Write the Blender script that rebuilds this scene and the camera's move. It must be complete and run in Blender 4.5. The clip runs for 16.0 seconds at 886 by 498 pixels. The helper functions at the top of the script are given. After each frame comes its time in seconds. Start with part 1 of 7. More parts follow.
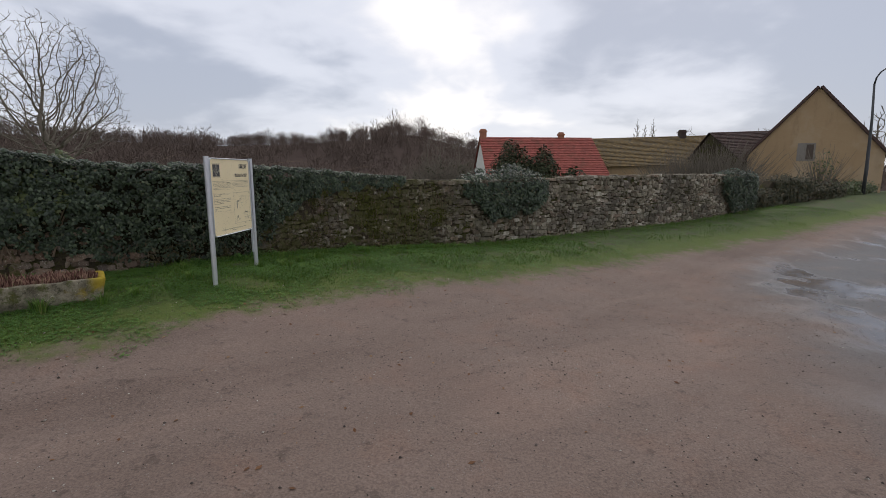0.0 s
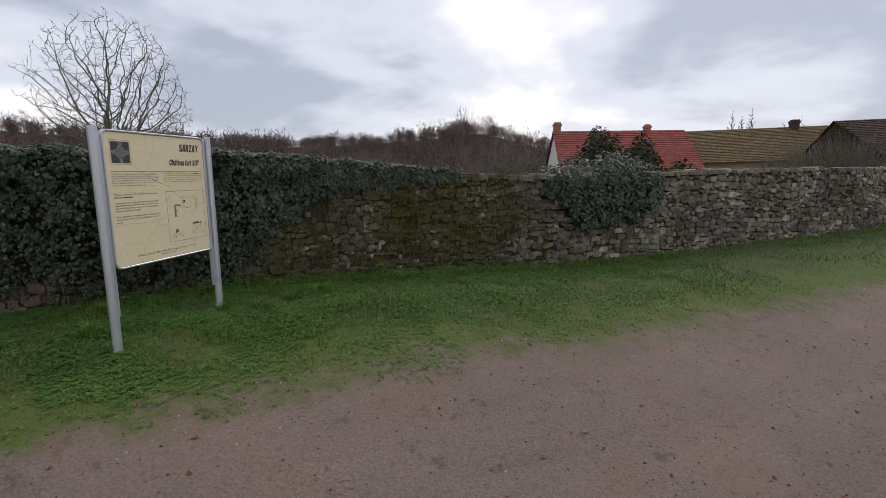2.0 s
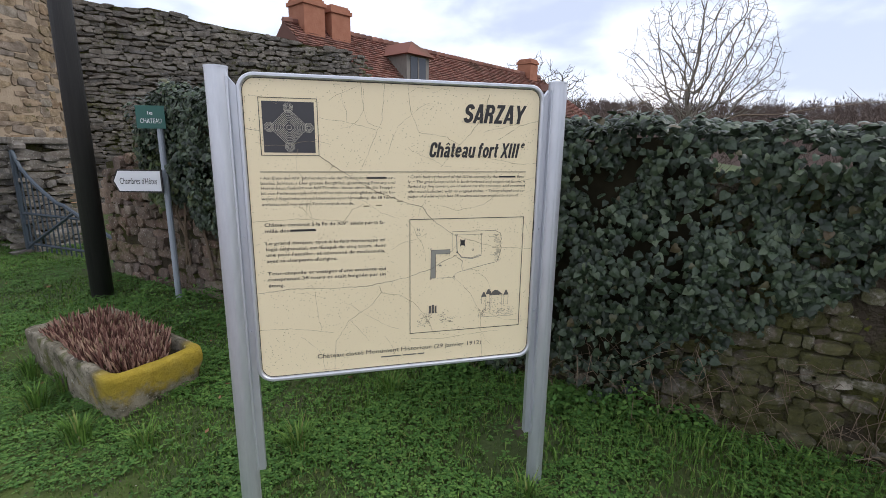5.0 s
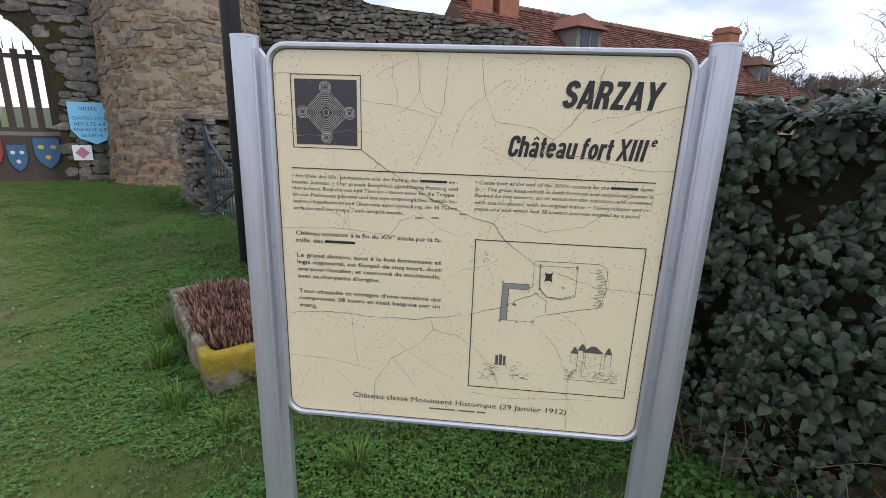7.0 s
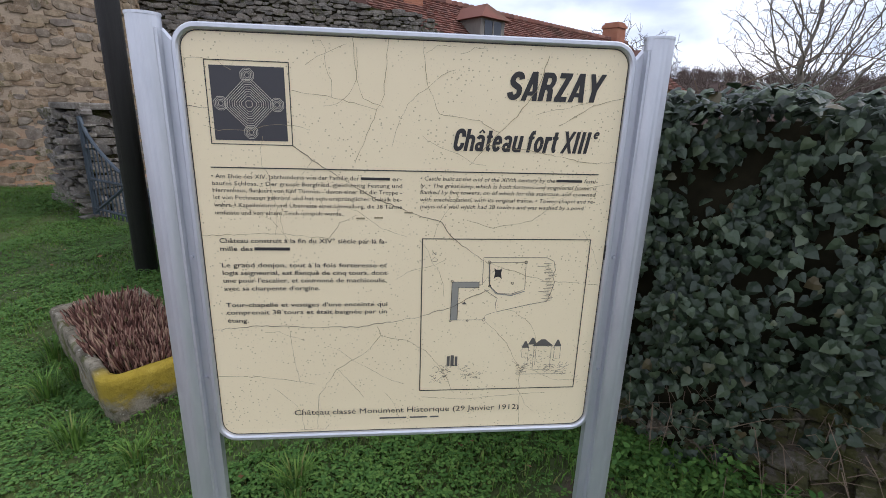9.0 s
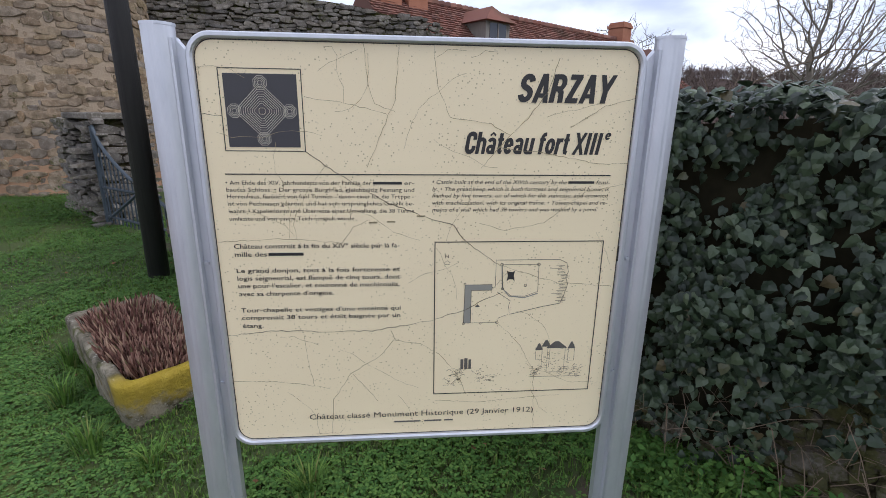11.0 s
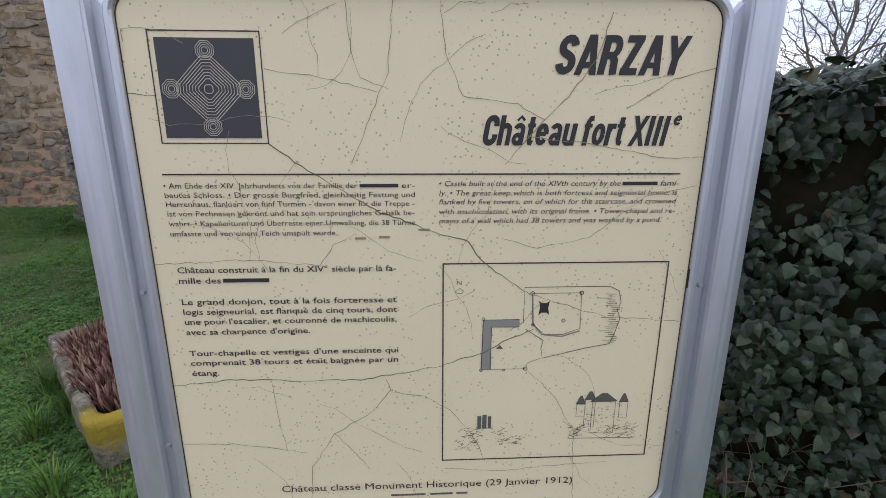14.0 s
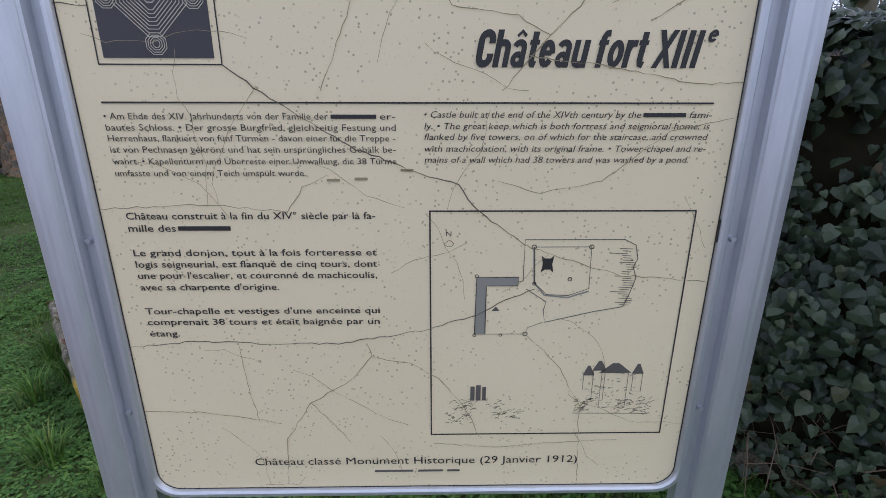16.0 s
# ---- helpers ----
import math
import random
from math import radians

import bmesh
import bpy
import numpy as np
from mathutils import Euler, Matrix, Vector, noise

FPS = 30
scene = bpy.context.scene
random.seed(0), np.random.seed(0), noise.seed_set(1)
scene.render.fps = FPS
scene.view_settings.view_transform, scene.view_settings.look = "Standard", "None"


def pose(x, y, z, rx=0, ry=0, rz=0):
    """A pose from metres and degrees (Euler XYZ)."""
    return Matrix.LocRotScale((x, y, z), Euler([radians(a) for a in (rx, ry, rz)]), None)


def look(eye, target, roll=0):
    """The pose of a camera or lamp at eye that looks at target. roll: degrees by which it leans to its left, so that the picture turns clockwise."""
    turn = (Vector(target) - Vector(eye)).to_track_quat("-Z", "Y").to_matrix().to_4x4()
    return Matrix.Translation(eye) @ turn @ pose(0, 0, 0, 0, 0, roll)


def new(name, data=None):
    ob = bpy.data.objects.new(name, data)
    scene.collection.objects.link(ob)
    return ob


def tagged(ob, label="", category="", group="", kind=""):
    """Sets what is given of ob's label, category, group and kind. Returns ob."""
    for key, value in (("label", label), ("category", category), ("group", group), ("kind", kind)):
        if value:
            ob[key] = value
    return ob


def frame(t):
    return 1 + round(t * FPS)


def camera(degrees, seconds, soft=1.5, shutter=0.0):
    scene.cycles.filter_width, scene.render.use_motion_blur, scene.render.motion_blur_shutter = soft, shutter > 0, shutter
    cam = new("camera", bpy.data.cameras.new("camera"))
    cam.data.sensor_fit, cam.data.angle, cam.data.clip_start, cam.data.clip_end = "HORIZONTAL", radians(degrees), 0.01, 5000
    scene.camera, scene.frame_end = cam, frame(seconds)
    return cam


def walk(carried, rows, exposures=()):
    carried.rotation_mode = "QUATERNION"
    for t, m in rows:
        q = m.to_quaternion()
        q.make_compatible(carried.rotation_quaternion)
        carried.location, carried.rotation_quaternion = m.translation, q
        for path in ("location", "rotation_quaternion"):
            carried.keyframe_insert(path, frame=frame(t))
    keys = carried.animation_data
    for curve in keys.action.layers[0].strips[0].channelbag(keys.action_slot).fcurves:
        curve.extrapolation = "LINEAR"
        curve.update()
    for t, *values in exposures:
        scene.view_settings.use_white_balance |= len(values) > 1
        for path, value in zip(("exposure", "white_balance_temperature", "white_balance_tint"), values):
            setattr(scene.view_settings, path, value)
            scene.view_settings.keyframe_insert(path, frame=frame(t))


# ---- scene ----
cam = camera(86.3, 16.0, soft=0.7)
METRES, EYE, TILT, LEAN, TURN = 8.0, 1.5, 0.0, 0.0, 4.5
PATH = [
    (0, (0.069, -0.037, 1.549), (-0.101, 1.93, 1.227), 0.0),
    (0.5, (0.019, 0.77, 1.497), (-0.247, 2.727, 1.181), -0.2),
    (1, (-0.031, 1.53, 1.465), (-0.374, 3.474, 1.146), -0.2),
    (1.5, (-0.194, 2.343, 1.455), (-0.586, 4.277, 1.134), -0.1),
    (2, (-0.283, 3.09, 1.404), (-0.728, 5.013, 1.083), -0.3),
    (2.5, (-0.413, 3.822, 1.394), (-0.989, 5.707, 1.058), -0.4),
    (3, (-0.617, 4.509, 1.413), (-1.441, 6.295, 1.048), -0.2),
    (3.5, (-0.886, 5.131, 1.415), (-2.036, 6.722, 1.031), 0.0),
    (4, (-1.202, 5.629, 1.47), (-2.681, 6.913, 1.067), 0.1),
    (4.5, (-1.519, 6.016, 1.502), (-3.245, 6.938, 1.09), 0.7),
    (5, (-1.864, 6.269, 1.519), (-3.758, 6.745, 1.088), 0.8),
    (5.2, (-1.985, 6.35, 1.543), (-3.915, 6.63, 1.104), 0.7),
    (7.3, (-2.344, 6.591, 1.558), (-4.266, 6.418, 1.033), 1.9),
    (7.5, (-2.371, 6.565, 1.557), (-4.294, 6.458, 1.018), 1.8),
    (8, (-2.383, 6.534, 1.562), (-4.304, 6.608, 1.008), 1.9),
    (8.5, (-2.381, 6.513, 1.563), (-4.293, 6.704, 1.006), 1.9),
    (11, (-2.38, 6.49, 1.564), (-4.298, 6.65, 1.02), 0.8),
    (11.5, (-2.391, 6.482, 1.56), (-4.313, 6.605, 1.022), 0.7),
    (12, (-2.39, 6.467, 1.56), (-4.315, 6.57, 1.029), 0.6),
    (12.5, (-2.39, 6.456, 1.56), (-4.318, 6.549, 1.036), 0.5),
    (13, (-2.42, 6.452, 1.555), (-4.35, 6.542, 1.039), 0.4),
    (13.5, (-2.536, 6.478, 1.541), (-4.468, 6.572, 1.031), 0.3),
    (14, (-2.677, 6.523, 1.509), (-4.609, 6.619, 1.003), 0.2),
    (14.5, (-2.764, 6.552, 1.475), (-4.695, 6.645, 0.964), 0.2),
    (15, (-2.785, 6.583, 1.445), (-4.714, 6.652, 0.921), 0.0),
    (15.5, (-2.78, 6.59, 1.435), (-4.701, 6.635, 0.88), -0.1),
    (16, (-2.783, 6.576, 1.426), (-4.69, 6.608, 0.826), 0.1),
]
walk(cam, [(t, look(eye, target, roll)) for t, eye, target, roll in PATH],
     [(0.0, 0.03, 6850, 12), (2.0, 0.03, 6750, 12), (3.5, 0.42, 6550, 12), (5.0, 0.68, 6400, 13), (7.5, 0.62, 6200, 14), (11.0, 0.61, 6150, 15), (13.0, 0.52, 6100, 15), (14.5, 0.46, 5950, 16), (16.0, 0.36, 5700, 17)])

# ---- light ----
sun_az, sun_el = radians(74), radians(42)
world = bpy.data.worlds.new("world")
scene.world = world
world.use_nodes = True
wn, wl = world.node_tree.nodes, world.node_tree.links
wn.clear()
w_out = wn.new("ShaderNodeOutputWorld")
w_bg = wn.new("ShaderNodeBackground")
w_sky = wn.new("ShaderNodeTexSky")
w_sky.sky_type, w_sky.sun_disc = "NISHITA", False
w_sky.sun_elevation, w_sky.sun_rotation = sun_el, math.pi / 2 - sun_az
w_tc = wn.new("ShaderNodeTexCoord")
w_sep = wn.new("ShaderNodeSeparateXYZ")
wl.new(w_tc.outputs["Generated"], w_sep.inputs[0])


def wmath(op, a, b):
    n = wn.new("ShaderNodeMath")
    n.operation = op
    for k, v in enumerate((a, b)):
        if isinstance(v, (int, float)):
            n.inputs[k].default_value = v
        else:
            wl.new(v, n.inputs[k])
    return n.outputs[0]


w_h = wmath("ADD", wmath("MAXIMUM", w_sep.outputs[2], 0.0), 0.28)
w_vec = wn.new("ShaderNodeCombineXYZ")
wl.new(wmath("DIVIDE", w_sep.outputs[0], w_h), w_vec.inputs[0])
wl.new(wmath("DIVIDE", w_sep.outputs[1], w_h), w_vec.inputs[1])


def wnoise(scale, detail, rough, off):
    m = wn.new("ShaderNodeMapping")
    m.inputs["Location"].default_value = off
    wl.new(w_vec.outputs[0], m.inputs[0])
    n = wn.new("ShaderNodeTexNoise")
    n.inputs["Scale"].default_value = scale
    n.inputs["Detail"].default_value = detail
    n.inputs["Roughness"].default_value = rough
    n.inputs["Distortion"].default_value = 0.25
    wl.new(m.outputs[0], n.inputs["Vector"])
    return n.outputs["Fac"]


w_ramp = wn.new("ShaderNodeValToRGB")
w_ramp.color_ramp.interpolation = "EASE"
el = w_ramp.color_ramp.elements
el[0].position, el[0].color = 0.34, (0.40, 0.45, 0.56, 1)
el[1].position, el[1].color = 0.62, (1.0, 1.0, 1.02, 1)
e2 = el.new(0.48)
e2.color = (0.66, 0.71, 0.82, 1)
w_dot = wn.new("ShaderNodeVectorMath")
w_dot.operation = "DOT_PRODUCT"
w_dot.inputs[1].default_value = (0.55, 0.74, 0.4)
wl.new(w_tc.outputs["Generated"], w_dot.inputs[0])
w_bank = wmath("MULTIPLY", wmath("MAXIMUM", wmath("SUBTRACT", w_dot.outputs["Value"], 0.86), 0.0), -1.5)  # heavier bank of cloud to the north-east
w_dot2 = wn.new("ShaderNodeVectorMath")
w_dot2.operation = "DOT_PRODUCT"
w_dot2.inputs[1].default_value = (-0.9, 0.35, 0.25)
wl.new(w_tc.outputs["Generated"], w_dot2.inputs[0])
w_west = wmath("MULTIPLY", wmath("MAXIMUM", wmath("SUBTRACT", w_dot2.outputs["Value"], 0.72), 0.0), -0.3)  # bluer, thinner cloud to the west
wl.new(wmath("ADD", wmath("ADD", w_bank, w_west), wmath("ADD", wmath("MULTIPLY", wnoise(1.05, 4, 0.5, (3.6, 1.4, 0)), 0.8),
             wmath("MULTIPLY", wnoise(3.4, 6, 0.55, (1.3, 5.2, 2)), 0.2))), w_ramp.inputs[0])
w_mix = wn.new("ShaderNodeMix")
w_mix.data_type = "RGBA"
w_mix.inputs[0].default_value = 0.9
w_skys = wn.new("ShaderNodeVectorMath")
w_skys.operation = "SCALE"
w_skys.inputs[3].default_value = 0.12
wl.new(w_sky.outputs[0], w_skys.inputs[0])
wl.new(w_skys.outputs[0], w_mix.inputs[6])
wl.new(w_ramp.outputs[0], w_mix.inputs[7])
wl.new(w_mix.outputs[2], w_bg.inputs[0])
w_bg.inputs[1].default_value = 1.08
wl.new(w_bg.outputs[0], w_out.inputs[0])

sun_data = bpy.data.lights.new("sun", "SUN")
sun_data.energy, sun_data.angle, sun_data.color = 0.9, radians(20), (1.0, 0.97, 0.92)
sun = new("sun", sun_data)
sun.matrix_world = look((0, 0, 60), (-60 * math.cos(sun_az) / math.tan(sun_el), -60 * math.sin(sun_az) / math.tan(sun_el), 0))


# ---- materials ----
def mat(name, base=(0.5, 0.5, 0.5), rough=0.8, metal=0.0, spec=0.5):
    m = bpy.data.materials.new(name)
    m.use_nodes = True
    b = m.node_tree.nodes["Principled BSDF"]
    b.inputs["Base Color"].default_value = (*base, 1)
    b.inputs["Roughness"].default_value = rough
    b.inputs["Metallic"].default_value = metal
    b.inputs["Specular IOR Level"].default_value = spec
    return m


class Nodes:
    """Short ways to wire a material's nodes."""

    def __init__(self, m):
        self.t = m.node_tree
        self.b = self.t.nodes["Principled BSDF"]

    def put(self, socket, value):
        if isinstance(value, bpy.types.NodeSocket):
            self.t.links.new(value, socket)
        elif isinstance(value, tuple) and len(value) == 3 and socket.type == "RGBA":
            socket.default_value = (*value, 1)
        else:
            socket.default_value = value

    def math(self, op, a, b=0.0, c=None, clamp=False):
        n = self.t.nodes.new("ShaderNodeMath")
        n.operation, n.use_clamp = op, clamp
        self.put(n.inputs[0], a)
        self.put(n.inputs[1], b)
        if c is not None:
            self.put(n.inputs[2], c)
        return n.outputs[0]

    def pos(self):
        return self.t.nodes.new("ShaderNodeNewGeometry").outputs["Position"]

    def local(self):
        return self.t.nodes.new("ShaderNodeTexCoord").outputs["Object"]

    def island(self):
        a = self.t.nodes.new("ShaderNodeNewGeometry").outputs["Random Per Island"]
        b = self.t.nodes.new("ShaderNodeObjectInfo").outputs["Random"]
        return self.math("FRACT", self.math("ADD", a, b))

    def noise(self, vec, scale, detail=4, rough=0.55, distort=0.0):
        n = self.t.nodes.new("ShaderNodeTexNoise")
        self.put(n.inputs["Vector"], vec)
        n.inputs["Scale"].default_value, n.inputs["Detail"].default_value = scale, detail
        n.inputs["Roughness"].default_value, n.inputs["Distortion"].default_value = rough, distort
        return n.outputs["Fac"]

    def cells(self, vec, scale, feature="F1"):
        n = self.t.nodes.new("ShaderNodeTexVoronoi")
        n.feature = feature
        self.put(n.inputs["Vector"], vec)
        n.inputs["Scale"].default_value = scale
        return n.outputs["Distance"]

    def scale(self, vec, s):
        n = self.t.nodes.new("ShaderNodeVectorMath")
        n.operation = "MULTIPLY"
        self.put(n.inputs[0], vec)
        n.inputs[1].default_value = s
        return n.outputs[0]

    def dot(self, vec, d, off=0.0):
        n = self.t.nodes.new("ShaderNodeVectorMath")
        n.operation = "DOT_PRODUCT"
        self.put(n.inputs[0], vec)
        n.inputs[1].default_value = d
        return self.math("ADD", n.outputs["Value"], off)

    def ramp(self, fac, stops):
        n = self.t.nodes.new("ShaderNodeValToRGB")
        els = n.color_ramp.elements
        while len(els) < len(stops):
            els.new(0.5)
        for e, (p, c) in zip(els, stops):
            e.position = p
            e.color = (*c, 1) if isinstance(c, tuple) else (c, c, c, 1)
        self.put(n.inputs[0], fac)
        return n.outputs[0]

    def step(self, fac, lo, hi):
        n = self.t.nodes.new("ShaderNodeMapRange")
        n.interpolation_type = "SMOOTHSTEP"
        self.put(n.inputs[0], fac)
        n.inputs[1].default_value, n.inputs[2].default_value = lo, hi
        return n.outputs[0]

    def mix(self, fac, a, b, mode="MIX"):
        n = self.t.nodes.new("ShaderNodeMix")
        n.data_type, n.blend_type = "RGBA", mode
        self.put(n.inputs[0], fac)
        self.put(n.inputs[6], a)
        self.put(n.inputs[7], b)
        return n.outputs[2]

    def bump(self, height, strength=0.4, distance=0.02):
        n = self.t.nodes.new("ShaderNodeBump")
        n.inputs["Strength"].default_value, n.inputs["Distance"].default_value = strength, distance
        self.put(n.inputs["Height"], height)
        self.put(self.b.inputs["Normal"], n.outputs[0])

    def color(self, c):
        self.put(self.b.inputs["Base Color"], c)

    def rough(self, r):
        self.put(self.b.inputs["Roughness"], r)


U1, N1, O1 = Vector((0.7727, 0.6347, 0)), Vector((0.6347, -0.7727, 0)), Vector((-2.07, 9.82, 0))
U2, N2, O2 = Vector((-0.672, -0.741, 0)), Vector((0.741, -0.672, 0)), Vector((-3.4, 8.66, 0))


def stone_material(name, tones, moss=0.3, moss_scale=1.2, dark=0.25, lichen=0.5, fade=False):
    m = mat(name, rough=0.92, spec=0.25)
    n = Nodes(m)
    p = n.pos()
    r = n.island()
    k = len(tones)
    col = n.ramp(r, [(i / max(1, k - 1), c) for i, c in enumerate(tones)])
    col = n.mix(n.step(n.noise(p, 9, 5, 0.6), 0.35, 0.7), n.mix(1.0, col, (0.55, 0.53, 0.5), "MULTIPLY"), col)
    col = n.mix(n.math("MULTIPLY", n.step(n.noise(p, 48, 4, 0.65), 0.56, 0.68), lichen), col, (0.5, 0.48, 0.41))
    col = n.mix(n.math("MULTIPLY", n.step(n.noise(p, 0.9, 4, 0.6, 0.5), 0.45, 0.65), dark), col, (0.05, 0.045, 0.04))
    green = n.mix(n.noise(p, 30, 2), (0.024, 0.025, 0.008), (0.095, 0.096, 0.02))
    amount, lush = 0.85, 0.0
    moss_n = n.noise(n.scale(p, (1, 1, 1.3)), moss_scale, 6, 0.65, 0.4)
    if fade:  # the moss thins out along the wall, away from the shady ivy
        far = n.step(n.math("ADD", n.dot(p, tuple(U1), -O1.dot(U1)), n.math("MULTIPLY", n.noise(p, 1.1, 4), 2.0)), 0.8, 4.6)
        amount = n.math("SUBTRACT", 0.78, n.math("MULTIPLY", far, 0.6))
        moss_n = n.math("ADD", moss_n, n.math("MULTIPLY", n.math("SUBTRACT", 1.0, far), 0.035))
        col = n.mix(n.math("MULTIPLY", n.math("MULTIPLY", n.math("SUBTRACT", 1.0, far), 0.5), n.step(n.noise(p, 7, 4, 0.7), 0.28, 0.48)), col, (0.042, 0.034, 0.022))
    col = n.mix(n.math("MULTIPLY", n.step(n.math("ADD", moss_n, n.math("MULTIPLY", n.math("SUBTRACT", n.noise(p, 14, 4, 0.7), 0.5), 0.75)), 0.6 - moss * 0.4, 0.76 - moss * 0.4), amount), col, green)
    n.color(col)
    n.bump(n.math("ADD", n.noise(p, 28, 6, 0.65), n.math("MULTIPLY", n.noise(p, 120, 2), 0.4)), 0.7, 0.02)
    return m


M_STONE = stone_material("old_wall_stone", [(0.1, 0.082, 0.064), (0.27, 0.235, 0.18), (0.17, 0.14, 0.108), (0.42, 0.38, 0.3), (0.2, 0.165, 0.13), (0.56, 0.52, 0.44), (0.3, 0.22, 0.165), (0.14, 0.115, 0.095)], 0.5, 1.5, 0.55, 0.7, True)
M_STONE_RED = stone_material("reddish_wall_stone", [(0.2, 0.13, 0.095), (0.25, 0.18, 0.135), (0.16, 0.115, 0.09), (0.3, 0.24, 0.19), (0.18, 0.14, 0.12), (0.24, 0.16, 0.12)], 0.15, 1.4, 0.35)
M_STONE_TOWER = stone_material("golden_tower_stone", [(0.34, 0.25, 0.165), (0.3, 0.235, 0.17), (0.4, 0.3, 0.18), (0.25, 0.21, 0.175), (0.36, 0.25, 0.15), (0.31, 0.27, 0.22)], 0.0, 1.0, 0.22, 0.3)
M_STONE_GREY = stone_material("grey_curtain_stone", [(0.2, 0.18, 0.16), (0.26, 0.235, 0.2), (0.15, 0.14, 0.13), (0.3, 0.27, 0.23), (0.19, 0.165, 0.14)], 0.12, 1.0, 0.6)
M_MORTAR = mat("earth_mortar", rough=0.98, spec=0.1)
n = Nodes(M_MORTAR)
c = n.mix(n.noise(n.pos(), 7, 5), (0.03, 0.024, 0.017), (0.085, 0.068, 0.048))
n.color(n.mix(n.math("MULTIPLY", n.step(n.noise(n.pos(), 2.2, 6, 0.7), 0.45, 0.6), 0.7), c, n.mix(n.noise(n.pos(), 30, 3), (0.025, 0.03, 0.007), (0.085, 0.09, 0.016))))
n.bump(n.math("ADD", n.noise(n.pos(), 45, 5), n.math("MULTIPLY", n.noise(n.pos(), 14, 4, 0.7), 2.0)), 1.0, 0.03)
M_MORTAR_T = mat("sandy_lime_mortar", rough=0.98, spec=0.1)
n = Nodes(M_MORTAR_T)
low = n.step(n.math("ADD", n.dot(n.pos(), (0, 0, 1)), n.noise(n.pos(), 1.6, 4)), 1.1, 1.9)
n.color(n.mix(n.noise(n.pos(), 6, 5), n.mix(low, (0.3, 0.17, 0.1), (0.3, 0.23, 0.16)), n.mix(low, (0.4, 0.26, 0.16), (0.4, 0.32, 0.23))))
n.bump(n.noise(n.pos(), 35, 5), 0.8, 0.02)

EDGE_TURN = 0.14  # how fast the verge widens towards the gate
# ground: grass verge, brown gravel, wet asphalt
M_GROUND = mat("ground_grass_gravel_asphalt", rough=0.9, spec=0.35)
n = Nodes(M_GROUND)
p = n.pos()
v = n.dot(p, tuple(N1), -O1.dot(N1))
s = n.dot(p, tuple(U1), -O1.dot(U1))
wob = n.math("ADD", n.math("MULTIPLY", n.math("SUBTRACT", n.noise(p, 0.55, 4, 0.6), 0.5), 1.2), n.math("MULTIPLY", n.math("SUBTRACT", n.noise(p, 3.5, 6, 0.7), 0.5), 1.5))
edge = n.math("ADD", 2.85, n.math("ADD", n.math("MULTIPLY", n.math("MAXIMUM", n.math("SUBTRACT", -2.5, s), 0.0), EDGE_TURN), n.math("MULTIPLY", n.math("MAXIMUM", n.math("SUBTRACT", s, 4.0), 0.0), 0.02)))
dist = n.math("ADD", n.math("SUBTRACT", v, edge), wob)
gravel_f = n.step(dist, -0.25, 0.45)
mossy = n.math("MULTIPLY", n.step(dist, -1.3, -0.4), n.math("SUBTRACT", 1.0, n.step(dist, 0.1, 0.9)))
soil = n.mix(n.noise(p, 12, 5, 0.6), (0.032, 0.045, 0.014), (0.065, 0.095, 0.024))
soil = n.mix(n.step(n.noise(p, 1.7, 5, 0.6), 0.56, 0.66), soil, (0.075, 0.056, 0.04))
soil = n.mix(n.math("MULTIPLY", n.step(n.noise(p, 0.8, 4, 0.6), 0.48, 0.6), 0.6), soil, (0.065, 0.082, 0.022))
soil = n.mix(n.math("MULTIPLY", mossy, 0.8), soil, n.mix(n.noise(p, 20, 3), (0.056, 0.086, 0.014), (0.115, 0.148, 0.026)))
grav = n.mix(n.noise(p, 0.7, 4, 0.6), (0.145, 0.106, 0.086), (0.215, 0.16, 0.134))
grav = n.mix(n.step(n.noise(p, 55, 4, 0.75), 0.3, 0.7), n.mix(1.0, grav, (0.72, 0.7, 0.69), "MULTIPLY"), n.mix(1.0, grav, (1.22, 1.22, 1.22), "MULTIPLY"))
grav = n.mix(n.math("MULTIPLY", n.step(n.noise(n.scale(p, (1, 1, 1)), 6, 6, 0.75), 0.56, 0.68), 0.55), grav, (0.06, 0.045, 0.036))
grav = n.mix(n.math("MULTIPLY", n.step(n.noise(p, 0.45, 3), 0.5, 0.65), 0.35), grav, (0.19, 0.125, 0.1))
lane = n.t.nodes.new("ShaderNodeCombineXYZ")
n.put(lane.inputs[0], n.math("MULTIPLY", s, 0.16))
n.put(lane.inputs[1], n.math("MULTIPLY", v, 0.9))
band = n.noise(lane.outputs[0], 1.0, 5, 0.6, 0.6)
grav = n.mix(n.math("MULTIPLY", n.step(band, 0.52, 0.68), 0.5), grav, n.mix(1.0, grav, (0.62, 0.58, 0.56), "MULTIPLY"))
grav = n.mix(n.math("MULTIPLY", n.step(band, 0.48, 0.34), 0.45), grav, n.mix(1.0, grav, (1.3, 1.27, 1.24), "MULTIPLY"))
grav = n.mix(n.math("MULTIPLY", n.step(n.noise(p, 1.3, 5, 0.65), 0.5, 0.7), 0.35), grav, n.mix(1.0, grav, (1.12, 0.9, 0.78), "MULTIPLY"))
peb = n.math("SUBTRACT", 1.0, n.step(n.cells(p, 38), 0.12, 0.28))
pebm = n.math("MULTIPLY", peb, n.step(n.noise(p, 5, 4, 0.7), 0.48, 0.6))
grav = n.mix(n.math("MULTIPLY", n.step(n.noise(p, 22, 5, 0.8), 0.58, 0.66), 0.5), grav, (0.07, 0.052, 0.045))
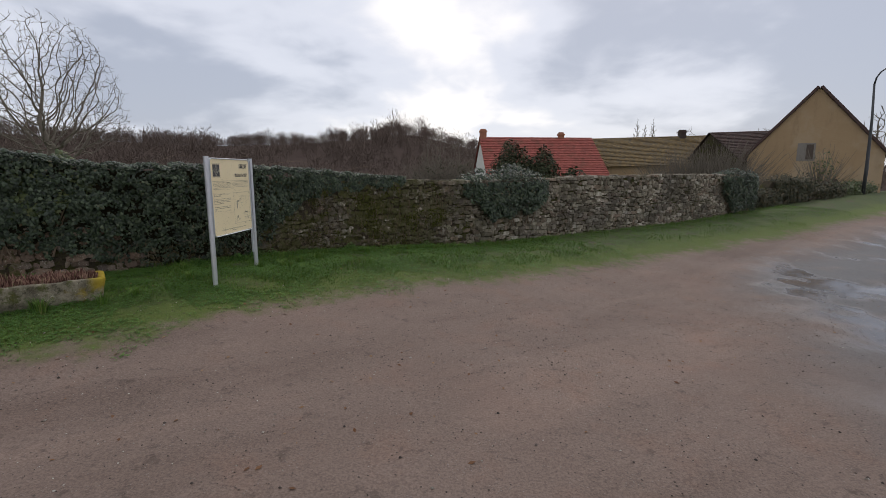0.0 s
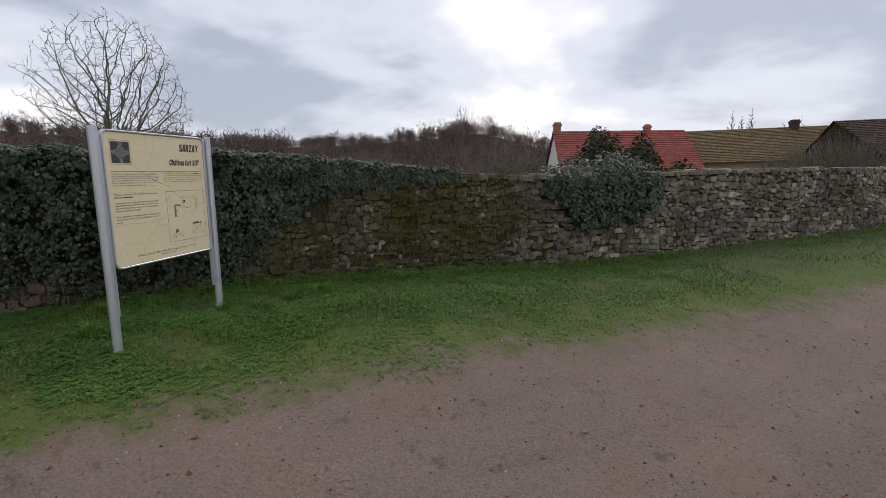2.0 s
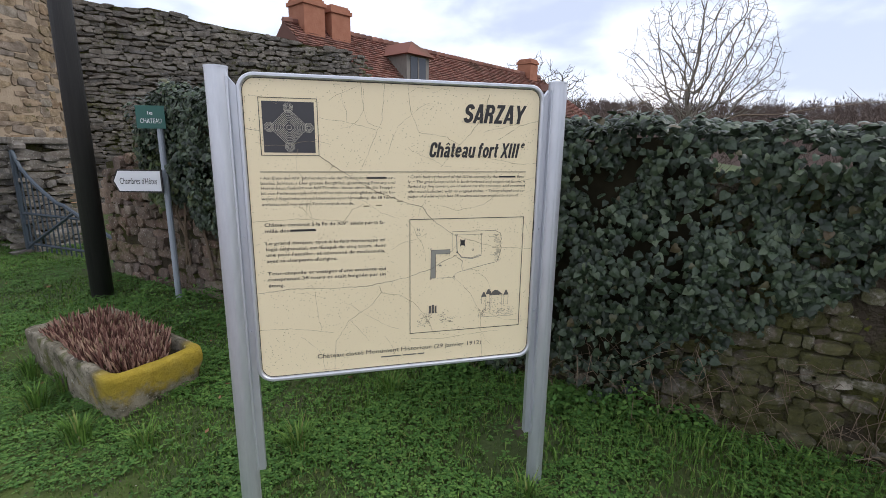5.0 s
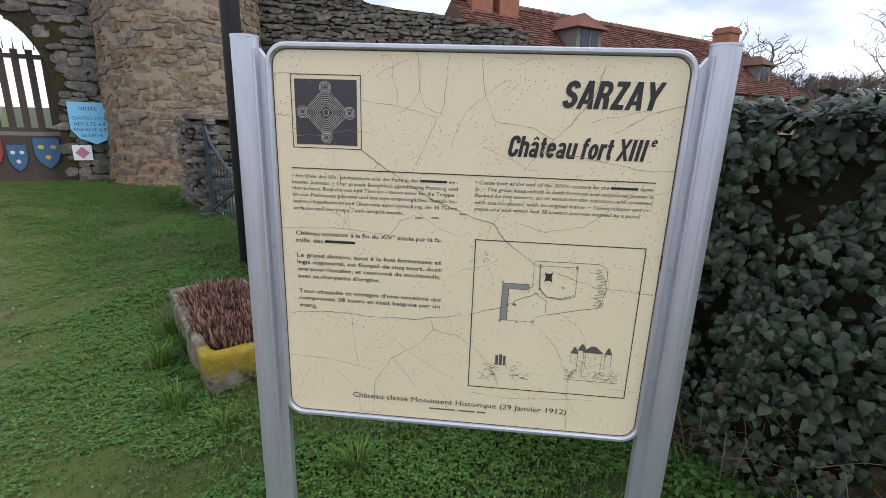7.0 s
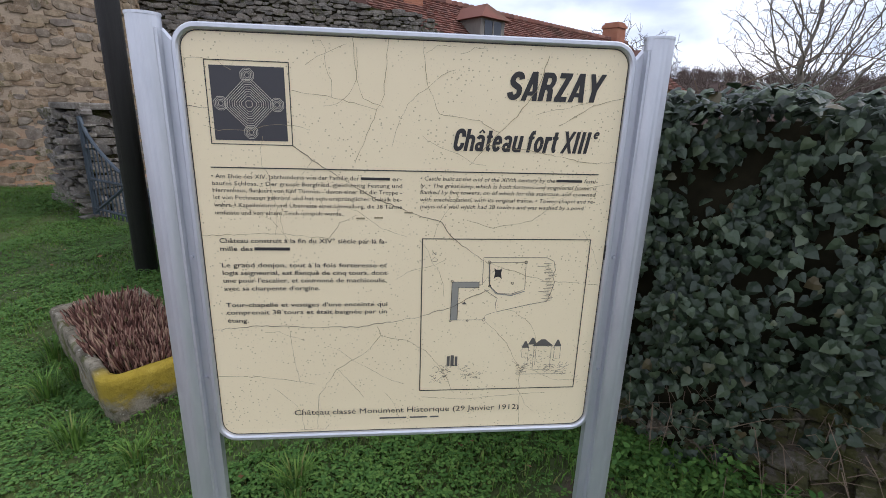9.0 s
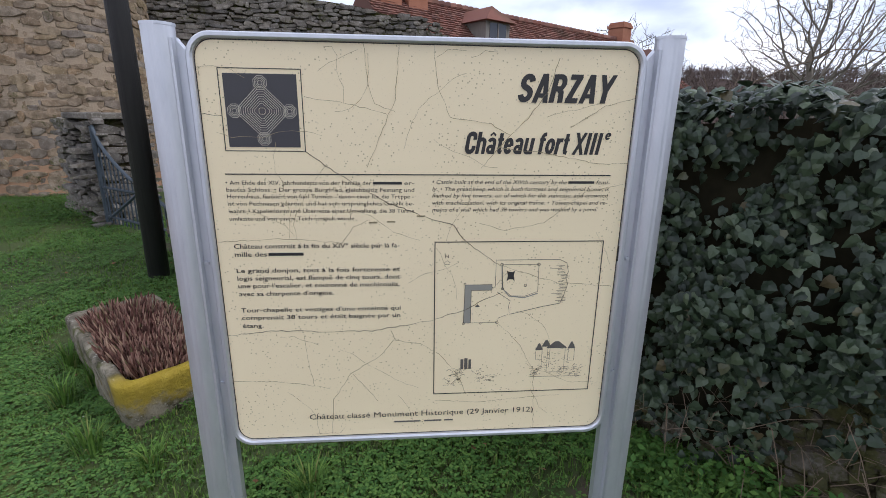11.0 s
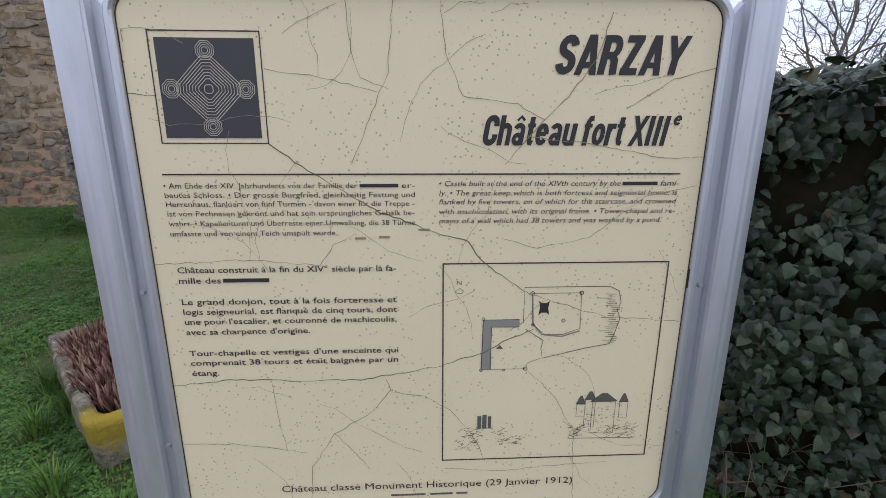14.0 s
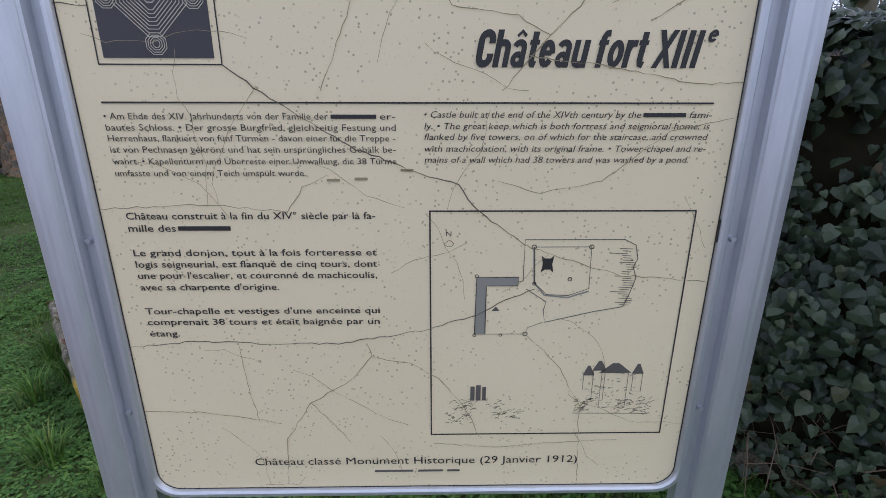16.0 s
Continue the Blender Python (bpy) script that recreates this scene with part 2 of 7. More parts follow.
grav = n.mix(n.math("MULTIPLY", pebm, 0.65), grav, n.mix(n.noise(p, 23, 1), (0.12, 0.1, 0.09), (0.36, 0.32, 0.28)))
asph_d = n.math("ADD", n.math("SUBTRACT", n.dot(p, (0.957, -0.29, 0), 0.0), 1.9), n.math("MULTIPLY", n.math("SUBTRACT", n.noise(p, 0.5, 4), 0.5), 2.4))
asph_f = n.math("MULTIPLY", n.step(asph_d, -0.5, 1.3), n.step(dist, 0.5, 2.2))
asph = n.mix(n.noise(p, 80, 3, 0.7), (0.055, 0.055, 0.06), (0.13, 0.125, 0.125))
asph = n.mix(n.math("MULTIPLY", n.step(n.noise(p, 1.3, 4), 0.5, 0.7), 0.5), asph, (0.15, 0.12, 0.105))
col = n.mix(asph_f, n.mix(gravel_f, soil, grav), asph)
n.color(col)
wet = n.math("MULTIPLY", asph_f, n.step(n.noise(n.scale(p, (0.7, 0.35, 1)), 0.9, 4, 0.55), 0.5, 0.6))
n.rough(n.math("SUBTRACT", n.math("SUBTRACT", 0.92, n.math("MULTIPLY", asph_f, 0.3)), n.math("MULTIPLY", wet, 0.5)))
n.bump(n.math("MULTIPLY", n.math("ADD", n.math("MULTIPLY", n.noise(p, 40, 5, 0.7), 0.8), n.math("MULTIPLY", pebm, 0.5)), n.math("SUBTRACT", 1.0, n.math("MULTIPLY", wet, 0.95))), 0.6, 0.02)


def leafy(name, stops, rough=0.55, spec=0.4, through_light=0.25):
    m = mat(name, rough=rough, spec=spec)
    n = Nodes(m)
    c = n.ramp(n.island(), stops)
    c = n.mix(n.noise(n.pos(), 2.2, 3), n.mix(1.0, c, (0.7, 0.75, 0.7), "MULTIPLY"), c)
    n.color(c)
    if through_light:
        n.b.inputs["Subsurface Weight"].default_value = 0.0
        n.b.inputs["Sheen Weight"].default_value = 0.0
    return m


M_IVY = leafy("ivy_leaf", [(0.0, (0.016, 0.025, 0.016)), (0.45, (0.036, 0.054, 0.031)), (0.8, (0.062, 0.088, 0.05)), (0.97, (0.1, 0.125, 0.072)), (1.0, (0.1, 0.07, 0.035))], 0.42, 0.34)
M_IVY_DRY = leafy("half_dry_ivy_leaf", [(0.0, (0.025, 0.028, 0.016)), (0.5, (0.05, 0.052, 0.026)), (0.85, (0.09, 0.075, 0.04)), (1.0, (0.13, 0.09, 0.05))], 0.6, 0.25)
M_IVY_PALE = leafy("pale_ivy_leaf", [(0.0, (0.04, 0.06, 0.02)), (0.6, (0.08, 0.11, 0.035)), (1.0, (0.13, 0.14, 0.05))], 0.5, 0.4)
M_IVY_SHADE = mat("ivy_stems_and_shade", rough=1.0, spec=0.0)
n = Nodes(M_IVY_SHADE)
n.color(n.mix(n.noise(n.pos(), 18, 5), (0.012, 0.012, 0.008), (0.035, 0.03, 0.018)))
M_TWIG = mat("dead_twig", (0.14, 0.1, 0.065), 0.9)
M_BLADE = leafy("grass_blade", [(0.0, (0.058, 0.12, 0.022)), (0.5, (0.105, 0.2, 0.036)), (0.85, (0.16, 0.26, 0.055)), (1.0, (0.2, 0.19, 0.07))], 0.65, 0.12)
M_WEED = leafy("clover_and_weed_leaf", [(0.0, (0.048, 0.115, 0.026)), (0.6, (0.09, 0.185, 0.04)), (1.0, (0.14, 0.24, 0.055))], 0.6, 0.15)
M_LITTER = leafy("fallen_leaf", [(0.0, (0.12, 0.05, 0.025)), (0.6, (0.2, 0.1, 0.05)), (1.0, (0.3, 0.18, 0.1))], 0.8, 0.2)
M_PEBBLE = leafy("pebble", [(0.0, (0.035, 0.028, 0.024)), (0.3, (0.08, 0.062, 0.053)), (0.65, (0.16, 0.125, 0.11)), (0.9, (0.32, 0.28, 0.24)), (1.0, (0.55, 0.52, 0.47))], 0.85, 0.3)
M_ALU = mat("weathered_aluminium", (0.52, 0.54, 0.57), 0.42, 0.75)
n = Nodes(M_ALU)
n.color(n.mix(n.noise(n.scale(n.pos(), (6, 6, 1.2)), 8, 5), (0.5, 0.52, 0.56), (0.66, 0.67, 0.7)))
n.rough(n.math("ADD", 0.36, n.math("MULTIPLY", n.noise(n.pos(), 20, 3), 0.2)))
M_INK = mat("dark_ink", (0.025, 0.023, 0.022), 0.6)
M_INK_SOFT = mat("grey_drawing_ink", (0.11, 0.1, 0.085), 0.7)
M_WALL_FAR = mat("ochre_render", rough=0.95, spec=0.1)
n = Nodes(M_WALL_FAR)
c = n.mix(n.noise(n.pos(), 0.8, 6, 0.65), (0.29, 0.2, 0.115), (0.38, 0.275, 0.165))
c = n.mix(n.math("MULTIPLY", n.step(n.noise(n.scale(n.pos(), (1, 1, 0.25)), 1.6, 5, 0.7), 0.48, 0.68), 0.4), c, (0.2, 0.145, 0.09))
n.color(n.mix(n.math("MULTIPLY", n.step(n.noise(n.pos(), 0.35, 4, 0.6), 0.5, 0.62), 0.4), c, (0.42, 0.34, 0.24)))
n.bump(n.noise(n.pos(), 12, 5, 0.7), 0.5, 0.03)
M_TWIGS = mat("bare_branch_bark", rough=0.9, spec=0.2)
n = Nodes(M_TWIGS)
n.color(n.mix(n.noise(n.pos(), 3, 4), (0.1, 0.085, 0.068), (0.2, 0.175, 0.14)))
M_WOOD_FAR = mat("winter_woods", rough=1.0, spec=0.0)
n = Nodes(M_WOOD_FAR)
n.color(n.mix(n.noise(n.scale(n.pos(), (1, 1, 2.5)), 0.12, 7, 0.7), (0.075, 0.058, 0.05), (0.16, 0.125, 0.106)))

M_HILL = mat("leaf_litter_hillside", rough=1.0, spec=0.0)
n = Nodes(M_HILL)
n.color(n.mix(n.noise(n.scale(n.pos(), (1, 1, 3)), 0.2, 7, 0.7), (0.05, 0.038, 0.034), (0.1, 0.076, 0.066)))


# ---- building helpers ----
def mesh_of(name, verts, faces, material, parent=None, smooth=False, label=""):
    me = bpy.data.meshes.new(name)
    me.from_pydata([tuple(a) for a in verts], [], [tuple(f) for f in faces])
    me.materials.append(material)
    if smooth:
        me.shade_smooth()
    ob = new(name, me)
    if parent:
        ob.parent = parent
    if label:
        ob["label"] = label
    return ob


def part(name, bm, material, parent=None, label="", smooth=False):
    me = bpy.data.meshes.new(name)
    bm.normal_update()
    bm.to_mesh(me)
    bm.free()
    me.materials.append(material)
    if smooth:
        me.shade_smooth()
    ob = new(name, me)
    if parent:
        ob.parent = parent
    if label:
        ob["label"] = label
    return ob


def thing(name, label, category, group="", kind="", at=(0, 0, 0)):
    ob = new(name)
    ob.empty_display_size = 0.1
    ob.location = at
    return tagged(ob, label, category, group, kind)


def box(bm, lo, hi, m=None, bevel=0.0):
    made = bmesh.ops.create_cube(bm, size=1)["verts"]
    for q in made:
        q.co = Vector([lo[i] + (q.co[i] + 0.5) * (hi[i] - lo[i]) for i in range(3)])
    if bevel:
        es = list({e for q in made for e in q.link_edges})
        made = [x for x in bmesh.ops.bevel(bm, geom=es, offset=bevel, segments=2, affect="EDGES", profile=0.6)["verts"]]
    if m is not None:
        bmesh.ops.transform(bm, matrix=m, verts=list({q for q in made if q.is_valid}))
    return bm


def tube(verts, faces, pts, radii, sides=6):
    """Adds a tapered tube along pts to the lists."""
    start = len(verts)
    for i, pnt in enumerate(pts):
        d = (pts[min(i + 1, len(pts) - 1)] - pts[max(i - 1, 0)]).normalized()
        a = d.cross(Vector((0.31, 0.17, 0.93)))
        a = a.normalized() if a.length > 1e-4 else Vector((1, 0, 0))
        b = d.cross(a)
        for k in range(sides):
            t = 2 * math.pi * k / sides
            verts.append(pnt + (a * math.cos(t) + b * math.sin(t)) * radii[i])
    for i in range(len(pts) - 1):
        for k in range(sides):
            a, b = start + i * sides + k, start + i * sides + (k + 1) % sides
            faces.append((a, b, b + sides, a + sides))
    faces.append(tuple(start + k for k in reversed(range(sides))))
    faces.append(tuple(start + (len(pts) - 1) * sides + k for k in range(sides)))


def ground_z(x, y):
    dx, dy = x - O1.x, y - O1.y
    s, v = dx * U1.x + dy * U1.y, dx * N1.x + dy * N1.y
    z = float(np.interp(s, (-14, -8, -4, -1.5, 1, 3, 12, 16, 30, 60), (0.12, 0.1, 0.08, 0.03, -0.1, -0.2, -0.2, -0.05, 0.3, 0.3)))
    w = min(1.0, max(0.0, (s + 12) / 5))
    z -= 0.12 * min(3.2, max(0.0, v - 1.6)) * w
    if v < -0.4 and s > -10.5:
        z -= min(1.7, (-0.4 - v) * 0.22)
    z += 0.018 * noise.noise((x * 1.3, y * 1.3, 0)) + 0.01 * noise.noise((x * 4, y * 4, 3))
    return z


# ---- ground ----
def axis_steps(lo, hi, near_lo, near_hi, fine):
    near = list(np.arange(near_lo, near_hi + 1e-6, fine))
    out, step, x = [], fine, near_hi
    while x < hi:
        step *= 1.35
        x += step
        out.append(x)
    left, step, x = [], fine, near_lo
    while x > lo:
        step *= 1.35
        x -= step
        left.append(x)
    return left[::-1] + near + out


gx, gy = axis_steps(-900, 900, -13, 14, 0.22), axis_steps(-900, 1200, -4, 22, 0.22)
gv = [(x, y, ground_z(x, y)) for y in gy for x in gx]
w = len(gx)
gf = [(j * w + i, j * w + i + 1, (j + 1) * w + i + 1, (j + 1) * w + i) for j in range(len(gy) - 1) for i in range(w - 1)]
ground = mesh_of("ground", gv, gf, M_GROUND, smooth=True)
tagged(ground, "grass verge, brown gravel yard and wet grey asphalt lane", "ground", kind="structure")


# ---- stone walls ----
def stone_shapes(count, seed):
    """Irregular unit blocks: x and z from -0.5 to 0.5, y from 0 (back) to -1 (face)."""
    rng = random.Random(seed)
    shapes = []
    for _ in range(count):
        vs, fs = [], []
        ring = []
        power = rng.uniform(5.0, 14.0)
        for k in range(8):
            a = math.pi * (k + 0.5) / 4 + rng.uniform(-0.34, 0.34)
            c, q = math.cos(a), math.sin(a)
            r = 0.5 * (abs(c) ** power + abs(q) ** power) ** (-1 / power) * rng.uniform(0.9, 1.08)
            ring.append((c * r, q * r))
        for y, shrink in ((0.0, 1.0), (-0.8, 0.99), (-1.0, 0.91)):
            slope = rng.uniform(-0.12, 0.12)
            for x, z in ring:
                vs.append((x * shrink, y + (rng.uniform(-0.07, 0.07) + slope * x * 2) * (y < 0), z * shrink))
        vs.append((rng.uniform(-0.12, 0.12), -1.06, rng.uniform(-0.12, 0.12)))
        for r in (0, 8):
            for k in range(8):
                fs.append((r + k, r + (k + 1) % 8, r + 8 + (k + 1) % 8, r + 8 + k))
        for k in range(8):
            fs.append((16 + k, 16 + (k + 1) % 8, 24))
        shapes.append((vs, fs))
    return shapes


SHAPES = stone_shapes(14, 5)


def lay_stones(parent, length, bottom, top, place, material, seed, course=(0.06, 0.13), width=(0.12, 0.36), depth=0.09, near=None, skip=None, start=0.0):
    """Courses of rubble on a wall's face. place(s, z) gives the point on the face, the way along it and the way out.
    Stones of the stretch near become parts of their own, the rest one joined part."""
    rng = random.Random(seed)
    shared = []
    if near:
        for vs, fs in SHAPES:
            me = bpy.data.meshes.new("stone")
            me.from_pydata(vs, [], fs)
            me.materials.append(material)
            shared.append(me)
    verts, faces, made = [], [], 0
    z = bottom
    while z < top(0.5 * length) + 0.4:
        h = rng.uniform(*course)
        s = start - rng.uniform(0, 0.2)
        while s < length:
            wd = rng.uniform(*width) * (0.7 + h / course[1] * 0.5) * rng.choice((0.6, 1.0, 1.0, 1.3))
            hh = h * rng.uniform(0.8, 1.2)
            cs, cz = s + wd / 2, z + h / 2 + rng.uniform(-0.025, 0.025) + 0.035 * math.sin(cs_wave(s, seed)) + 0.03 * noise.noise((s * 2.3, z * 2.3, seed))
            s += wd
            if cz + hh * 0.3 > top(cs) or (skip and skip(cs, cz)):
                continue
            pt, along, out = place(cs, cz)
            dp = depth * rng.uniform(0.5, 1.3)
            k = rng.randrange(len(SHAPES))
            tilt = rng.gauss(0, 0.09)
            sx, sz = max(0.03, wd * 1.04), max(0.025, hh * 1.08)
            up = Vector((0, 0, 1))
            a2, u2 = along * math.cos(tilt) + up * math.sin(tilt), up * math.cos(tilt) - along * math.sin(tilt)
            base = pt - out * 0.045
            if near and made < 300 and near[0] < cs < near[1] and near[2] < cz < near[3]:
                ob = new("stone", shared[k])
                ob.parent = parent
                ob.matrix_basis = Matrix(((a2.x * sx, -out.x * dp, u2.x * sz, base.x), (a2.y * sx, -out.y * dp, u2.y * sz, base.y), (a2.z * sx, -out.z * dp, u2.z * sz, base.z), (0, 0, 0, 1)))
                made += 1
                continue
            o = len(verts)
            vs, fs = SHAPES[k]
            for x, y, zz in vs:
                verts.append(base + a2 * (x * sx) - out * (y * dp) + u2 * (zz * sz))
            faces.extend(tuple(o + i for i in f) for f in fs)
        z += h
    if verts:
        ob = mesh_of("stonework", verts, faces, material, parent)
        ob["kind"] = "stuff"


def cs_wave(s, seed):
    return s * 1.7 + seed


def core_wall(name, parent, stations, thick, material, proud=-0.03):
    """The wall's body: stations are (point on the face, way out, bottom, top)."""
    vs, fs = [], []
    for pt, out, lo, hi in stations:
        f, b = pt + out * proud, pt - out * thick
        vs += [(f.x, f.y, lo), (f.x, f.y, hi), (b.x, b.y, hi), (b.x, b.y, lo)]
    for i in range(len(stations) - 1):
        a, c = 4 * i, 4 * i + 4
        for k in range(4):
            fs.append((a + k, a + (k + 1) % 4, c + (k + 1) % 4, c + k))
    fs += [(3, 2, 1, 0), tuple(len(vs) - 4 + k for k in range(4))]
    return mesh_of(name, vs, fs, material, parent)


wall_1 = thing("wall_garden", "long low rubble stone garden wall with moss and ivy", "wall", kind="structure")


def top1(s):
    return float(np.interp(s, (-2, -0.4, 2, 5, 8, 11.4, 15), (1.36, 1.33, 1.31, 1.36, 1.4, 1.43, 1.43))) + 0.035 * noise.noise((s * 2.1, 0, 4)) + 0.02 * noise.noise((s * 6.3, 2, 4))


def place1(s, z):
    return O1 + U1 * s + N1 * (0.03 * noise.noise((s * 0.8, z, 0))) + Vector((0, 0, z)), U1, N1


st = [i * 0.25 - 1.9 for i in range(76)]
core_wall("wall_core", wall_1, [(O1 + U1 * s, N1, -0.7, top1(s) - 0.03) for s in st], 0.45, M_MORTAR, -0.014)
lay_stones(wall_1, 1.7, -0.3, top1, place1, M_STONE, 11, course=(0.04, 0.1), width=(0.05, 0.18), depth=0.062, near=(-1.2, 0.7, 0.0, 1.3), start=-1.8)
lay_stones(wall_1, 16.8, -0.3, top1, place1, M_STONE, 15, course=(0.045, 0.115), width=(0.07, 0.23), depth=0.07, near=(2.2, 4.6, -0.1, 0.7), start=1.7)
# coping: rough flat stones laid across the top
rng = random.Random(21)
s, cv, cf = -1.8, [], []
while s < 16.8:
    wd = rng.uniform(0.1, 0.3)
    h = rng.uniform(0.05, 0.09)
    for d0, d1 in ((0.05, -0.24), (-0.23, -0.5)):
        o, (vs, fs) = len(cv), SHAPES[rng.randrange(14)]
        cz = top1(s + wd / 2) - 0.04 + rng.uniform(-0.02, 0.015)
        for x, y, zz in vs:
            cv.append(O1 + U1 * (s + wd / 2 + x * wd * 0.95) + N1 * ((d0 + d1) / 2 + zz * (d0 - d1) + rng.uniform(-0.01, 0.01)) + Vector((0, 0, cz - y * h)))
        cf.extend(tuple(o + i for i in f) for f in fs)
    s += wd
mesh_of("coping", cv, cf, M_STONE, wall_1, label="rough flat coping stones")["kind"] = "stuff"

wall_2 = thing("wall_roadside", "reddish rubble stone wall mostly hidden by ivy", "wall", kind="structure")


def top2(s):
    return float(np.interp(s, (-0.5, 3, 4.4, 5, 5.6, 6.3), (1.4, 1.42, 1.5, 1.58, 1.42, 1.3))) + 0.03 * noise.noise((s * 3, 7, 1))


def place2(s, z):
    return O2 + U2 * s + N2 * (0.03 * noise.noise((s * 0.8, z, 3))) + Vector((0, 0, z)), -U2, N2


core_wall("wall_core", wall_2, [(O2 + U2 * (i * 0.25 - 0.3), N2, -0.6, top2(i * 0.25 - 0.3) - 0.02) for i in range(27)], 0.45, M_MORTAR, 0.0)
lay_stones(wall_2, 2.6, -0.2, top2, place2, M_STONE, 13, course=(0.045, 0.1), width=(0.05, 0.17), depth=0.066)
lay_stones(wall_2, 6.25, -0.2, top2, place2, M_STONE_RED, 12, start=2.6, course=(0.06, 0.12), width=(0.08, 0.24), depth=0.075, near=(3.2, 6.25, 0.0, 1.3))


# ---- ivy ----
LEAF = [(0, 0, 0), (-0.27, -0.08, -0.02), (-0.47, 0.14, -0.07), (-0.36, 0.52, -0.07), (0, 1.0, -0.16), (0.36, 0.52, -0.07), (0.47, 0.14, -0.07), (0.27, -0.08, -0.02), (0, 0.34, 0.05)]
LEAF_F = [(i, 8, (i + 1)) for i in range(7)] + [(7, 8, 0)]
LEAF_F = [(a, c, b) for a, b, c in LEAF_F]


def leaf_frame(rng, out, droop=0.9, spread=0.75):
    nrm = (out + Vector((rng.uniform(-1, 1), rng.uniform(-1, 1), rng.uniform(-0.5, 1.1))) * spread).normalized()
    tip = Vector((rng.uniform(-1, 1), rng.uniform(-1, 1), -rng.uniform(0.2, 1.0) - droop * 0.3))
    tip = (tip - nrm * tip.dot(nrm)).normalized()
    return tip.cross(nrm), tip, nrm


def ivy_leaves(name, parent, spots, material, seed, size=(0.035, 0.075), single=0):
    """spots: (point, way out). The first few are leaves of their own, the rest one joined part."""
    rng = random.Random(seed)
    verts, faces = [], []
    shared = None
    if single:
        shared = bpy.data.meshes.new("leaf")
        shared.from_pydata(LEAF, [], LEAF_F)
        shared.materials.append(material)
    for i, (pt, out) in enumerate(spots):
        a, b, c = leaf_frame(rng, out)
        k = rng.uniform(*size)
        if i < single:
            ob = new("leaf", shared)
            ob.parent = parent
            ob.matrix_basis = Matrix(((a.x * k, b.x * k, c.x * k, pt.x), (a.y * k, b.y * k, c.y * k, pt.y), (a.z * k, b.z * k, c.z * k, pt.z), (0, 0, 0, 1)))
            continue
        o = len(verts)
        for x, y, z in LEAF:
            verts.append(pt + a * (x * k) + b * (y * k) + c * (z * k))
        faces.extend((o + f[0], o + f[1], o + f[2]) for f in LEAF_F)
    if verts:
        mesh_of(name, verts, faces, material, parent)["kind"] = "stuff"


def ivy_depth2(s):
    return 0.2 + 0.1 * noise.noise((s * 1.3, 3, 8))


def ivy_low2(s):
    """Lower edge of the ivy on the roadside wall."""
    return float(np.interp(s, (-2.4, -1.9, -1.2, -0.5, 0.0, 0.35, 0.65, 0.95, 1.5, 2.6, 3.3, 4.0, 4.6, 5.3, 5.9), (1.3, 1.27, 1.22, 1.14, 0.98, 0.7, 0.36, 0.12, 0.08, 0.12, 0.38, 0.48, 0.8, 1.15, 1.25))) + 0.16 * noise.noise((s * 3.1, 1, 2)) + 0.1 * noise.noise((s * 9, 1, 2))


def ivy_top2(s):
    return float(np.interp(s, (-2.4, -1.4, -0.2, 1, 3, 4.0, 4.8, 5.5, 5.9), (1.44, 1.5, 1.6, 1.66, 1.66, 1.82, 2.0, 1.75, 1.5))) + 0.05 * noise.noise((s * 4.3, 5, 2)) + 0.03 * noise.noise((s * 11, 5, 2))


def along2(s):
    """The walls' common face line: past the bend it follows the garden wall."""
    if s >= 0:
        return O2 + U2 * s, N2
    d = -s
    return O1 + U1 * (-1.76 + d), N1


ivy_2 = thing("ivy", "dense dark green ivy over the roadside stone wall", "ivy")
# near-black sheet behind the leaves: stems, with the shade of the gaps in its colour
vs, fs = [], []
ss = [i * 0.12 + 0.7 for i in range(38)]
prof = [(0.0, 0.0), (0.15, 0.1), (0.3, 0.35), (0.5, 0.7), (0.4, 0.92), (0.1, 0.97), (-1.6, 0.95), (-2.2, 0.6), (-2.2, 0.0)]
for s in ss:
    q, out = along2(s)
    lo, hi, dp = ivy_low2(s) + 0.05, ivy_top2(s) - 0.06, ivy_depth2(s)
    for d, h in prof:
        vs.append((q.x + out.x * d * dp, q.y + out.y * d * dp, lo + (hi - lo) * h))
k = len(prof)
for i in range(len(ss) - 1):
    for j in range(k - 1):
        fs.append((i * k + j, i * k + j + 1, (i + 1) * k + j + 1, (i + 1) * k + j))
mesh_of("stem_and_shade_mass", vs, fs, M_IVY_SHADE, ivy_2, label="dark inner sheet for stems and the shade between leaves")
rng = random.Random(31)
near_spots, spots = [], []
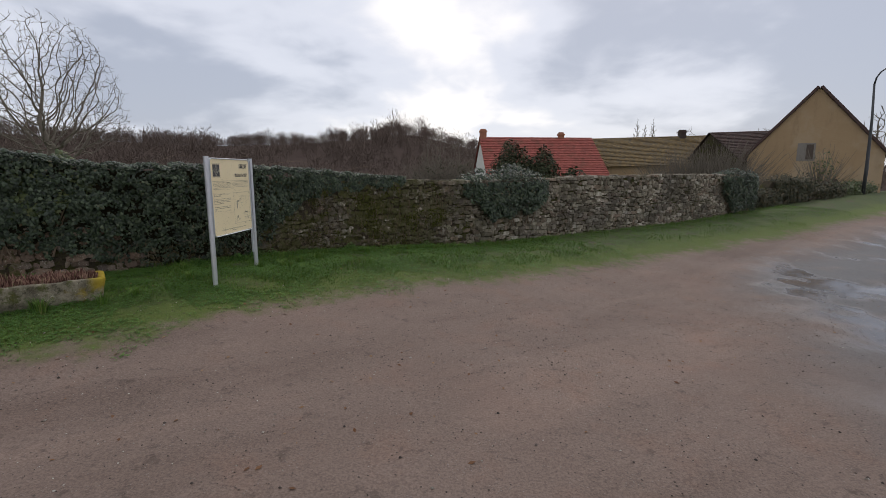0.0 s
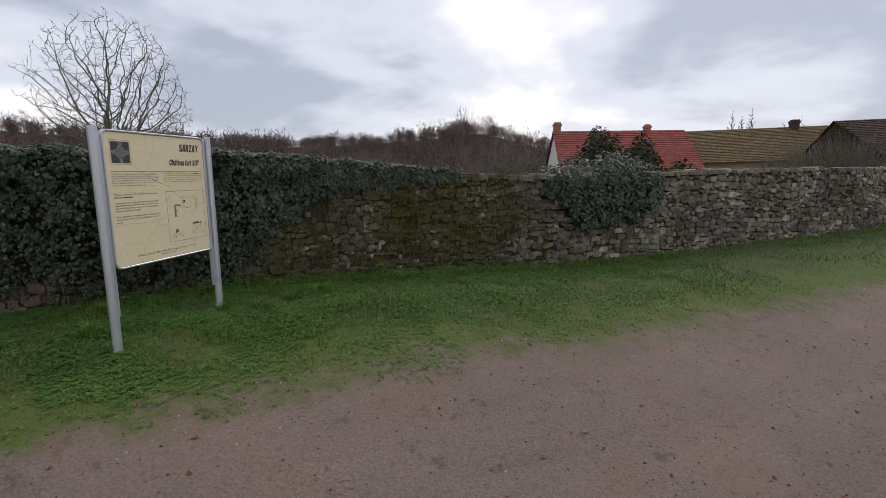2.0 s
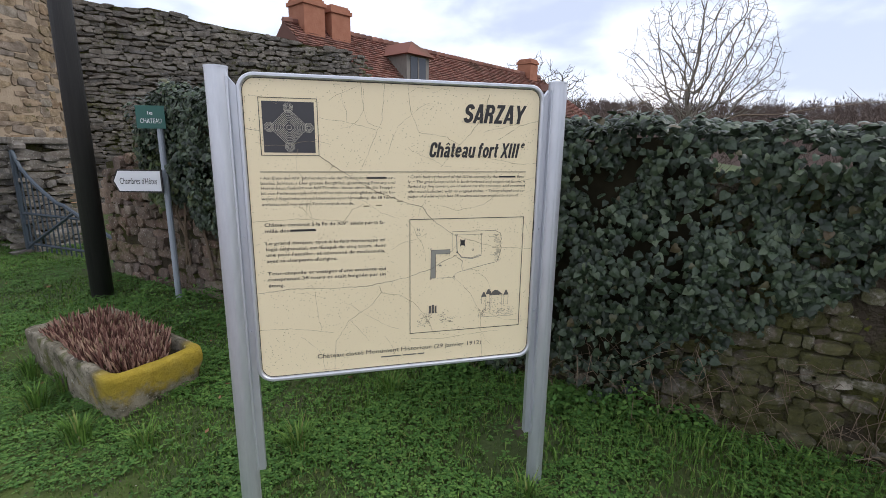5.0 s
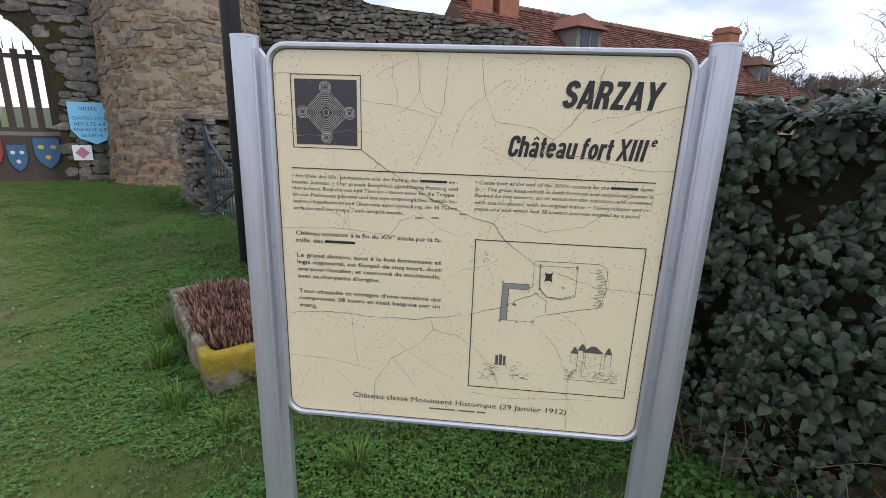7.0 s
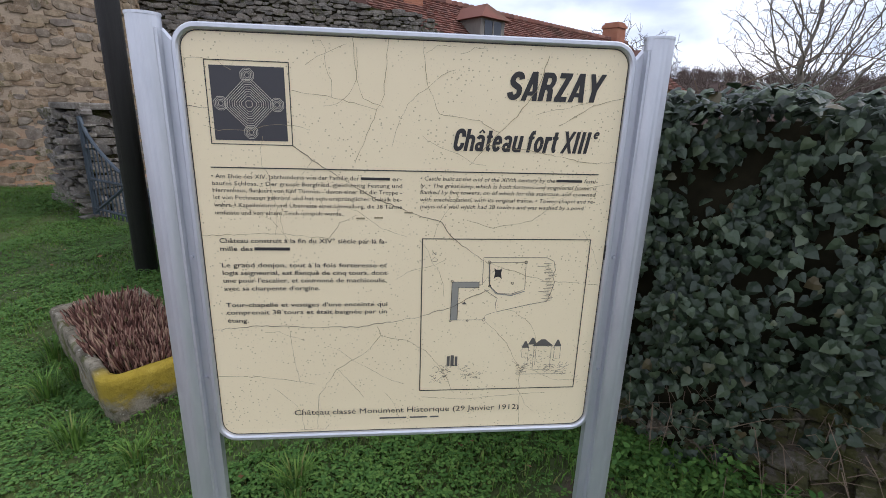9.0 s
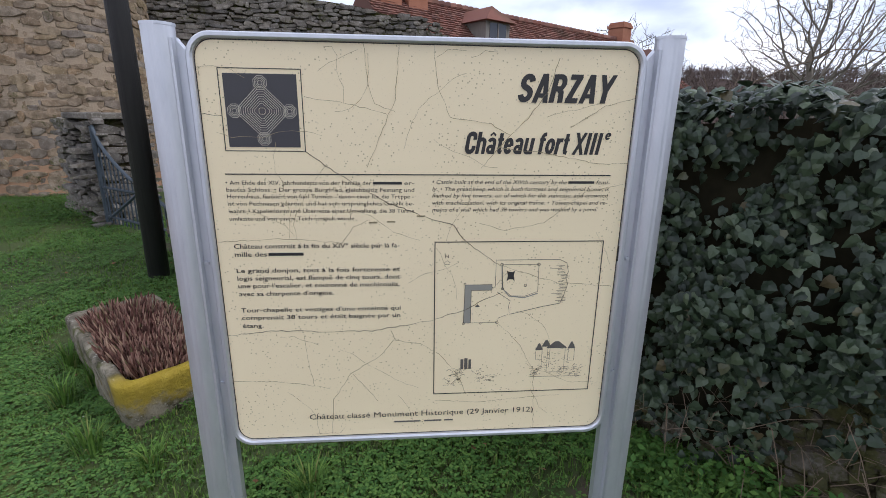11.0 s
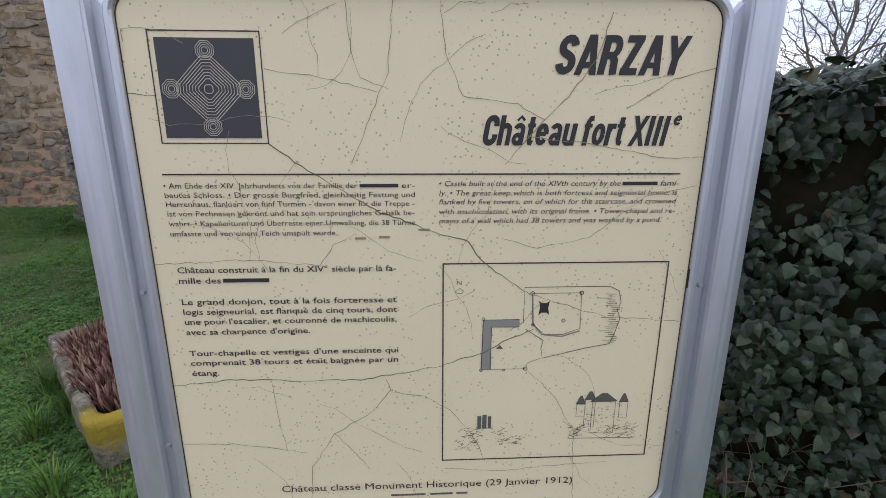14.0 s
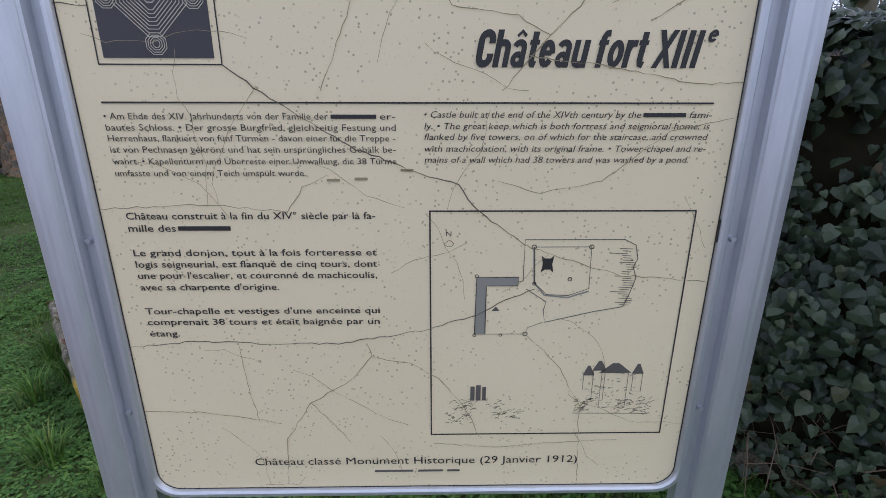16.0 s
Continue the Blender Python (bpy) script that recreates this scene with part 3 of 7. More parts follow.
for i in range(60000):
    s = rng.uniform(-2.3, 5.35)
    if s < -0.4 and rng.random() > 0.9 + s * 0.25:
        continue
    q, out = along2(s)
    lo, hi, dp = ivy_low2(s), ivy_top2(s), ivy_depth2(s)
    if s < -0.3:
        dp *= 0.5
    f = rng.random()
    h = lo + (hi - lo) * rng.random() ** 0.9
    if f >= 0.2 and h < 0.62 and s < 3 and rng.random() > 0.25 + h * 0.9:
        continue
    bulge = min(1.0, (hi - h) / 0.18 + 0.25) * min(1.0, (h - lo) / 0.9 + 0.3) * (1.0 + 0.75 * noise.noise((s * 2.4, h * 2.8, 7)))
    if noise.noise((s * 5.5, h * 5.5, 11)) < -0.06 and rng.random() < 0.82:
        continue
    if f < 0.2:
        pt, o = q - out * rng.uniform(-0.25 * dp / 0.2, 0.42) + Vector((0, 0, hi - 0.04 + rng.uniform(-0.03, 0.06))), (out * 0.5 + Vector((0, 0, 1))).normalized()
    else:
        pt, o = q + out * (dp * bulge * rng.uniform(0.6, 1.2) + 0.02 + 0.07 * noise.noise((s * 5, h * 5, 0))) + Vector((0, 0, h)), out
    if 0.2 < s < 1.4 and 0.5 < h < 1.5 and len(near_spots) < 300 and f > 0.2 and rng.random() < 0.35:
        near_spots.append((pt, o))
    else:
        spots.append((pt, o))
ivy_leaves("leaves", ivy_2, near_spots + spots, M_IVY, 32, (0.022, 0.056), single=len(near_spots))
# thin dead stems hanging at the foot and sprigs standing up on top
tv, tf = [], []
for i in range(420):
    s = rng.uniform(-0.8, 3.2)
    q, out = along2(s)
    z0 = rng.uniform(0.12, 0.55)
    p0 = q + out * rng.uniform(0.06, 0.2) + Vector((0, 0, z0))
    d = Vector((rng.uniform(-0.6, 0.6), rng.uniform(-0.6, 0.6), rng.uniform(-0.9, 0.6))) * rng.uniform(0.12, 0.34)
    tube(tv, tf, [p0, p0 + d * 0.5 + Vector((0, 0, 0.02)), p0 + d], [0.0022, 0.0018, 0.001], 3)
for z0, s0, ln, rise in ((1.6, 0.9, 1.3, 0.14), (1.6, 1.3, 0.6, 0.22), (1.62, 2.4, 0.7, 0.2), (1.5, -0.9, 0.8, 0.16)):
    pts = []
    for k in range(9):  # arching bramble shoots
        t = k / 8
        q, out = along2(s0 - ln * t)
        pts.append(q - out * (0.15 + 0.1 * t) + Vector((0, 0, z0 + rise * math.sin(t * 2.2))) + Vector((rng.uniform(-0.02, 0.02), 0, rng.uniform(-0.015, 0.015))))
    tube(tv, tf, pts, [0.004 - 0.0003 * k for k in range(9)], 4)
    for k in (3, 5, 6, 7):
        d = Vector((rng.uniform(-0.6, 0.6), rng.uniform(-0.6, 0.6), rng.uniform(0.2, 1))) * 0.09
        tube(tv, tf, [pts[k], pts[k] + d], [0.002, 0.001], 3)
for i in range(60):
    s = rng.uniform(-2.0, 5.0)
    q, out = along2(s)
    p0 = q - out * rng.uniform(-0.1, 0.3) + Vector((0, 0, ivy_top2(s) - 0.05))
    d = Vector((rng.uniform(-0.5, 0.5), rng.uniform(-0.5, 0.5), rng.uniform(0.4, 1))) * rng.uniform(0.08, 0.24)
    tube(tv, tf, [p0, p0 + d * 0.6, p0 + d + Vector((0, 0, -0.02))], [0.003, 0.002, 0.001], 3)
mesh_of("dead_growth", tv, tf, M_TWIG, ivy_2, label="dry brown twigs")["kind"] = "stuff"


M_MOSS = leafy("wall_moss", [(0.0, (0.026, 0.028, 0.009)), (0.5, (0.062, 0.066, 0.014)), (0.85, (0.12, 0.128, 0.022)), (1.0, (0.075, 0.055, 0.035))], 0.95, 0.05)
moss = thing("wall_moss", "shaggy dark olive moss on the shady stone wall", "moss", kind="stuff")
rng = random.Random(36)
spots = []
for i in range(42000):
    s = rng.uniform(-1.75, 3.4)
    h = rng.uniform(-0.1, 1.34)
    if noise.noise((s * 1.9, h * 2.6, 21)) + 0.5 * noise.noise((s * 7, h * 9, 22)) < 0.02 + 0.14 * max(0.0, s - 0.6) + 0.3 * rng.random():
        continue
    pt, al, out = place1(s, h)
    spots.append((pt + out * rng.uniform(-0.005, 0.05), (out + Vector((0, 0, 0.4))).normalized()))
for i in range(1800):  # cushions along the coping
    s = rng.uniform(-0.6, 6)
    if noise.noise((s * 3.3, 4, 23)) > 0.05:
        spots.append((O1 + U1 * s + N1 * rng.uniform(-0.35, 0.06) + Vector((0, 0, top1(s) + 0.03 + rng.uniform(-0.02, 0.02))), Vector((0, 0, 1))))
ivy_leaves("moss_cushions", moss, spots, M_MOSS, 37, (0.008, 0.024))
tv, tf = [], []
for i in range(260):
    s, z0 = rng.uniform(-1.7, 1.6), rng.uniform(0.1, 1.2)
    pts = []
    for k in range(4):
        pt, al, out = place1(s, z0)
        pts.append(pt + out * rng.uniform(0.03, 0.06))
        s += rng.uniform(-0.05, 0.05)
        z0 -= rng.uniform(0.03, 0.14)
    tube(tv, tf, pts, [0.0028, 0.0025, 0.002, 0.0012], 3)
mesh_of("dry_creeper", tv, tf, M_TWIG, moss, label="dry brown creeper stems")["kind"] = "stuff"


def ivy_patch(label, s0, s1, low, high, dense, seed, material, place, depth=0.12, over=0.3, size=(0.05, 0.1)):
    root = thing("ivy", label, "ivy")
    rng = random.Random(seed)
    spots = []
    for i in range(dense):
        s = rng.uniform(s0, s1)
        k = min(1.0, 2.6 * (1 - abs(2 * (s - s0) / (s1 - s0) - 1)))
        if rng.random() > 0.25 + k:
            continue
        lo, hi = high - (high - low) * (0.35 + 0.65 * k) + 0.28 * noise.noise((s * 2.2, seed, 0)) + 0.14 * noise.noise((s * 7, seed, 0)), high + over * k * (0.75 + 0.9 * noise.noise((s * 1.7, seed, 5))) + 0.1 * noise.noise((s * 6, seed, 5))
        h = rng.uniform(lo, hi)
        if noise.noise((s * 5, h * 5, seed)) < -0.18 and rng.random() < 0.8:
            continue
        pt, al, out = place(s, h)
        if h > high - 0.03:
            pt = pt + out * rng.uniform(-0.5, depth * 1.3)
            o = (out * 0.6 + Vector((0, 0, 0.6))).normalized()
        else:
            pt = pt + out * (0.05 + rng.uniform(0.3, 1.0) * depth * (0.5 + k))
            o = out
        spots.append((pt, o))
    ivy_leaves("leaves", root, spots, material, seed, size)
    for i in range(7):  # woody runners on the wall
        s = s0 + (s1 - s0) * (0.2 + 0.6 * rng.random())
        vs, fs, pts = [], [], []
        for k in range(6):
            s += rng.uniform(-0.12, 0.12)
            pt, al, out = place(s, low * 0.4 + (high - low * 0.4) * k / 5)
            pts.append(pt + out * 0.06)
        tube(vs, fs, pts, [0.014, 0.013, 0.011, 0.009, 0.007, 0.005], 5)
        mesh_of("runner", vs, fs, M_TWIG, root, label="woody brown ivy stem")
    return root


ivy_patch("clump of grey-green ivy hanging over the garden wall", 2.1, 4.9, 0.5, 1.33, 9500, 41, M_IVY, place1, 0.14, 0.42, (0.03, 0.07))
ivy_patch("pale young ivy over the roadside wall by the signpost", 3.1, 5.5, 0.95, 1.6, 3200, 45, M_IVY_PALE, place2, 0.08, 0.36, (0.035, 0.075))
ivy_patch("dark ivy hanging at the end of the garden wall", 14.3, 17.2, 0.1, 1.42, 4200, 42, M_IVY, place1, 0.2, 0.25, (0.05, 0.1))


# ---- information board ----
BX = -3.553
M_PANEL = mat("cream_enamel_panel", (0.76, 0.68, 0.42), 0.38)
n = Nodes(M_PANEL)
p = n.pos()
base = n.mix(n.noise(p, 3, 4), (0.79, 0.665, 0.43), (0.86, 0.735, 0.485))
spots_f = n.math("MULTIPLY", n.math("SUBTRACT", 1.0, n.step(n.cells(p, 95), 0.1, 0.24)), n.step(n.noise(p, 7, 3, 0.6), 0.42, 0.56))
base = n.mix(n.math("MULTIPLY", spots_f, 0.75), base, (0.3, 0.25, 0.13))
base = n.mix(n.math("MULTIPLY", n.step(n.noise(p, 210, 2), 0.66, 0.72), 0.25), base, (0.4, 0.33, 0.2))
n.color(base)
n.rough(n.math("ADD", 0.35, n.math("MULTIPLY", n.noise(p, 15, 4), 0.2)))
board = thing("information_board", "cream enamel information board on two grey aluminium posts", "sign", at=(BX, 6.54, ground_z(BX, 6.54)))
inv = Matrix.Translation(-Vector(board.location))


def under_board(ob, parent=None):
    """Shapes are written in the world; this hangs them under the board."""
    ob.parent = parent or board
    if not parent:
        ob.matrix_parent_inverse = inv
    return ob


def rounded(y0, y1, z0, z1, r, seg=8):
    pts = []
    for cy, cz, a0 in ((y1 - r, z1 - r, 0), (y0 + r, z1 - r, 90), (y0 + r, z0 + r, 180), (y1 - r, z0 + r, 270)):
        for i in range(seg + 1):
            a = radians(a0 + 90 * i / seg)
            pts.append((cy + r * math.cos(a), cz + r * math.sin(a)))
    return pts


def plate(name, pts, x0, x1, material, label=""):
    k = len(pts)
    vs = [(x1, y, z) for y, z in pts] + [(x0, y, z) for y, z in pts]
    fs = [tuple(range(k)), tuple(reversed(range(k, 2 * k)))] + [(k + i, k + (i + 1) % k, (i + 1) % k, i) for i in range(k)]
    return mesh_of(name, vs, fs, material, label=label)


PY0, PY1, PZ0, PZ1 = 6.008, 7.072, 0.665, 1.737
panel = under_board(plate("panel", rounded(PY0 + 0.012, PY1 - 0.012, PZ0 + 0.012, PZ1 - 0.012, 0.045), BX - 0.02, BX, M_PANEL))
# raised rim all round
rim_s = [(0.0, -0.028), (0.0, 0.007), (0.003, 0.010), (0.010, 0.010), (0.014, 0.006), (0.015, 0.0005), (0.012, -0.028)]
vs, fs = [], []
ro = [rounded(PY0 + i, PY1 - i, PZ0 + i, PZ1 - i, 0.056 - i) for i, _ in rim_s]
m_, k = len(ro[0]), len(rim_s)
for j in range(m_):
    for i, (_, x) in enumerate(rim_s):
        vs.append((BX + x, ro[i][j][0], ro[i][j][1]))
for j in range(m_):
    for i in range(k):
        a, b = j * k + i, j * k + (i + 1) % k
        c, d = ((j + 1) % m_) * k + (i + 1) % k, ((j + 1) % m_) * k + i
        fs.append((a, d, c, b))
under_board(mesh_of("rim", vs, fs, M_ALU, label="bright rounded metal rim"))


def post_profile(r):
    """Fluted half-round section with two flats, as (x, y)."""
    pts = []
    for i in range(36):
        a = 2 * math.pi * i / 36
        q = r * (1 - 0.035 * (i % 6 == 0))
        pts.append((q * 0.92 * math.cos(a), q * math.sin(a)))
    return pts


def prism(name, pts, z0, z1, cx, cy, material, label=""):
    k = len(pts)
    vs = [(cx + x, cy + y, z0) for x, y in pts] + [(cx + x, cy + y, z1) for x, y in pts]
    fs = [(i, (i + 1) % k, k + (i + 1) % k, k + i) for i in range(k)] + [tuple(reversed(range(k))), tuple(range(k, 2 * k))]
    return mesh_of(name, vs, fs, material, label=label)


for cy, side in ((5.952, 1), (7.128, -1)):
    post = under_board(prism("post", post_profile(0.035), -0.35, 1.745, BX - 0.005, cy, M_ALU))
    cap = under_board(prism("cap", [(x * 1.04, y * 1.04) for x, y in post_profile(0.035)], 1.745, 1.751, BX - 0.005, cy, M_ALU), post)
    # flange that holds the board, with a groove along it
    y0 = cy + side * 0.03
    y1 = cy + side * 0.058
    a, b = min(y0, y1), max(y0, y1)
    top = [(a, 0.3), (b, 0.3), (b, 1.725 if side < 0 else 1.69), (a, 1.69 if side < 0 else 1.725)]
    under_board(plate("flange", top, BX - 0.03, BX - 0.004, M_ALU))
    under_board(plate("groove", [(cy + side * 0.031 - 0.003, 0.3), (cy + side * 0.031 + 0.003, 0.3), (cy + side * 0.031 + 0.003, 1.72), (cy + side * 0.031 - 0.003, 1.72)], BX - 0.02, BX + 0.014, M_ALU))
    for z in (0.86, 1.2):
        bm = bmesh.new()
        bmesh.ops.create_cone(bm, cap_ends=True, segments=10, radius1=0.006, radius2=0.005, depth=0.006, matrix=pose(BX + 0.0, y0 + side * 0.012, z, 0, 90, 0))
        under_board(part("screw", bm, M_ALU))


def lettering(body, y0, y1, z, height, material, slant=0.0, bold=0.0, name="lettering", x=0.0012):
    """A line of text from y0 to y1 on its baseline z; height is that of its capitals."""
    cu = bpy.data.curves.new("text", "FONT")
    cu.body, cu.shear, cu.offset, cu.resolution_u = body, slant, bold, 2
    ob = new("text", cu)
    bpy.context.view_layer.update()
    me = bpy.data.meshes.new_from_object(ob.evaluated_get(bpy.context.evaluated_depsgraph_get()))
    bpy.data.objects.remove(ob)
    co = np.array([q.co for q in me.vertices])
    lo, hi = co[:, 0].min(), co[:, 0].max()
    k = height / 0.73
    wide = (y1 - y0) / (hi - lo)
    for q, c in zip(me.vertices, co):
        q.co = (BX + x, y0 + (c[0] - lo) * wide, z + c[1] * k)
    me.materials.clear()
    me.materials.append(material)
    return under_board(new(name, me), panel)


def strip(y0, z0, y1, z1, material, name="bar", x=0.0012):
    return under_board(plate(name, [(y0, z0), (y1, z0), (y1, z1), (y0, z1)], BX, BX + x, material), panel)


def text_line(body, y0, y1, z, height, slant=0.0, bold=0.0):
    """Text with # for a family name, which becomes a plain bar."""
    if "#" not in body:
        lettering(body, y0, y1, z, height, M_INK, slant, bold)
        return
    a, b = body.split("#")
    total = len(a) + 11 + len(b)
    ya = y0 + (y1 - y0) * len(a) / total
    yb = y0 + (y1 - y0) * (len(a) + 10.5) / total
    lettering(a.strip(), y0, ya - 0.004, z, height, M_INK, slant, bold)
    strip(ya, z + height * 0.12, yb, z + height * 0.72, M_INK)
    if len(b.strip()) > 1:
        lettering(b.strip(), yb + 0.006, y1, z, height, M_INK, slant, bold)


def arc(cx, cy_, rx, ry, a0, a1, k=10):
    return [(cx + rx * math.cos(radians(a0 + (a1 - a0) * i / k)), cy_ + ry * math.sin(radians(a0 + (a1 - a0) * i / k))) for i in range(k + 1)]


# a narrow heavy grotesque, as strokes: width, then (thickness, centre line)
H = 0.095
GLYPHS = {
    "S": (0.54, [(0.19, arc(0.27, 0.715, 0.17, 0.19, 5, 235) + arc(0.27, 0.29, 0.175, 0.195, 60, -175, 12))]),
    "A": (0.6, [(0.18, [(0.085, -0.05), (0.285, 1.03)]), (0.18, [(0.315, 1.03), (0.515, -0.05)]), (0.14, [(0.17, 0.25), (0.43, 0.25)])]),
    "R": (0.56, [(0.19, [(H, 0), (H, 1)]), (0.17, [(H, 0.915), (0.28, 0.915)] + arc(0.29, 0.705, 0.155, 0.21, 90, -90) + [(H, 0.495)]), (0.19, [(0.3, 0.5), (0.4, 0.36), (0.44, 0)])]),
    "Z": (0.53, [(0.17, [(0.03, 0.915), (0.5, 0.915)]), (0.19, [(0.42, 0.95), (0.11, 0.05)]), (0.17, [(0.02, 0.085), (0.5, 0.085)])]),
    "Y": (0.58, [(0.18, [(0.07, 1.04), (0.29, 0.42)]), (0.18, [(0.51, 1.04), (0.29, 0.42)]), (0.19, [(0.29, 0.5), (0.29, 0)])]),
    "C": (0.54, [(0.19, [(0.445, 0.64)] + arc(0.27, 0.72, 0.175, 0.19, 0, 180) + arc(0.27, 0.28, 0.175, 0.19, 180, 360) + [(0.445, 0.37)])]),
    "h": (0.5, [(0.18, [(0.09, 0), (0.09, 1)]), (0.17, [(0.09, 0.5)] + arc(0.25, 0.52, 0.155, 0.14, 170, 0) + [(0.405, 0)])]),
    "a": (0.5, [(0.16, arc(0.235, 0.53, 0.15, 0.135, 165, 0) + [(0.39, 0)]), (0.15, arc(0.22, 0.215, 0.135, 0.14, 60, 420, 14))]),
    "t": (0.33, [(0.18, [(0.15, 0.95), (0.15, 0.2), (0.19, 0.1), (0.3, 0.07)]), (0.12, [(0.0, 0.67), (0.31, 0.67)])]),
    "e": (0.5, [(0.13, [(0.1, 0.39), (0.4, 0.39)]), (0.17, arc(0.25, 0.37, 0.16, 0.285, 0, 325, 16))]),
    "u": (0.5, [(0.17, [(0.095, 0.74)] + arc(0.25, 0.22, 0.155, 0.14, 180, 350) + [(0.405, 0.25)]), (0.18, [(0.41, 0.74), (0.41, 0)])]),
    "f": (0.33, [(0.18, [(0.13, 0), (0.13, 0.8), (0.18, 0.9), (0.31, 0.925)]), (0.12, [(0.0, 0.67), (0.31, 0.67)])]),
    "o": (0.5, [(0.17, arc(0.25, 0.37, 0.16, 0.285, 0, 360, 20))]),
    "r": (0.35, [(0.18, [(0.09, 0), (0.09, 0.74)]), (0.17, [(0.09, 0.45), (0.15, 0.6), (0.24, 0.655), (0.35, 0.65)])]),
    "X": (0.56, [(0.18, [(0.06, -0.04), (0.5, 1.04)]), (0.18, [(0.06, 1.04), (0.5, -0.04)])]),
    "I": (0.26, [(0.18, [(0.13, 0), (0.13, 1)])]),
    " ": (0.2, []),
}
GLYPHS["â"] = (0.5, GLYPHS["a"][1] + [(0.09, [(0.1, 0.83), (0.24, 0.96), (0.38, 0.83)])])


def headline(body, y0, y1, z, cap, slant=0.2):
    """A heavy narrow slanted line from y0 to y1 on its baseline z."""
    vs, fs, pen, order = [], [], 0.0, 0
    heavy = 1.07
    for ch in body:
        wide, strokes = GLYPHS[ch]
        for thick, pts in strokes:
            o, k = len(vs), len(pts)
            for i, (x, y) in enumerate(pts):
                a, b = pts[max(i - 1, 0)], pts[min(i + 1, k - 1)]
                d = Vector((b[0] - a[0], b[1] - a[1])).normalized()
                for sgn in (heavy, -heavy):
                    u, w_ = x - sgn * d.y * thick / 2, y + sgn * d.x * thick / 2
                    w_ = min(1.01, max(-0.01, w_))
                    vs.append([BX + 0.0012 + 0.00005 * (order % 5), pen + u + slant * w_, w_])
            fs += [(o + 2 * i, o + 2 * i + 1, o + 2 * i + 3, o + 2 * i + 2) for i in range(k - 1)]
            order += 1
        pen += wide + 0.045
    lo, hi = min(v[1] for v in vs), max(v[1] for v in vs)
    vs = [(x, y0 + (u - lo) * (y1 - y0) / (hi - lo), z + w_ * cap) for x, u, w_ in vs]
    return under_board(mesh_of("lettering", vs, fs, M_INK), panel)


headline("SARZAY", 6.763, 7.005, 1.597, 0.065)
headline("Château fort XIII", 6.638, 6.984, 1.474, 0.053)
headline("e", 6.989, 7.004, 1.5105, 0.024)
strip(6.063, 1.421, 7.014, 1.4235, M_INK, "rule")
for body, y1, z in (("• Am Ende des XIV. Jahrhunderts von der Familie der # er-", 6.514, 1.397), ("bautes Schloss. • Der grosse Burgfried, gleichzeitig Festung und", 6.514, 1.380),
                    ("Herrenhaus, flankiert von fünf Türmen - davon einer für die Treppe -", 6.513, 1.3635), ("ist von Pechnasen gekrönt und hat sein ursprüngliches Gebälk be-", 6.513, 1.346),
                    ("wahrt. • Kapellenturm und Überreste einer Umwallung, die 38 Türme", 6.514, 1.3275), ("umfasste und von einem Teich umspült wurde.", 6.367, 1.3085)):
    text_line(body, 6.062, y1, z, 0.0105)
for body, y1, z in (("• Castle built at the end of the XIVth century by the # fami-", 7.014, 1.4), ("ly. • The great keep which is both fortress and seigniorial home; is", 7.013, 1.3825),
                    ("flanked by five towers, on of which for the staircase, and crowned", 7.013, 1.366), ("with machicolation, with its original frame. • Tower-chapel and re-", 7.013, 1.3475), ("mains of a wall which had 38 towers and was washed by a pond.", 6.987, 1.33)):
    text_line(body, 6.559, y1, z, 0.0105, 0.2)
for body, y1, z in (("Château construit à la fin du XIV° siècle par la fa-", 6.476, 1.237), ("mille des #.", 6.246, 1.216), ("Le grand donjon, tout à la fois forteresse et", 6.476, 1.173), ("logis seigneurial, est flanqué de cinq tours, dont", 6.476, 1.1525),
                    ("une pour l'escalier, et couronné de machicoulis,", 6.475, 1.132), ("avec sa charpente d'origine.", 6.304, 1.1105), ("Tour-chapelle et vestiges d'une enceinte qui", 6.477, 1.065), ("comprenait 38 tours et était baignée par un", 6.476, 1.044), ("étang.", 6.118, 1.0215)):
    text_line(body, 6.065, y1, z, 0.0125, 0.0, 0.008)
lettering("Château classé Monument Historique (29 Janvier 1912)", 6.219, 6.857, 0.737, 0.0175, M_INK)
for y0, y1 in ((6.454, 6.53), (6.54, 6.59), (6.598, 6.623)):
    strip(y0, 0.7175, y1, 0.7215, M_INK_SOFT)


def ribbon(pts, width, material, name="line", parent=None, x=0.001, closed=False):
    """A flat line along (y, z) points."""
    vs, fs = [], []
    k = len(pts)
    for i, (y, z) in enumerate(pts):
        a = pts[(i - 1) % k] if closed or i else pts[i]
        b = pts[(i + 1) % k] if closed or i < k - 1 else pts[i]
        d = Vector((b[0] - a[0], b[1] - a[1])).normalized()
        wd = width / 2 if not callable(width) else width(i / max(1, k - 1)) / 2
        vs += [(BX + x, y - d.y * wd, z + d.x * wd), (BX + x, y + d.y * wd, z - d.x * wd)]
    for i in range(k if closed else k - 1):
        j = (i + 1) % k
        fs.append((2 * i, 2 * i + 1, 2 * j + 1, 2 * j))
    return under_board(mesh_of(name, vs, fs, material), parent or panel)


# the rim's shadow on the panel, drawn as a thin dark line
ribbon(rounded(PY0 + 0.0165, PY1 - 0.0165, PZ0 + 0.0165, PZ1 - 0.0165, 0.041)[::-1], 0.0022, M_INK, "rim_shadow_line", closed=True)
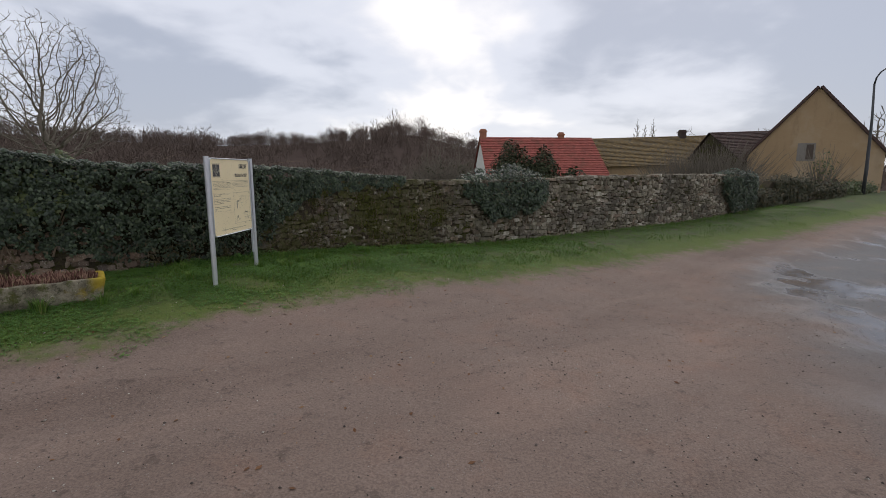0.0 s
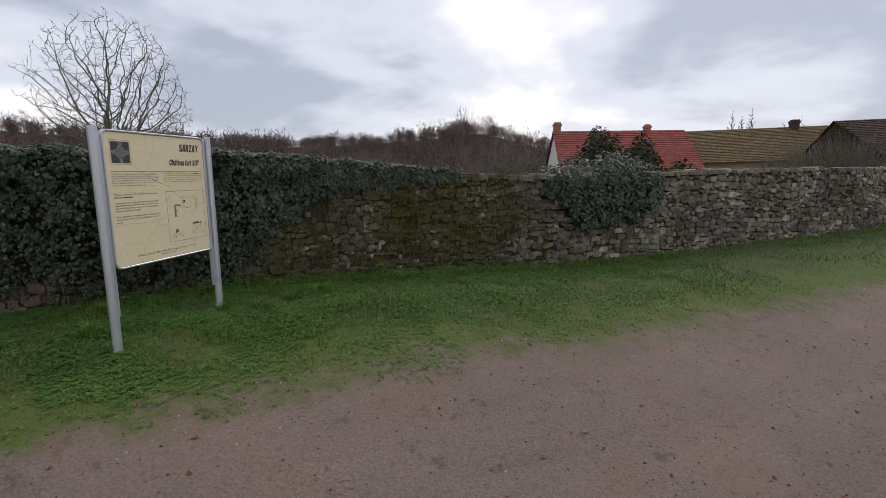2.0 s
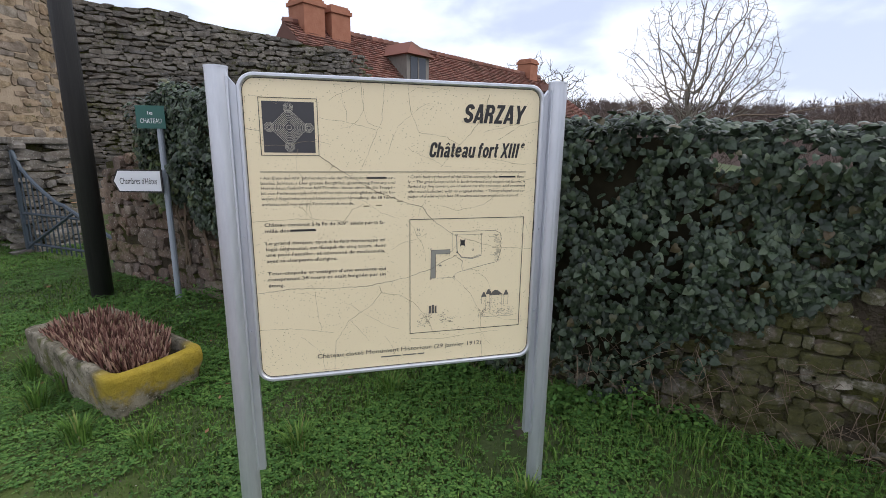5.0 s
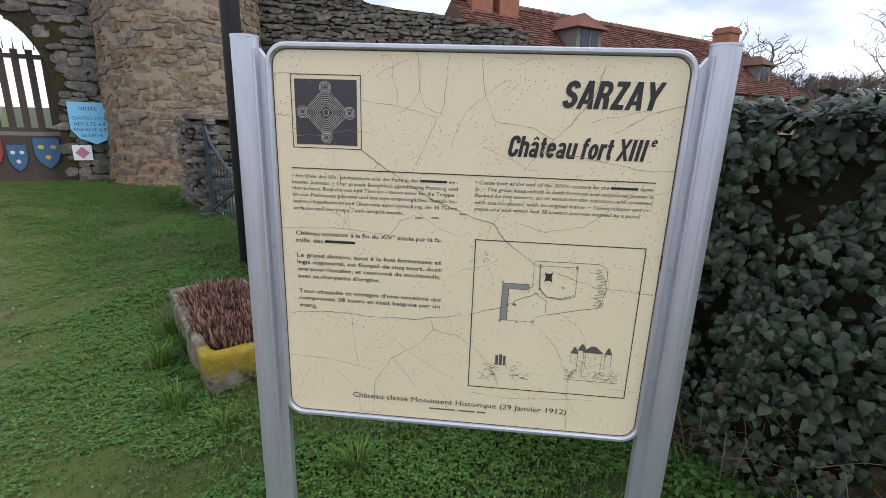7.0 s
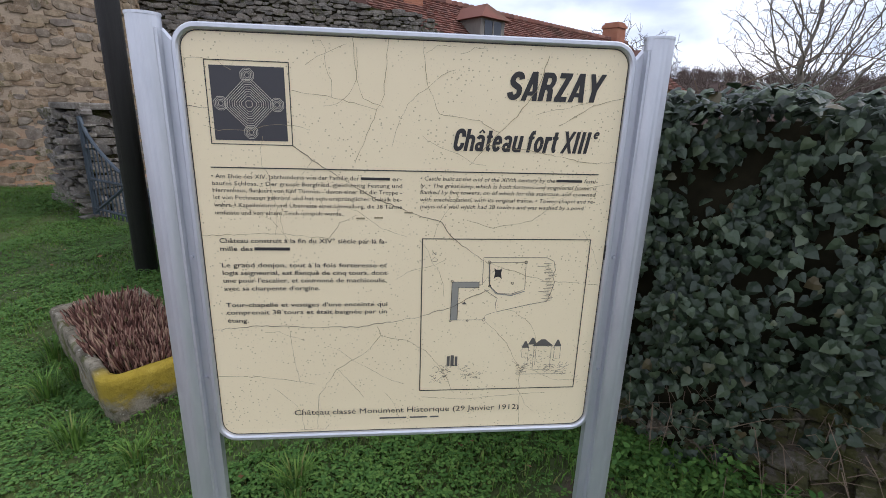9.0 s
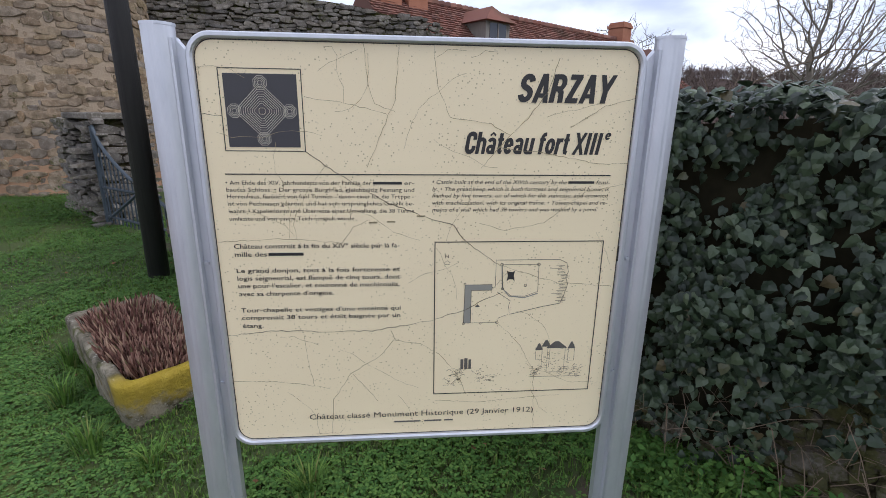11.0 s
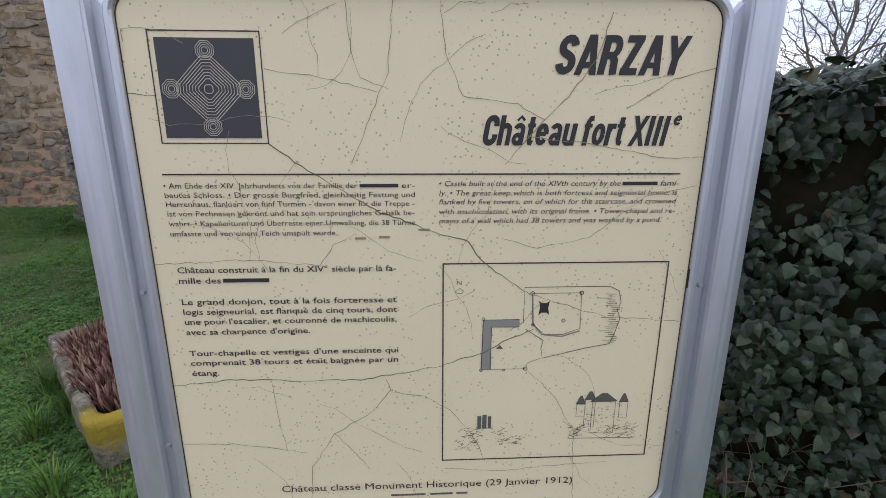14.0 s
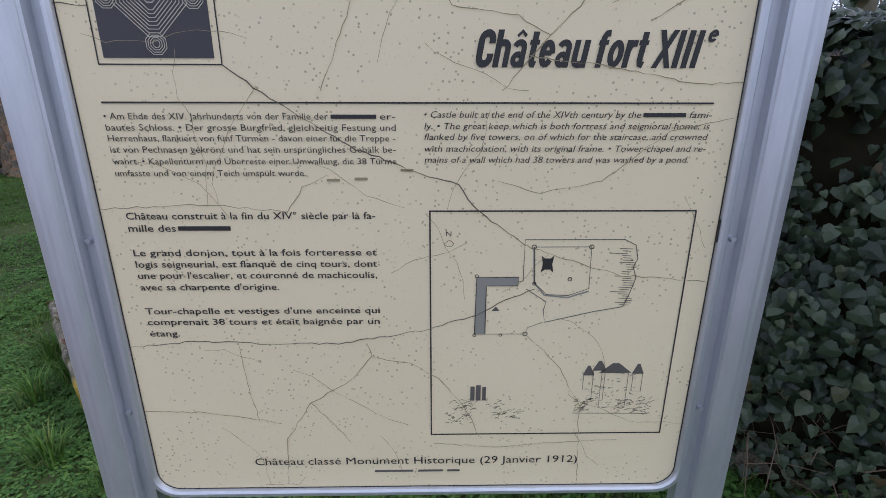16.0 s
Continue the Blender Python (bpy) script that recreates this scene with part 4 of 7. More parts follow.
# dark square emblem with a pale labyrinth of nested outlines
emblem = under_board(plate("emblem", [(6.0805, 1.486), (6.2445, 1.486), (6.2445, 1.650), (6.0805, 1.650)], BX, BX + 0.0012, mat("emblem_dark_grey", (0.045, 0.043, 0.047), 0.5)), panel)
ribbon([(6.071, 1.477), (6.255, 1.477), (6.255, 1.661), (6.071, 1.661)], 0.0028, M_INK, "border", closed=True)
M_PALE = mat("pale_emblem_line", (0.5, 0.47, 0.38), 0.5)
cy, cz = 6.1625, 1.568
def octo(r, cut):
    """A square on its corner with cut corners, as a closed ring of points."""
    pts = []
    for q in range(4):
        a = radians(90 * q)
        t = (-math.sin(a), math.cos(a))
        d = (math.cos(a), math.sin(a))
        for sgn in (-1, 1):
            pts.append((cy + d[0] * (r - cut) + t[0] * cut * sgn, cz + d[1] * (r - cut) + t[1] * cut * sgn))
    return pts


for i in range(8):
    r = 0.017 + i * 0.0052
    ribbon(octo(r * 1.16, r * 0.17), 0.0013, M_PALE, "outline", x=0.002, closed=True)
for q in range(4):
    a0 = radians(90 * q)
    c = (cy + 0.0625 * math.cos(a0), cz + 0.0625 * math.sin(a0))
    for rr in (0.0055, 0.009, 0.0125, 0.016):
        ribbon([(c[0] + rr * math.cos(a0 + radians(45 * k + 22.5)), c[1] + rr * math.sin(a0 + radians(45 * k + 22.5))) for k in range(8)], 0.0012, M_PALE, "outline", x=0.002 + rr * 0.01, closed=True)
ribbon(octo(0.011, 0.004), 0.0015, M_PALE, "outline", x=0.002, closed=True)

# plan drawing in a frame
ribbon([(6.567, 0.806), (7.014, 0.806), (7.014, 1.25), (6.567, 1.25)], 0.0036, M_INK, "border", closed=True)
lettering("N", 6.594, 6.603, 1.207, 0.009, M_INK)
ribbon([(6.591, 1.193), (6.6, 1.2), (6.608, 1.193), (6.604, 1.189), (6.595, 1.189)], 0.001, M_INK, closed=True)
M_FILL = mat("grey_plan_fill", (0.27, 0.26, 0.22), 0.7)
ell = [(6.648, 1.132), (6.721, 1.132), (6.721, 1.116), (6.665, 1.116), (6.665, 1.022), (6.646, 1.022)]
under_board(plate("plan_fill", ell[::-1], BX, BX + 0.0008, M_FILL), panel)
ribbon(ell, 0.0014, M_INK, x=0.0014, closed=True)
ribbon([(6.721, 1.124), (6.729, 1.124), (6.729, 1.2), (6.9, 1.2), (6.92, 1.19), (6.926, 1.165), (6.92, 1.15), (6.927, 1.13), (6.919, 1.1), (6.91, 1.075), (6.86, 1.066), (6.772, 1.045), (6.768, 1.068), (6.772, 1.085), (6.735, 1.11)], 0.0015, M_INK_SOFT)
ribbon([(6.745, 1.187), (6.844, 1.187), (6.846, 1.11), (6.81, 1.097), (6.772, 1.099), (6.749, 1.121)], 0.0014, M_INK_SOFT, closed=True)
ribbon([(6.745, 1.187), (6.749, 1.121), (6.768, 1.098), (6.81, 1.093), (6.846, 1.105)], 0.003, M_FILL)
ribbon([(6.646, 1.022), (6.738, 1.022), (6.742, 1.035), (6.768, 1.045)], 0.0009, M_INK_SOFT)
under_board(plate("plan_fill", [(6.759, 1.14), (6.765, 1.146), (6.775, 1.146), (6.781, 1.14), (6.778, 1.156), (6.781, 1.171), (6.775, 1.166), (6.765, 1.166), (6.759, 1.171), (6.762, 1.156)], BX, BX + 0.001, M_INK), panel)
for y, z, r in ((6.811, 1.128, 0.0035), (6.648, 1.134, 0.003), (6.646, 1.02, 0.003), (6.745, 1.187, 0.004), (6.844, 1.187, 0.004), (6.738, 1.022, 0.004), (6.693, 1.02, 0.0025), (6.749, 1.12, 0.003)):
    ribbon([(y + r * math.cos(k * 0.785), z + r * math.sin(k * 0.785)) for k in range(8)], 0.0014, M_INK, closed=True)
under_board(plate("plan_fill", [(6.676, 1.068), (6.69, 1.068), (6.683, 1.076)], BX, BX + 0.001, M_INK_SOFT), panel)
rng = random.Random(8)
for k in range(26):  # hatched pond shore
    z = 1.078 + k * 0.0042
    y = 6.92 + 0.006 * math.sin(k * 0.8) - 0.01 * (k > 22)
    ribbon([(y - rng.uniform(0.012, 0.03), z + 0.001), (y, z)], 0.0011, M_INK_SOFT)
# two small sketches of the castle: towers with pointed roofs, and a ruin on a mound
for y, wd, z0, z1 in ((6.862, 0.018, 0.905, 0.935), (6.882, 0.022, 0.88, 0.945), (6.912, 0.05, 0.865, 0.94), (6.955, 0.018, 0.9, 0.938)):
    ribbon([(y - wd / 2, z0), (y + wd / 2, z0), (y + wd / 2, z1), (y - wd / 2, z1)], 0.0011, M_INK_SOFT, closed=True)
    under_board(plate("sketch_roof", [(y - wd * 0.6, z1), (y + wd * 0.6, z1), (y + wd * 0.12, z1 + 0.02), (y - wd * 0.12, z1 + 0.02)], BX, BX + 0.001, M_INK_SOFT), panel)
for y, wd, z0, z1 in ((6.645, 0.008, 0.882, 0.912), (6.656, 0.009, 0.882, 0.915), (6.667, 0.007, 0.882, 0.911)):
    under_board(plate("sketch_tower", [(y - wd / 2, z0), (y + wd / 2, z0), (y + wd / 2, z1), (y - wd / 2, z1)], BX, BX + 0.001, M_INK_SOFT), panel)
for c0, c1, d0, d1, num in ((6.6, 6.70, 0.862, 0.884, 46), (6.588, 6.64, 0.83, 0.866, 40), (6.68, 6.74, 0.838, 0.86, 30), (6.836, 6.87, 0.852, 0.885, 46), (6.915, 6.985, 0.85, 0.885, 60), (6.87, 6.95, 0.86, 0.95, 50)):
    for k in range(num):
        y, z = rng.uniform(c0, c1), rng.uniform(d0, d1)
        a, l = rng.uniform(-0.6, 0.9), rng.uniform(0.003, 0.01)
        ribbon([(y, z), (y + l * math.cos(a), z + l * math.sin(a))], 0.0009, M_INK_SOFT, "sketch_stroke")
ribbon([(6.84, 0.852), (6.985, 0.85)], 0.0012, M_INK_SOFT)

# cracks in the enamel
M_CRACK = mat("enamel_crack", (0.3, 0.25, 0.14), 0.8)
M_CRACK_D = mat("dark_enamel_crack", (0.12, 0.1, 0.07), 0.8)


def crack(pts, width, material, seed):
    rng = random.Random(seed)
    out = []
    for (y0, z0), (y1, z1) in zip(pts, pts[1:]):
        k = max(2, int(math.hypot(y1 - y0, z1 - z0) / 0.012))
        for i in range(k):
            t = i / k
            out.append((y0 + (y1 - y0) * t + rng.uniform(-0.0018, 0.0018), z0 + (z1 - z0) * t + rng.uniform(-0.0018, 0.0018)))
    out.append(pts[-1])
    ribbon(out, lambda t: width * (0.5 + 0.8 * abs(math.sin(9 * t + seed))), material, "crack", x=0.0016)


crack([(6.257, 1.475), (6.32, 1.43), (6.36, 1.405), (6.45, 1.352), (6.52, 1.325), (6.53, 1.318), (6.615, 1.295), (6.63, 1.27), (6.66, 1.24), (6.73, 1.19)], 0.0015, M_CRACK_D, 1)
crack([(6.73, 1.19), (6.8, 1.165), (6.9, 1.135), (7.05, 1.122)], 0.0011, M_CRACK, 2)
crack([(6.022, 1.0), (6.15, 1.012), (6.28, 1.005), (6.4, 1.005), (6.55, 1.03), (6.65, 1.06), (6.7, 1.09), (6.75, 1.11)], 0.0013, M_CRACK_D, 3)
crack([(6.86, 1.70), (6.835, 1.62), (6.79, 1.56), (6.74, 1.51), (6.68, 1.44)], 0.0013, M_CRACK, 4)
crack([(6.48, 1.72), (6.47, 1.6), (6.44, 1.53), (6.4, 1.44)], 0.001, M_CRACK, 5)
crack([(6.56, 1.72), (6.57, 1.63), (6.6, 1.56), (6.7, 1.545), (6.75, 1.52)], 0.001, M_CRACK, 6)
crack([(6.4, 1.72), (6.41, 1.62), (6.42, 1.59), (6.47, 1.57)], 0.0009, M_CRACK, 7)
crack([(6.26, 1.6), (6.35, 1.59), (6.45, 1.565)], 0.0009, M_CRACK, 8)
crack([(6.022, 1.56), (6.07, 1.557)], 0.0012, M_CRACK_D, 9)
crack([(6.024, 1.255), (6.2, 1.262), (6.33, 1.25), (6.36, 1.29), (6.4, 1.31)], 0.001, M_CRACK, 10)
crack([(6.024, 0.865), (6.15, 0.86), (6.28, 0.835)], 0.001, M_CRACK, 11)
crack([(6.28, 0.69), (6.29, 0.8), (6.34, 0.88), (6.42, 0.93), (6.46, 0.98), (6.45, 1.005)], 0.0012, M_CRACK, 12)
crack([(6.46, 0.975), (6.53, 0.965), (6.58, 0.93), (6.63, 0.87), (6.66, 0.8)], 0.001, M_CRACK, 13)
crack([(6.34, 0.88), (6.39, 0.82), (6.41, 0.79)], 0.001, M_CRACK, 14)
crack([(6.74, 1.02), (6.8, 0.96), (6.85, 0.87), (6.86, 0.69)], 0.0009, M_CRACK, 15)
crack([(6.68, 1.3), (6.75, 1.28), (6.85, 1.3), (6.95, 1.38), (7.05, 1.4)], 0.0009, M_CRACK, 16)
crack([(6.72, 1.49), (6.85, 1.475), (6.98, 1.45), (7.055, 1.453)], 0.0011, M_CRACK, 17)
crack([(6.9, 1.54), (6.98, 1.59), (7.055, 1.61)], 0.0011, M_CRACK, 18)
crack([(6.22, 1.0), (6.23, 0.9), (6.24, 0.84)], 0.0008, M_CRACK, 19)
crack([(6.57, 0.785), (6.7, 0.775), (6.8, 0.785), (6.93, 0.79)], 0.0009, M_CRACK, 20)
crack([(6.5, 1.14), (6.54, 1.165), (6.6, 1.18), (6.63, 1.195)], 0.0008, M_CRACK, 21)
rng = random.Random(17)
for i in range(26):  # fine cracks between the larger ones
    y, z = rng.uniform(6.05, 7.03), rng.uniform(0.7, 1.7)
    a = rng.uniform(0, 6.28)
    pts = [(y, z)]
    for j in range(rng.randint(3, 7)):
        a += rng.uniform(-0.5, 0.5)
        y, z = min(7.05, max(6.03, y + 0.035 * math.cos(a))), min(1.71, max(0.69, z + 0.035 * math.sin(a)))
        pts.append((y, z))
    crack(pts, 0.0007, M_CRACK, 40 + i)
for y, z, l in ((6.4, 1.3, 0.03), (6.445, 1.302, 0.03), (6.52, 1.316, 0.03)):
    strip(y, z, y + l * 0.7, z + 0.004, M_CRACK, "chipped_spot", 0.0014)
for y, z, l in ((6.405, 1.7265, 0.035), (6.6, 1.7265, 0.01), (6.85, 1.7265, 0.01), (6.705, 1.7265, 0.012)):
    strip(y, z - 0.004, y + l, z, M_INK, "chipped_spot", 0.003)
strip(7.055, 1.195, 7.0585, 1.235, M_INK, "chipped_spot", 0.004)


# ---- castle side ----
tower = thing("tower", "round medieval tower of golden rubble stone", "tower", kind="")
TC, TR = Vector((-12.6, -0.05, 0)), 1.55


def place_t(s, z):
    a = s / TR
    out = Vector((math.cos(a), math.sin(a), 0))
    r = TR + max(0.0, 0.9 - z) * 0.1
    return TC + out * r + Vector((0, 0, z)), Vector((-out.y, out.x, 0)), out


vs, fs = [], []
for i in range(49):
    for z in (-0.6, 0.9, 6.2):
        a = 2 * math.pi * i / 48
        r = TR - 0.008 + max(0, 0.9 - z) * 0.1
        vs.append((TC.x + r * math.cos(a), TC.y + r * math.sin(a), z))
for i in range(48):
    for j in range(2):
        fs.append((3 * i + j, 3 * i + 3 + j, 3 * i + 4 + j, 3 * i + 1 + j))
fs.append(tuple(3 * i + 2 for i in range(48)))
mesh_of("tower_body", vs, fs, M_MORTAR_T, tower)
lay_stones(tower, 3.2, 0.0, lambda s: 5.0, place_t, M_STONE_TOWER, 51, course=(0.07, 0.16), width=(0.12, 0.34), depth=0.052, near=(-0.6, 2.0, 0.6, 2.2), start=-2.3)

curtain = thing("wall_curtain", "high weathered grey rubble curtain wall", "wall", kind="structure")
C0, C1 = Vector((-13.3, 1.1, 0)), Vector((-14.3, 7.3, 0))
CU = (C1 - C0).normalized()
CN = Vector((CU.y, -CU.x, 0))
CL = (C1 - C0).length


def topc(s):
    return 4.3 - 0.1 * s + 0.1 * noise.noise((s * 0.7, 3, 3)) + 0.06 * noise.noise((s * 2.5, 1, 3))


def place_c(s, z):
    return C0 + CU * s + Vector((0, 0, z)), CU, CN


core_wall("wall_core", curtain, [(C0 + CU * (i * 0.3), CN, -0.6, topc(i * 0.3)) for i in range(21)], 0.8, M_MORTAR)
lay_stones(curtain, CL, 0.0, topc, place_c, M_STONE_GREY, 52, course=(0.04, 0.1), width=(0.1, 0.32), depth=0.08, near=(0.3, 7, 2.9, 4.0))

# manor with long tiled roof
def tile_material(name, tones):
    m = mat(name, rough=0.9, spec=0.2)
    n = Nodes(m)
    c = n.ramp(n.island(), [(i / (len(tones) - 1), t) for i, t in enumerate(tones)])
    c = n.mix(n.math("MULTIPLY", n.step(n.noise(n.pos(), 1.1, 5, 0.6), 0.5, 0.7), 0.45), c, (0.09, 0.07, 0.045))
    n.color(c)
    return m


M_TILE_OLD = tile_material("old_clay_tile", [(0.16, 0.07, 0.052), (0.22, 0.095, 0.07), (0.13, 0.068, 0.055), (0.27, 0.135, 0.1), (0.19, 0.105, 0.085)])
M_TILE_NEW = tile_material("new_red_clay_tile", [(0.26, 0.075, 0.06), (0.31, 0.09, 0.072), (0.23, 0.07, 0.058)])
M_TILE_MOSS = tile_material("mossy_brown_tile", [(0.12, 0.085, 0.04), (0.16, 0.11, 0.05), (0.1, 0.08, 0.05), (0.2, 0.14, 0.06)])
M_TILE_DARK = tile_material("dark_brown_tile", [(0.055, 0.038, 0.035), (0.08, 0.05, 0.045), (0.06, 0.045, 0.042)])
M_BRICK = mat("chimney_brick", rough=0.9, spec=0.2)
n = Nodes(M_BRICK)
n.color(n.mix(n.noise(n.pos(), 5, 5), (0.26, 0.1, 0.06), (0.4, 0.19, 0.12)))
n.bump(n.noise(n.pos(), 30, 3), 0.5, 0.02)


def roof_tiles(parent, a, b, c, d, material, rows, cols, name="roof_tiles", seed=1):
    """Overlapping tiles on the slope a, b (eave) to d, c (ridge)."""
    rng = random.Random(seed)
    nrm = (b - a).cross(d - a).normalized()
    if nrm.z < 0:
        nrm = -nrm
    vs, fs = [], []
    for r in range(rows):
        for k in range(cols):
            off = 0.5 * (r % 2)
            u0, u1 = (k + off) / cols, min(1.0, (k + off + 0.97) / cols)
            if u0 >= 1:
                continue
            v0, v1 = r / rows, min(1.0, (r + 1.15) / rows)
            p = [(a.lerp(b, u)).lerp(d.lerp(c, u), v) for u, v in ((u0, v0), (u1, v0), (u1, v1), (u0, v1))]
            lift = rng.uniform(0.015, 0.05)
            o = len(vs)
            vs += [p[0] + nrm * (0.03 + lift), p[1] + nrm * (0.03 + lift), p[2] + nrm * 0.012, p[3] + nrm * 0.012, p[0], p[1]]
            fs += [(o, o + 1, o + 2, o + 3), (o + 4, o + 5, o + 1, o)]
    ob = mesh_of(name, vs, fs, material, parent)
    ob["kind"] = "stuff"
    return ob


manor = thing("manor_house", "long low manor with an old red clay tile roof", "house")
R0 = Vector((-20.2, 5.1, 5.6))
RD = Vector((-0.575, 0.818, 0))
RN = Vector((0.818, 0.575, 0))
RL = 17.3
half, ez = 2.85, 3.1
R1 = R0 + RD * RL
e0, e1 = R0 + RN * half + Vector((0, 0, ez - 5.6)), R0 + RD * (RL + 2.2) + RN * half + Vector((0, 0, ez - 5.6))
f0, f1 = e0 - RN * 2 * half, e1 - RN * 2 * half
mesh_of("roof", [e0, e1, R1, R0, f0, f1], [(0, 1, 2, 3), (4, 3, 2, 5), (1, 5, 2), (0, 3, 4), (0, 4, 5, 1)], M_TILE_OLD, manor)
roof_tiles(manor, e0, e1, R1, R0, M_TILE_OLD, 26, 105, seed=3)
q = Vector((0, 0, 1))
ins = RN * 0.3
lowz = Vector((0, 0, -4.2))
w0, w1, w2, w3 = e0 - ins, e1 - ins - RD * 0.3, f1 + ins - RD * 0.3, f0 + ins
mesh_of("wall", [w0 + lowz, w1 + lowz, w2 + lowz, w3 + lowz, w0, w1, w2, w3], [(0, 1, 5, 4), (1, 2, 6, 5), (2, 3, 7, 6), (3, 0, 4, 7)], M_WALL_FAR, manor)
vs, fs = [], []
rng = random.Random(5)
kk = 0
while kk < RL / 0.3:
    p0 = R0 + RD * (kk * 0.3)
    tube(vs, fs, [p0 + Vector((0, 0, 0.02)), p0 + RD * 0.31 + Vector((0, 0, 0.05))], [0.11, 0.13], 6)
    kk += 1
mesh_of("ridge_tiles", vs, fs, M_TILE_OLD, manor, label="pale mortared ridge tiles")


def chimney(parent, base, wd, ln, top, turn, material=M_BRICK, pots=0):
    bm = bmesh.new()
    m = Matrix.Translation((base.x, base.y, 0)) @ pose(0, 0, 0, 0, 0, turn)
    box(bm, (-wd / 2, -ln / 2, base.z), (wd / 2, ln / 2, top), m)
    ch = part("chimney", bm, material, parent)
    bm = bmesh.new()
    box(bm, (-wd / 2 - 0.06, -ln / 2 - 0.06, top - 0.22), (wd / 2 + 0.06, ln / 2 + 0.06, top - 0.08), m, 0.015)
    part("cap", bm, material, ch)
    bm = bmesh.new()
    box(bm, (-wd / 2 + 0.04, -ln / 2 + 0.04, top), (wd / 2 - 0.04, ln / 2 - 0.04, top + 0.07), m, 0.01)
    part("crown", bm, material, ch)


turn_m = math.degrees(math.atan2(RD.y, RD.x)) - 90
for k, tp in ((0.95, 6.42), (2.1, 6.35)):
    chimney(manor, R0 + RD * k + Vector((0, 0, -0.8)), 0.95, 0.85, tp, turn_m)
chimney(manor, R0 + RD * 16.0 + Vector((0, 0, -0.8)), 0.9, 0.8, 6.4, turn_m)
M_GLASS_DARK = mat("dark_window_glass", (0.03, 0.035, 0.045), 0.1)
M_TIMBER = mat("grey_weathered_timber", rough=0.85)
n = Nodes(M_TIMBER)
n.color(n.mix(n.noise(n.scale(n.pos(), (1, 1, 0.15)), 40, 4), (0.14, 0.125, 0.11), (0.25, 0.23, 0.2)))


def dormer(parent, k, out, z0, wd, ht):
    """A small gabled dormer on the roof's near slope."""
    c = R0 + RD * k + RN * out
    m = Matrix(((RD.x, RN.x, 0, c.x), (RD.y, RN.y, 0, c.y), (0, 0, 1, 0), (0, 0, 0, 1)))
    bm = bmesh.new()
    box(bm, (-wd / 2, -1.6, z0), (wd / 2, 0, z0 + ht), m)
    d = part("dormer", bm, M_TIMBER, parent)
    bm = bmesh.new()
    box(bm, (-wd * 0.34, -0.02, z0 + 0.12), (wd * 0.34, 0.015, z0 + ht - 0.12), m)
    part("pane", bm, M_GLASS_DARK, d)
    bm = bmesh.new()
    box(bm, (-0.03, 0, z0 + 0.1), (0.03, 0.03, z0 + ht - 0.1), m)
    part("mullion", bm, M_TIMBER, d)
    vs = []
    for y in (-2.2, 0.22):
        vs += [m @ Vector((-wd / 2 - 0.18, y, z0 + ht - 0.06)), m @ Vector((0, y, z0 + ht + wd * 0.42)), m @ Vector((wd / 2 + 0.18, y, z0 + ht - 0.06))]
    hip = m @ Vector((0, -0.35, z0 + ht + wd * 0.42))
    vs[4] = hip
    mesh_of("dormer_roof", vs, [(0, 3, 4, 1), (1, 4, 5, 2), (3, 5, 4), (0, 2, 5, 3)], M_TILE_OLD, d)


for k, wide, tall in ((4.6, 1.25, 1.2), (16.4, 1.0, 0.9)):
    dormer(manor, k, 2.0, 3.75, wide, tall)
manor.location, manor.scale = Vector((-1.9, 6.3, 1.53)) * 0.2, (0.8, 0.8, 0.8)

# gateway beside the tower
gw = thing("gateway", "stone gateway with an arch and dark timber gates", "gateway")
GP, GD = Vector((-11.75, -0.95, 0)), Vector((0.55, -0.83, 0)).normalized()
GN = Vector((-GD.y, GD.x, 0))
GN = GN if GN.dot(Vector((1, 1, 0))) > 0 else -GN


def gpt(s, d, z):
    return GP + GD * s + GN * d + Vector((0, 0, z))


arch_c, arch_r, spring = 2.55, 1.45, 2.0
vs, fs = [], []
outline = [(arch_c + arch_r * math.cos(math.pi * k / 20), spring + arch_r * math.sin(math.pi * k / 20)) for k in range(21)]
inner = [(arch_c + arch_r, -0.6)] + outline + [(arch_c - arch_r, -0.6)]
outer = [(5.2, -0.6)] + [(5.2 - 5.4 * k / 20, 6.0) for k in range(21)] + [(-0.2, -0.6)]
for d in (0.0, -0.8):
    vs += [gpt(s, d, z) for s, z in inner] + [gpt(s, d, z) for s, z in outer]
k = len(inner)
for i in range(k - 1):
    fs += [(i, i + 1, k + i + 1, k + i), (2 * k + i, 3 * k + i, 3 * k + i + 1, 2 * k + i + 1), (i, 2 * k + i, 2 * k + i + 1, i + 1)]
mesh_of("arch_wall", vs, fs, M_MORTAR, gw)


def place_g(s, z):
    return gpt(s, 0, z), GD, GN


lay_stones(gw, 5.0, 0.0, lambda s: 5.8, place_g, M_STONE_GREY, 53, course=(0.09, 0.18), width=(0.15, 0.4), depth=0.07, near=(0.1, 1.2, 0.0, 3.0),
           skip=lambda s, z: (abs(s - arch_c) < arch_r + 0.08 and z < spring) or (math.hypot(s - arch_c, z - spring) < arch_r + 0.1))
M_DARKWOOD = mat("dark_gate_timber", rough=0.85)
n = Nodes(M_DARKWOOD)
n.color(n.mix(n.noise(n.scale(n.pos(), (1, 1, 0.1)), 30, 4), (0.045, 0.033, 0.026), (0.1, 0.075, 0.058)))
gm = Matrix(((GD.x, GN.x, 0, GP.x), (GD.y, GN.y, 0, GP.y), (0, 0, 1, 0), (0, 0, 0, 1)))
gate = thing("timber_gate", "dark slatted timber gate with solid lower panels", "gate")
bm = bmesh.new()
